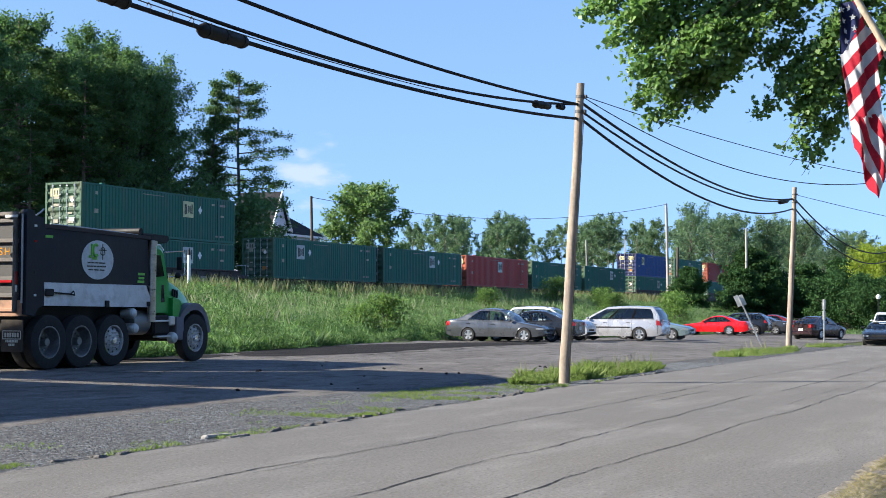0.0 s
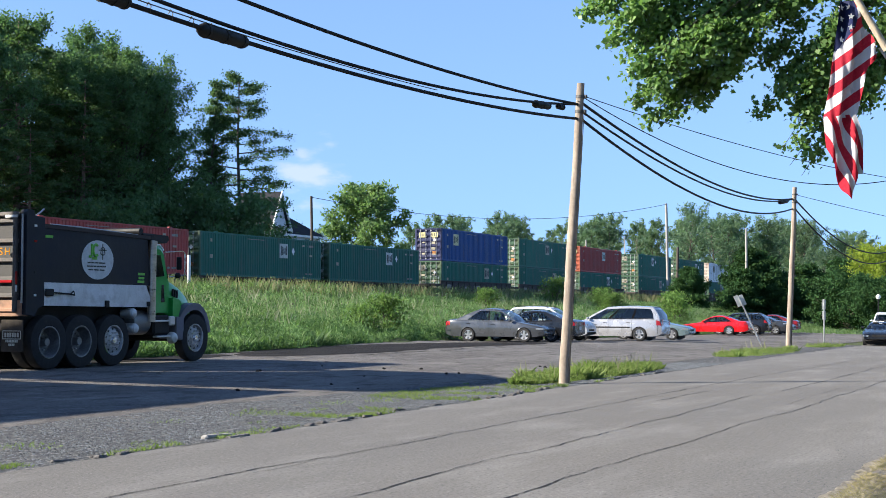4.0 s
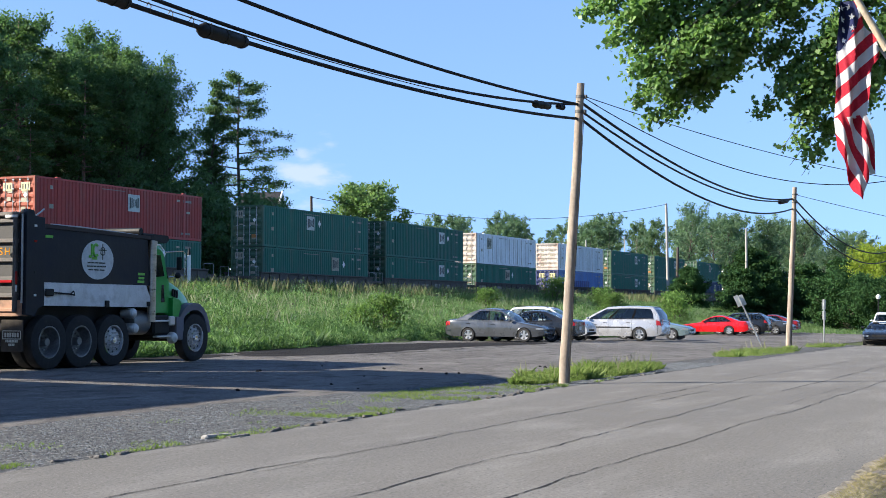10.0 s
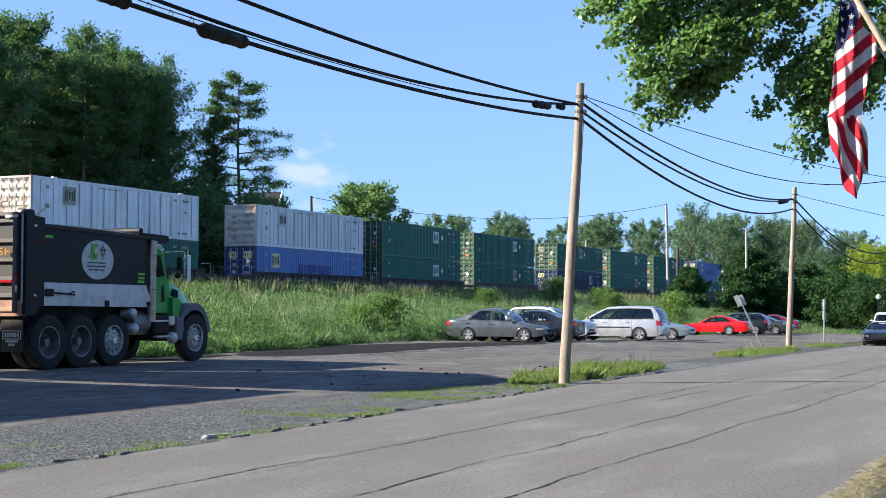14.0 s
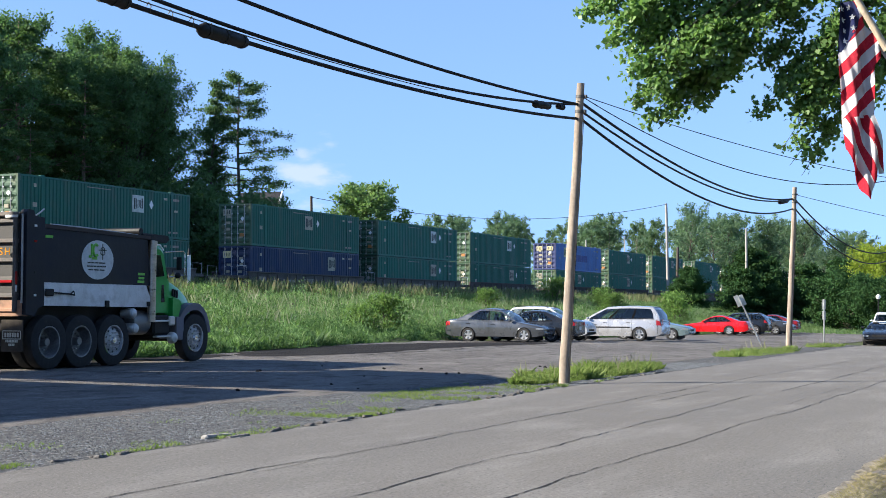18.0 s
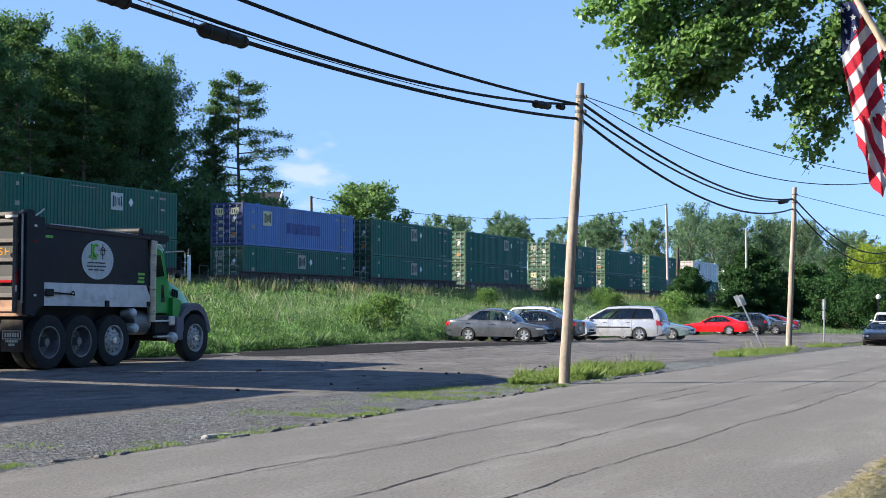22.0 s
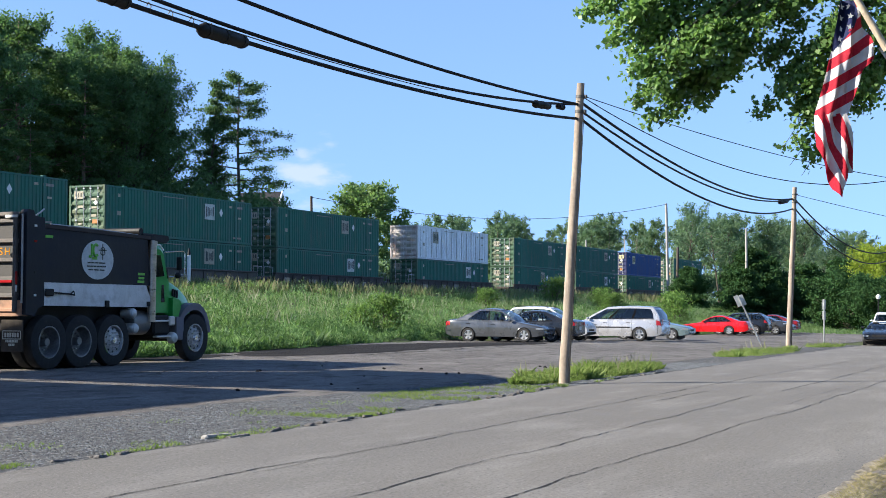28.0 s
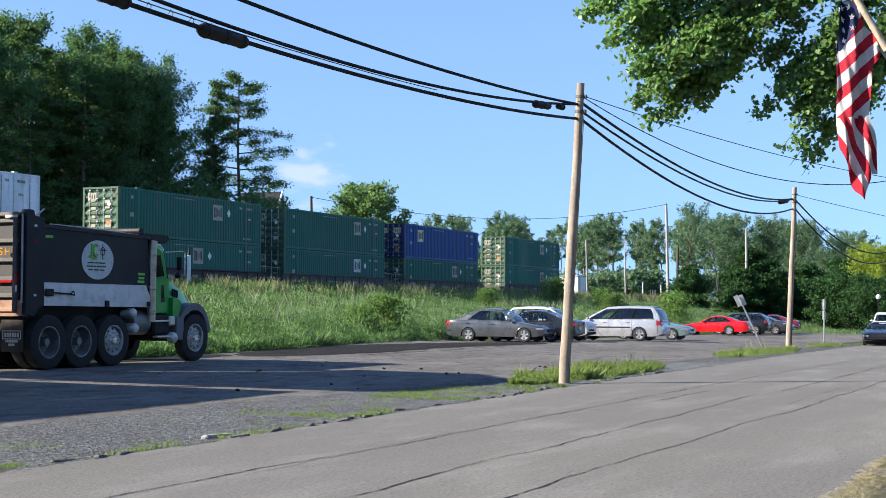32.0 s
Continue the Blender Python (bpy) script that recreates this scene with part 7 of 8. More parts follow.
        part("step", s, ALLOY, t)
    s = Shape()
    s.box((5.70, 0.10, 1.02), (0.26, 0.25, 0.25), 0.03)
    part("step_box", s, ALLOY, t)
    s = Shape()
    s.lathe([(0.15, 0.10), (0.15, 0), (0.12, -0.06), (0.05, -0.09), (0.01, -0.10)], (5.76, 0.0, 0.58), (0, 1, 0), 18)
    part("air_dryer", s, TANK, t, "bright round canister")
    # cab
    y0, y1 = 0.18, W - 0.18
    s = Shape()
    outline = [(4.95, 1.20), (4.95, 2.86), (5.05, 2.98), (5.45, 2.96), (5.62, 2.80), (5.80, 2.18), (5.85, 2.05), (5.85, 1.20)]
    s.loft([[(x, y, z) for x, z in [(4.98, 1.22), (4.98, 2.78), (5.08, 2.88), (5.42, 2.86), (5.56, 2.74), (5.74, 2.12), (5.80, 2.02), (5.80, 1.22)]] if y in (y0, y1) else [(x, y, z) for x, z in outline] for y in (y0, y0 + 0.06, y1 - 0.06, y1)])
    part("cab_shell", s, GREEN, t)
    for y, sg in ((y0, -1), (y1, 1)):
        yy = y + sg * 0.006
        s = Shape()
        s.prism([(5.06, 1.24), (5.06, 2.12), (5.66, 2.08), (5.70, 1.95), (5.70, 1.36), (5.60, 1.24)], min(yy, yy + sg * 0.02), max(yy, yy + sg * 0.02))
        dr = part("door", s, GREEN, t)
        s = Shape()
        s.face([(5.10, yy + sg * 0.012, 2.14), (5.10, yy + sg * 0.012, 2.72), (5.40, yy + sg * 0.012, 2.72), (5.58, yy + sg * 0.012, 2.18)])
        part("door_window", s, DARK_GLASS, dr, smooth=0)
        s = Shape()
        s.face([(5.42, yy + sg * 0.026, 1.50), (5.58, yy + sg * 0.026, 1.50), (5.55, yy + sg * 0.026, 1.95), (5.44, yy + sg * 0.026, 1.95)])
        part("low_window", s, DARK_GLASS, dr, smooth=0)
        s = Shape()
        s.tube([(5.02, yy + sg * 0.09, 1.55), (5.06, yy + sg * 0.10, 1.62), (5.06, yy + sg * 0.10, 2.50), (5.0, yy + sg * 0.05, 2.60)], 0.016, 6)
        part("grab_handle", s, CHROME, t)
        s = Shape()
        s.tube([(5.60, yy, 2.80), (6.02, yy + sg * 0.28, 2.84), (6.08, yy + sg * 0.30, 2.78), (6.08, yy + sg * 0.30, 2.22), (5.80, yy, 2.16)], 0.016, 6)
        mr = part("mirror_arm", s, CHROME, t)
        s = Shape()
        s.box((5.93, yy + sg * 0.22, 2.52), (0.05, 0.16, 0.34), 0.025)
        s.box((5.90, yy + sg * 0.20, 2.20), (0.12, 0.18, 0.15), 0.05)
        part("mirror_head", s, BLACK, mr)
    s = Shape()
    s.face([(5.86, y0 + 0.06, 2.12), (5.86, y1 - 0.06, 2.12), (5.645, y1 - 0.10, 2.78), (5.645, y0 + 0.10, 2.78)])
    part("windscreen", s, DARK_GLASS, t, smooth=0)
    s = Shape()
    s.tube([(5.2, y0 + 0.1, 2.95), (5.25, y0 + 0.15, 3.02), (5.6, y0 + 0.15, 2.98), (5.75, y0 + 0.15, 2.86)], 0.03, 6)
    part("roof_visor", s, WHITE, t)
    for y in (0.7, 1.25, 1.8):
        s = Shape()
        s.box((5.50, y, 3.0), (0.12, 0.08, 0.05), 0.015)
        part("roof_lamp", s, AMBER, t)
    # sloped bonnet and front fenders
    s = Shape()
    prof = [(5.80, 1.10, 2.20, 0.20), (6.0, 1.08, 2.19, 0.20), (6.2, 1.06, 2.15, 0.21), (6.45, 1.04, 2.08, 0.24), (6.7, 1.02, 1.97, 0.28), (6.95, 1.0, 1.84, 0.34), (7.12, 0.97, 1.70, 0.40), (7.22, 0.95, 1.46, 0.46), (7.24, 0.95, 1.2, 0.50)]
    rings = []
    for x, zb, zt, inn in prof:
        hw = W / 2 - inn
        ring = []
        for k in range(19):
            a = math.pi * k / 18
            ring.append((x, W / 2 - hw * math.copysign(abs(math.cos(a)) ** 0.55, math.cos(a)), zb + (zt - zb) * math.sin(a) ** 0.5))
        rings.append(ring)
    s.loft(rings)
    part("bonnet", s, GREEN, t, smooth=45)
    for sg, ya, yb_ in ((-1, 0.02, 0.55), (1, W - 0.55, W - 0.02)):
        s = Shape()
        rings = []
        for k in range(11):
            a = math.pi * (1.02 - 0.98 * k / 10)
            ro, ri = 0.80, 0.66
            cx, cz = 6.80, 0.60
            sx = 0.92 if math.cos(a) > 0 else 1.1
            rings.append([(cx + ro * sx * math.cos(a), ya, cz + ro * 1.12 * math.sin(a)), (cx + ro * sx * math.cos(a), yb_, cz + ro * 1.12 * math.sin(a)),
                          (cx + ri * sx * math.cos(a), yb_, cz + ri * 1.08 * math.sin(a)), (cx + ri * sx * math.cos(a), ya, cz + ri * 1.08 * math.sin(a))])
        s.loft(rings)
        part("fender", s, FENDER, t, "grey plastic wheel fender", smooth=45)
        s = Shape()
        s.prism([(5.83, 0.95), (5.83, 1.62), (6.05, 1.60), (6.22, 1.52), (6.20, 1.36), (6.08, 1.10), (6.05, 0.95)], ya + 0.05 if sg < 0 else yb_ - 0.20, ya + 0.20 if sg < 0 else yb_ - 0.05)
        part("bonnet_side", s, GREEN, t)
        s = Shape()
        s.box((6.10, (ya + 0.02) if sg < 0 else yb_ - 0.02, 0.82), (0.36, 0.05, 0.62), 0.03)
        part("fender_skirt", s, FENDER, t)
        for k in range(3):
            s = Shape()
            s.box((6.02 + 0.09 * k, 0.205 if sg < 0 else W - 0.205, 1.76 - 0.02 * k), (0.05, 0.05, 0.20), 0.004)
            part("vent_slot", s, SEAM, t)
        s = Shape()
        s.box((7.20, ya + 0.22 if sg < 0 else yb_ - 0.22, 1.38), (0.10, 0.26, 0.18), 0.04)
        part("headlamp", s, HEADLAMP, t)
    s = Shape()
    s.box((7.30, W / 2, 0.72), (0.22, W - 0.1, 0.36), 0.05)
    part("bumper", s, CHROME, t)
    s = Shape()
    s.box((7.24, W / 2, 1.28), (0.08, 1.2, 0.55), 0.04)
    part("grille", s, CHROME, t)


dump_truck()


# ---- house, trackside things, signs ----
SIDING = surface("white_clapboard", (0.62, 0.64, 0.68), 0.6, var=0.08, scale=1.5, dirt=(0.4, 0.4, 0.42), dirt_amt=0.2)
SHINGLE = surface("dark_shingle", (0.030, 0.031, 0.036), 0.95, spec=0.1, var=0.25, scale=2, fine=12)
CONCRETE = surface("pale_concrete", (0.46, 0.44, 0.42), 0.85, var=0.15, scale=1.2, dirt=(0.25, 0.23, 0.21), dirt_amt=0.4)


def house():
    h = base("white_house", pose(122.0, 74.5, 2.0), "white clapboard house with dark hip roof behind the railway", "house")
    s = Shape()
    s.box((6.0, 4.0, 3.6), (13.5, 8.0, 7.2))
    part("wall", s, SIDING, h)
    s = Shape()
    for k in range(30):
        s.box((6.0, -0.02, 0.3 + 0.235 * k), (13.5, 0.03, 0.02))
        s.box((-0.77, 4.0, 0.3 + 0.235 * k), (0.03, 8.0, 0.02))
    part("clapboard_edge", s, SIDING, h)
    s = Shape()
    e = 0.5
    a, b, c, d = (-0.75 - e, -e, 7.2), (12.75 + e, -e, 7.2), (12.75 + e, 8 + e, 7.2), (-0.75 - e, 8 + e, 7.2)
    r0, r1 = (3.2, 4.0, 10.4), (9.0, 4.0, 10.4)
    s.face([a, b, r1, r0]).face([b, c, r1]).face([c, d, r0, r1]).face([d, a, r0]).face([a, d, c, b])
    part("roof", s, SHINGLE, h, "dark shingled hip roof", smooth=0)
    s = Shape()
    s.box((6.0, -e, 7.15), (14.4, 0.14, 0.22))
    s.box((-0.75 - e, 4.0, 7.15), (0.14, 8.9, 0.22))
    part("eave_board", s, WHITE, h)
    # front gable wing
    s = Shape()
    s.loft([[(0.4, y, 0), (3.6, y, 0), (3.6, y, 7.9), (2.0, y, 11.1), (0.4, y, 7.9)] for y in (-1.2, 2.0)])
    part("gable_wing", s, SIDING, h)
    s = Shape()
    for sg in (-1, 1):
        p = [(2.0, 11.35), (2.0 + sg * 2.0, 7.45), (2.0 + sg * 2.0, 7.25), (2.0, 11.1)]
        s.loft([[(x, y, z) for x, z in p] for y in (-1.5, 3.5)])
    part("gable_roof", s, SHINGLE, h, smooth=0)
    s = Shape()
    for sg in (-1, 1):
        p = [(2.0, 11.42), (2.0 + sg * 2.05, 7.42), (2.0 + sg * 1.95, 7.2), (2.0, 11.1)]
        s.loft([[(x, y, z) for x, z in p] for y in (-1.62, -1.5)])
    part("barge_board", s, WHITE, h, "white gable trim")
    s = Shape()
    s.box((2.0, -1.52, 7.55), (4.2, 0.2, 0.25))
    part("gable_cornice", s, WHITE, h)
    for x, y, z in ((1.4, -1.22, 5.0), (2.7, -1.22, 5.0), (5.5, -0.03, 5.0), (8.0, -0.03, 5.0), (10.8, -0.03, 5.0), (1.4, -1.22, 1.9), (2.7, -1.22, 1.9), (5.5, -0.03, 1.9), (8.0, -0.03, 1.9)):
        s = Shape()
        s.box((x, y - 0.03, z), (0.95, 0.08, 1.75), 0.01)
        w = part("window", s, WHITE, h)
        s = Shape()
        s.box((x, y - 0.08, z + 0.40), (0.72, 0.02, 0.72))
        part("pane", s, GLASS, w)
        s = Shape()
        s.box((x, y - 0.08, z - 0.40), (0.72, 0.02, 0.72))
        part("pane", s, GLASS, w)
    s = Shape()
    s.box((9.8, 5.4, 10.6), (0.7, 0.7, 1.6))
    part("chimney", s, surface("chimney_brick", (0.28, 0.12, 0.09), 0.9, var=0.25, scale=4), h)
    s = Shape()
    s.cyl((4.6, 3.0, 10.0), (4.6, 3.0, 13.0), 0.03, n=6)
    part("antenna", s, GALV, h)


house()


def lot_building():
    """A plain low block up the lot and a raised roof on posts beside it, both out of view and added to cast shade on
    the lot.
    """
    b = base("lot_building", pose(17.6, 19.1, 0.2), "unseen plain pale block added to shade the lot", "building")
    s = Shape()
    s.box((-6.5, 7.0, 1.9), (13.0, 14.0, 3.8))
    part("wall", s, CONCRETE, b)
    # both roofs are pale so that they throw light back into the shade
    s = Shape()
    s.box((-6.5, 7.0, 3.9), (13.2, 14.2, 0.2), 0.03)
    part("roof", s, CONCRETE, b)
    c = base("loading_canopy", pose(0, 0, 0.2), "unseen raised flat roof on steel posts added to shade the lot", "canopy")
    # rim drawn so that its cast shadow gives the wanted outline on the lot
    rim = [(16.1, 20.5), (20.6, 20.2), (23.2, 22.2), (23.4, 25.3), (22.3, 25.4), (19.9, 28.9), (19.6, 31.0), (16.3, 31.0)]
    s = Shape()
    s.loft([[(x, y, z) for x, y in rim] for z in (5.95, 6.2)])
    part("roof", s, CONCRETE, c)
    for x, y in ((18.2, 21.2), (22.6, 22.9), (18.2, 25.0), (22.8, 25.0)):
        s = Shape()
        s.cyl((x, y, -0.1), (x, y, 6.0), 0.09, n=10)
        part("post", s, GALV, c)


lot_building()


def trackside():
    c = base("equipment_hut", pose(170.5, 58.0, 2.3), "white metal equipment hut beside the railway", "hut")
    s = Shape()
    s.box((0, 0, 1.75), (3.0, 2.5, 3.3), 0.03)
    part("wall", s, WHITE, c)
    s = Shape()
    s.box((0, 0, 3.45), (3.2, 2.7, 0.12), 0.02)
    part("roof", s, GALV, c)
    s = Shape()
    s.box((-1.52, 0.2, 1.6), (0.04, 0.9, 2.1), 0.01)
    part("door", s, SIDING, c)
    s = Shape()
    s.cyl((-0.9, -1.3, 0), (-0.9, -1.3, 4.1), 0.06, n=8)
    part("conduit", s, GALV, c)
    p = base("loading_platform", pose(201.5, 58.5, 2.25), "pale low concrete platform with a few posts behind the railway", "platform")
    s = Shape()
    s.box((0, 0, 0.62), (27, 2.4, 1.3), 0.04)
    part("slab", s, CONCRETE, p)
    s = Shape()
    s.box((0, -1.2, 1.33), (27.4, 0.25, 0.16), 0.03)
    part("edge", s, CONCRETE, p)
    for k in range(3):
        s = Shape()
        s.cyl((10 + 1.3 * k, 0.9, 1.2), (10 + 1.3 * k, 0.9, 2.3), 0.05, n=6)
        part("rail_post", s, GALV, p)
    for x, z in ((0.5, 3.3), (10.5, 3.0)):
        s = Shape()
        s.cyl((x, -0.6, 1.2), (x, -0.6, z), 0.10, n=8)
        part("bollard", s, GALV, p)
    m = base("marker_post", pose(66.4, 45.0, 2.3), "white railway marker post in the bank grass", "post")
    s = Shape()
    s.lathe([(0.10, -0.2), (0.10, 2.2), (0.085, 2.3)], (0, 0, 0), (0, 0, 1), 12)
    part("shaft", s, WHITE, m)
    s = Shape()
    s.lathe([(0.10, 2.2), (0.08, 2.35), (0.01, 2.62)], (0, 0, 0), (0, 0, 1), 12)
    part("tip", s, BLACK, m)


trackside()


def road_sign(name, label, foot, lean, height, plates):
    """A steel post with plates that show their grey backs."""
    o = base(name, pose(*foot), label, "road sign")
    right = Vector((math.sin(YAW), -math.cos(YAW), 0))
    top = right * lean + Vector((0, 0, height))
    s = Shape()
    s.tube([-top * 0.1, top * 0.35, top * 0.7, top], 0.035, 6)
    part("post", s, GALV, o)
    ax = top.normalized()
    side = right - ax * right.dot(ax)
    side.normalize()
    nrm = side.cross(ax)
    for f, w, h, d in plates:
        q = top * f + nrm * -0.05 + side * d
        s = Shape()
        s.m = Matrix.Translation(q) @ Matrix((side, ax, nrm)).transposed().to_4x4()
        s.box((0, 0, 0), (w, h, 0.012), 0.004)
        s.m = Matrix()
        part("sign_plate", s, SIGNBACK, o)


SIGNBACK = surface("bare_aluminium_plate", (0.50, 0.52, 0.50), 0.45, 0.5, var=0.1)
road_sign("leaning_sign", "leaning roadside sign showing its grey backs in the grass", (61.5, 12.34, -0.12), -1.02, 2.2, ((0.93, 0.19, 0.50, -0.10), (0.91, 0.17, 0.48, 0.11)))
road_sign("roadside_sign", "upright roadside sign with two small stacked plates", (74.4, 11.8, -0.28), 0.03, 2.35, ((0.88, 0.20, 0.50, 0.0), (0.64, 0.19, 0.42, 0.0)))


def globe_lamp():
    o = base("globe_lamp", pose(125, 15.3, float(land(125, 15.3))), "black lamp post with a white glass globe", "street lamp")
    s = Shape()
    s.lathe([(0.14, 0), (0.12, 0.25), (0.05, 0.35), (0.045, 2.85), (0.10, 2.92), (0.06, 2.98)], (0, 0, 0), (0, 0, 1), 12)
    part("post", s, BLACK, o)
    s = Shape()
    s.lathe([(0.02, -0.21), (0.12, -0.18), (0.20, -0.06), (0.20, 0.06), (0.12, 0.18), (0.02, 0.22)], (0, 0, 3.17), (0, 0, 1), 16)
    part("globe", s, WHITE, o, "white glass globe")


globe_lamp()


# ---- flag by the porch ----
def cloth_mat(name, slope, period, offset):
    """Printed red and white stripes that run at a slope over the hanging cloth."""
    m, n, l, b = principled(name, 0.75, 0, 0.2)
    tc = n.new("ShaderNodeTexCoord")
    dot = n.new("ShaderNodeVectorMath")
    dot.operation = "DOT_PRODUCT"
    dot.inputs[1].default_value = (slope, 0.0, 1.0)
    l.new(tc.outputs["Object"], dot.inputs[0])
    add = n.new("ShaderNodeMath")
    add.operation = "ADD"
    add.inputs[1].default_value = offset + 20 * period
    l.new(dot.outputs["Value"], add.inputs[0])
    mod = n.new("ShaderNodeMath")
    mod.operation = "MODULO"
    mod.inputs[1].default_value = period
    l.new(add.outputs[0], mod.inputs[0])
    gt = n.new("ShaderNodeMath")
    gt.operation = "GREATER_THAN"
    gt.inputs[1].default_value = period / 2
    l.new(mod.outputs[0], gt.inputs[0])
    red = mixed(n, l, noise_at(n, l, 60, 2), (0.34, 0.012, 0.028), (0.40, 0.02, 0.04))
    c = mixed(n, l, gt.outputs[0], red, (0.50, 0.49, 0.51))
    l.new(c, b.inputs["Base Color"])
    tr = n.new("ShaderNodeBsdfTranslucent")
    l.new(c, tr.inputs[0])
    ms = n.new("ShaderNodeMixShader")
    ms.inputs[0].default_value = 0.3
    l.new(b.outputs[0], ms.inputs[1])
    l.new(tr.outputs[0], ms.inputs[2])
    l.new(ms.outputs[0], n["Material Output"].inputs[0])
    return m


STRIPE_UP = cloth_mat("stripes_falling_left", -0.92, 0.170, 0.072)
STRIPE_LOW = cloth_mat("stripes_falling_right", 2.5, 0.25, 0.21)
NAVY_CLOTH = surface("navy_cloth", (0.012, 0.017, 0.060), 0.8, var=0.15, scale=10, spec=0.2)
U = 1 / 265.0                     # metres to one step of the drawing grid of the cloth
FLAG_ROWS = [0, 85, 150, 205, 255, 300, 346]
LEFT = ([-8, 0, 40, 85, 150, 205, 255, 300, 330, 346], [1479, 1478, 1477, 1475, 1471, 1469, 1472, 1487, 1499, 1510])
RIGHT = ([-8, 0, 15, 45, 85, 92, 110, 150, 190, 205, 250, 290, 318, 346], [1505, 1509, 1516, 1532, 1551, 1547, 1533, 1527, 1524, 1522, 1531, 1532, 1521, 1512])


def flag():
    root = base("flag", pose(9.81, 1.16, 3.235, 0, 0, math.degrees(YAW) - 90), "striped flag with white stars hanging from a slanted pole", "flag")

    def at(x, y):
        fold = 0.035 * math.sin((x - 1480) * 0.16 + y * 0.018) + 0.018 * math.sin((x - 1500) * 0.33 - y * 0.03)
        return ((x - 1553) * U, fold, (80 - y) * U)
    s = Shape()
    s.tube([((x - 1553) * U, -0.05, (80 - y) * U) for x, y in ((1494, -30), (1512, 2), (1534, 40), (1558, 82))], [0.022, 0.023, 0.024, 0.024], 12)
    part("staff", s, surface("pale_wooden_staff", (0.52, 0.42, 0.31), 0.6, var=0.2, scale=6, stretch=(4, 4, 0.5)), root, "pale wooden flag staff")
    s = Shape()
    s.tube([at(1551, 74), at(1560, 88), at(1600, 150)], 0.012, 8)
    part("bracket_rod", s, GALV, root)
    panels = []
    for k, (ya, yb) in enumerate(zip(FLAG_ROWS, FLAG_ROWS[1:])):
        mat = STRIPE_UP if yb <= 205 else STRIPE_LOW
        s = Shape()
        lap = 5 if k else 8
        rows = np.linspace(ya - lap, yb + (3 if yb < 346 else 0), 14)
        piv = at(1510, ya)
        rings = []
        for y in rows:
            l_, r_ = float(np.interp(y, *LEFT)), float(np.interp(y, *RIGHT))
            rings.append([(q[0], q[1] - 0.004 * k, q[2]) for q in (at(l_ + (r_ - l_) * f, y) for f in np.linspace(0, 1, 22))])
        s.loft(rings, closed=False, caps=False)
        p = part("cloth", s, mat, root, smooth=80)
        panels.append((p, Vector((piv[0], 0, piv[2]))))
    # starred corner, laid just before the first panel
    top = panels[0][0]
    s = Shape()
    rings = []
    for y in np.linspace(-8, 84, 12):
        l_ = float(np.interp(y, *LEFT)) - 1
        r_ = min(float(np.interp(y, *RIGHT)) - 2, float(np.interp(y, [-8, 20, 40, 84], [1504, 1511, 1508, 1478])))
        rings.append([(q[0], q[1] - 0.004, q[2]) for q in (at(l_ + (r_ - l_) * f, y) for f in np.linspace(0, 1, 12))])
    s.loft(rings, closed=False, caps=False)
    part("canton", s, NAVY_CLOTH, top, "navy blue corner with white stars", smooth=80)
    for x, y in ((1484, 4), (1495, 4), (1485, 24), (1498, 22), (1487, 43), (1498, 42), (1486, 62)):
        s = Shape()
        q = at(x, y)
        pts = []
        for j in range(10):
            r = 0.024 if j % 2 == 0 else 0.010
            an = math.pi / 2 + j * math.pi / 5
            pts.append((q[0] + r * math.cos(an), q[1] - 0.010, q[2] + r * math.sin(an)))
        s.face(pts)
        part("star", s, WHITE, top, smooth=0)
    # folds that lie over one another in the hanging part
    s = Shape()
    rings = []
    for y in np.linspace(196, 300, 12):
        l_ = np.interp(y, [196, 230, 300], [1506, 1514, 1528])
        r_ = np.interp(y, [196, 240, 300], [1521, 1536, 1538])
        rings.append([(q[0], q[1] - 0.03, q[2]) for q in (at(l_ + (r_ - l_) * f, y) for f in np.linspace(0, 1, 6))])
    s.loft(rings, closed=False, caps=False)
    part("fold", s, STRIPE_LOW, panels[3][0], smooth=80)
    return panels


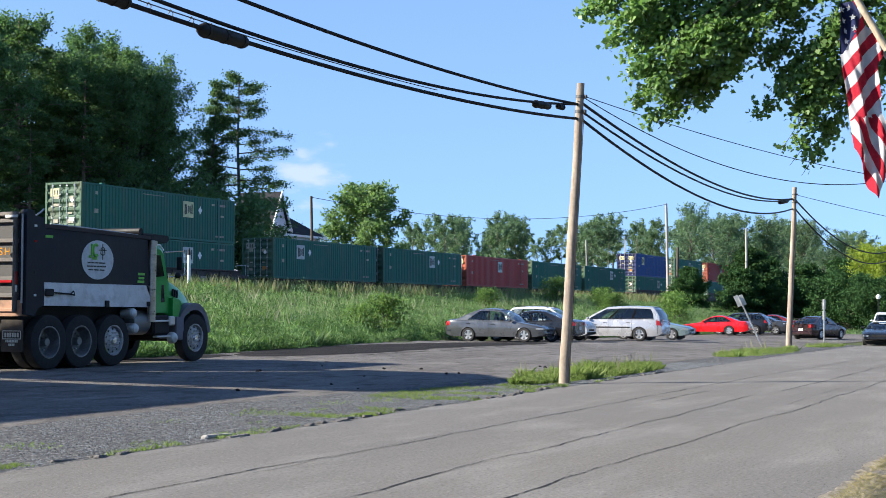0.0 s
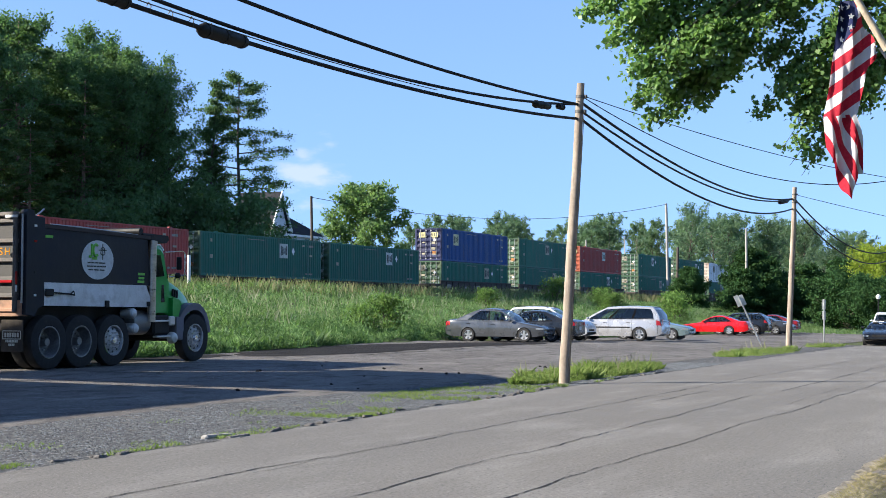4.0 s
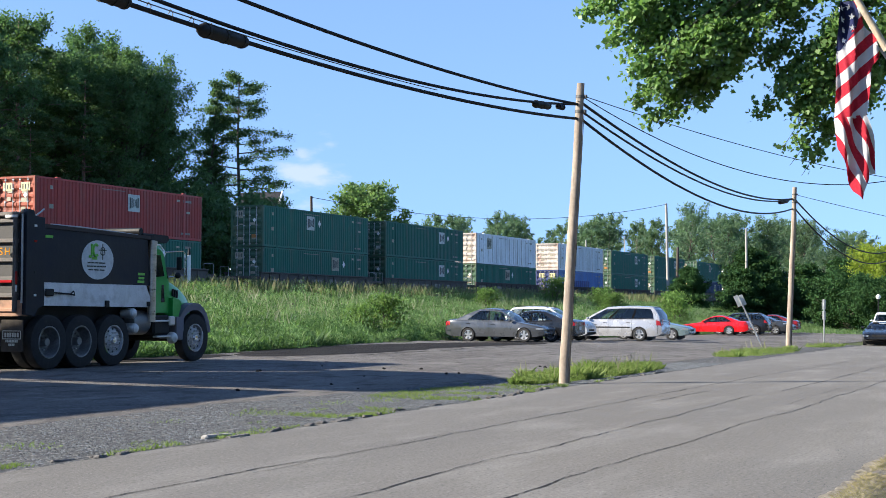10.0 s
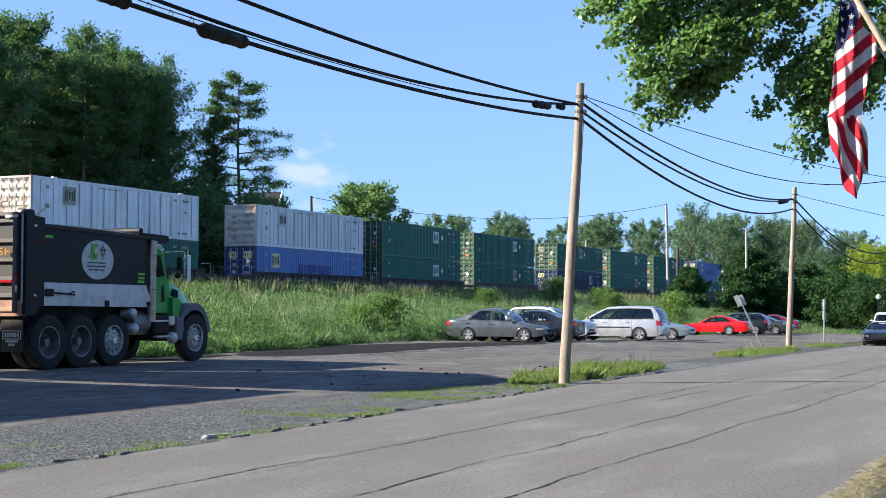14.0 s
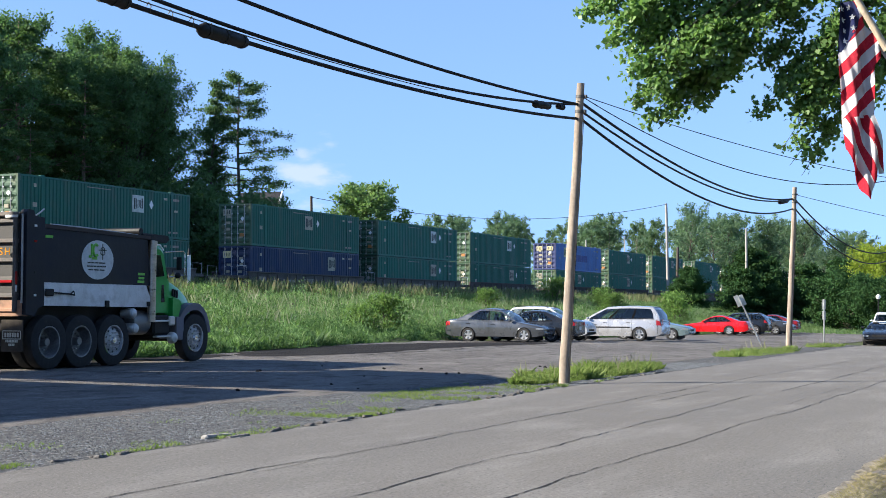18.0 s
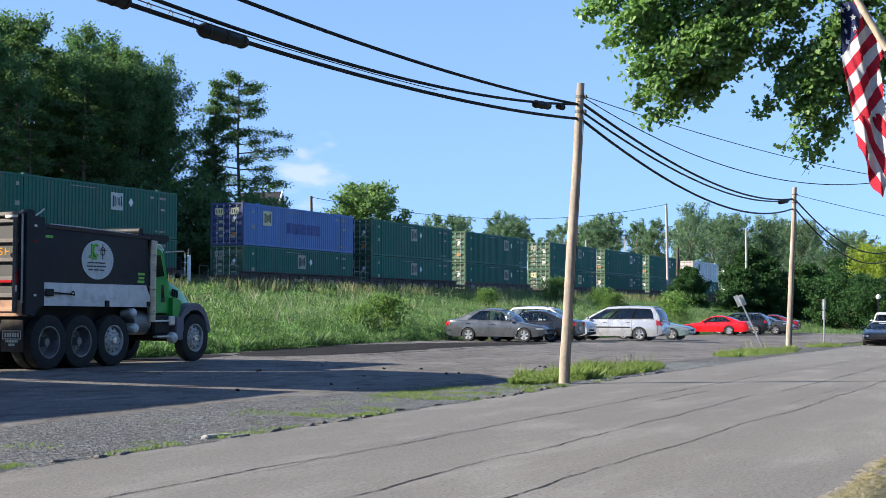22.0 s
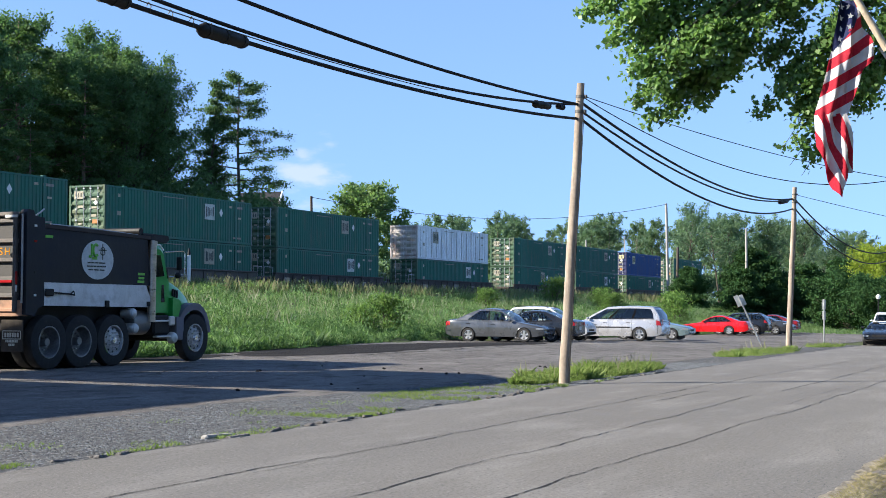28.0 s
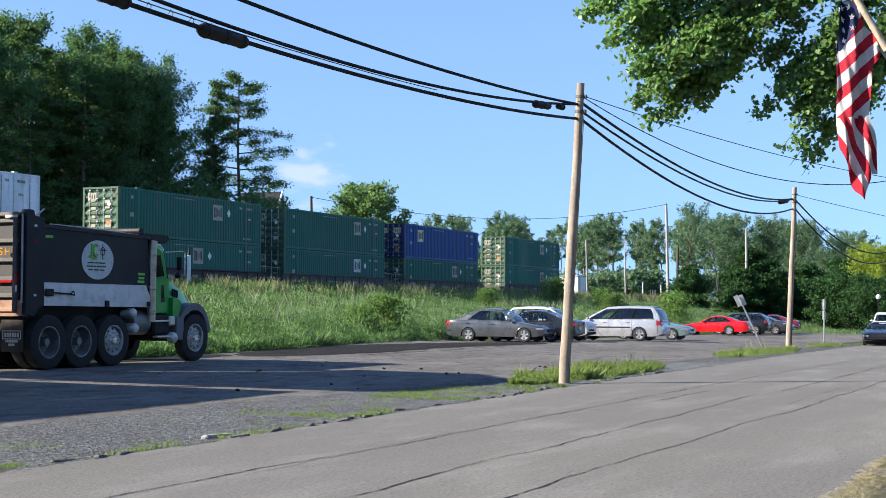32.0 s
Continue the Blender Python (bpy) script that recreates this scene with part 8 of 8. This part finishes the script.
FLAG = flag()
TIP = [(0, 36), (0.5, 8), (1, -2), (1.5, -14), (2, 4), (2.5, -6), (3, -34), (3.5, -36), (4.5, -10), (5.5, -20), (6, 0), (6.5, 6), (7, -4), (7.5, 28), (8, 34), (8.5, 13), (9, 0), (9.5, -7), (10, 1), (10.5, -11), (11, -31), (11.5, -23),
       (12, -5), (12.5, -5), (13, 3), (13.5, 6), (14, -13), (14.5, -31), (15.5, -10), (16.5, 4), (17, 10), (17.5, 10), (18, 18), (18.5, 32), (19, 38), (19.5, 26), (20, -4), (20.5, 26), (21, 50), (21.5, 52), (22, 45), (22.5, 48), (23, 35), (23.5, 34),
       (24, 44), (24.5, 50), (25, 44), (25.5, 30), (26.5, -8), (27.5, -52), (28, -44), (28.5, -34), (29, -34), (29.5, -60), (30, -58), (30.5, -34), (31, -16), (31.5, 2), (32, 5)]


SWING = (0.70, 1.45, 1.55, 0.30, -0.10, -0.15)      # share of the swing for each length, from the pole down


def motions():
    for ob, s0, z in TRAIN:
        walk(ob, [(t, pose(s0 - train_at(t), TRACK_Y, z)) for t in (0, 4, 8, 12, 16, 20, 24, 28, 32)])
    # the sedan that leaves down the road
    rows = []
    for t, x, y, rz in ((0, 93.0, 15.1, -18), (1, 95.6, 14.25, -16), (2, 99.0, 13.5, -11), (3, 103.4, 12.9, -7), (3.5, 106.5, 12.5, -6), (5.5, 122, 10.6, -4), (9, 165, 8.5, -2), (16, 290, 7.0, 0), (24, 420, 7.0, 0), (32, 420.5, 7.0, 0)):
        rows.append((t, pose(x, y, float(land(x, y)) + 0.024, 0, 0, rz)))
    walk(LEAVING, rows)
    # the cloth swings as a chain of stiff lengths, each hung on the one above
    joints = [p for _, p in FLAG]
    for k, (cloth, pivot) in enumerate(FLAG):
        rows = []
        for t, tip in TIP:
            m = Matrix()
            for j in range(k + 1):
                a = tip / 300.0 * SWING[j]
                prev = 0.0 if j == 0 else tip / 300.0 * SWING[j - 1]
                piv = Matrix.Translation(joints[j])
                m = m @ piv @ Matrix.Rotation(-(a - prev), 4, "Y") @ piv.inverted()
            rows.append((t, m))
        walk(cloth, rows)


motions()
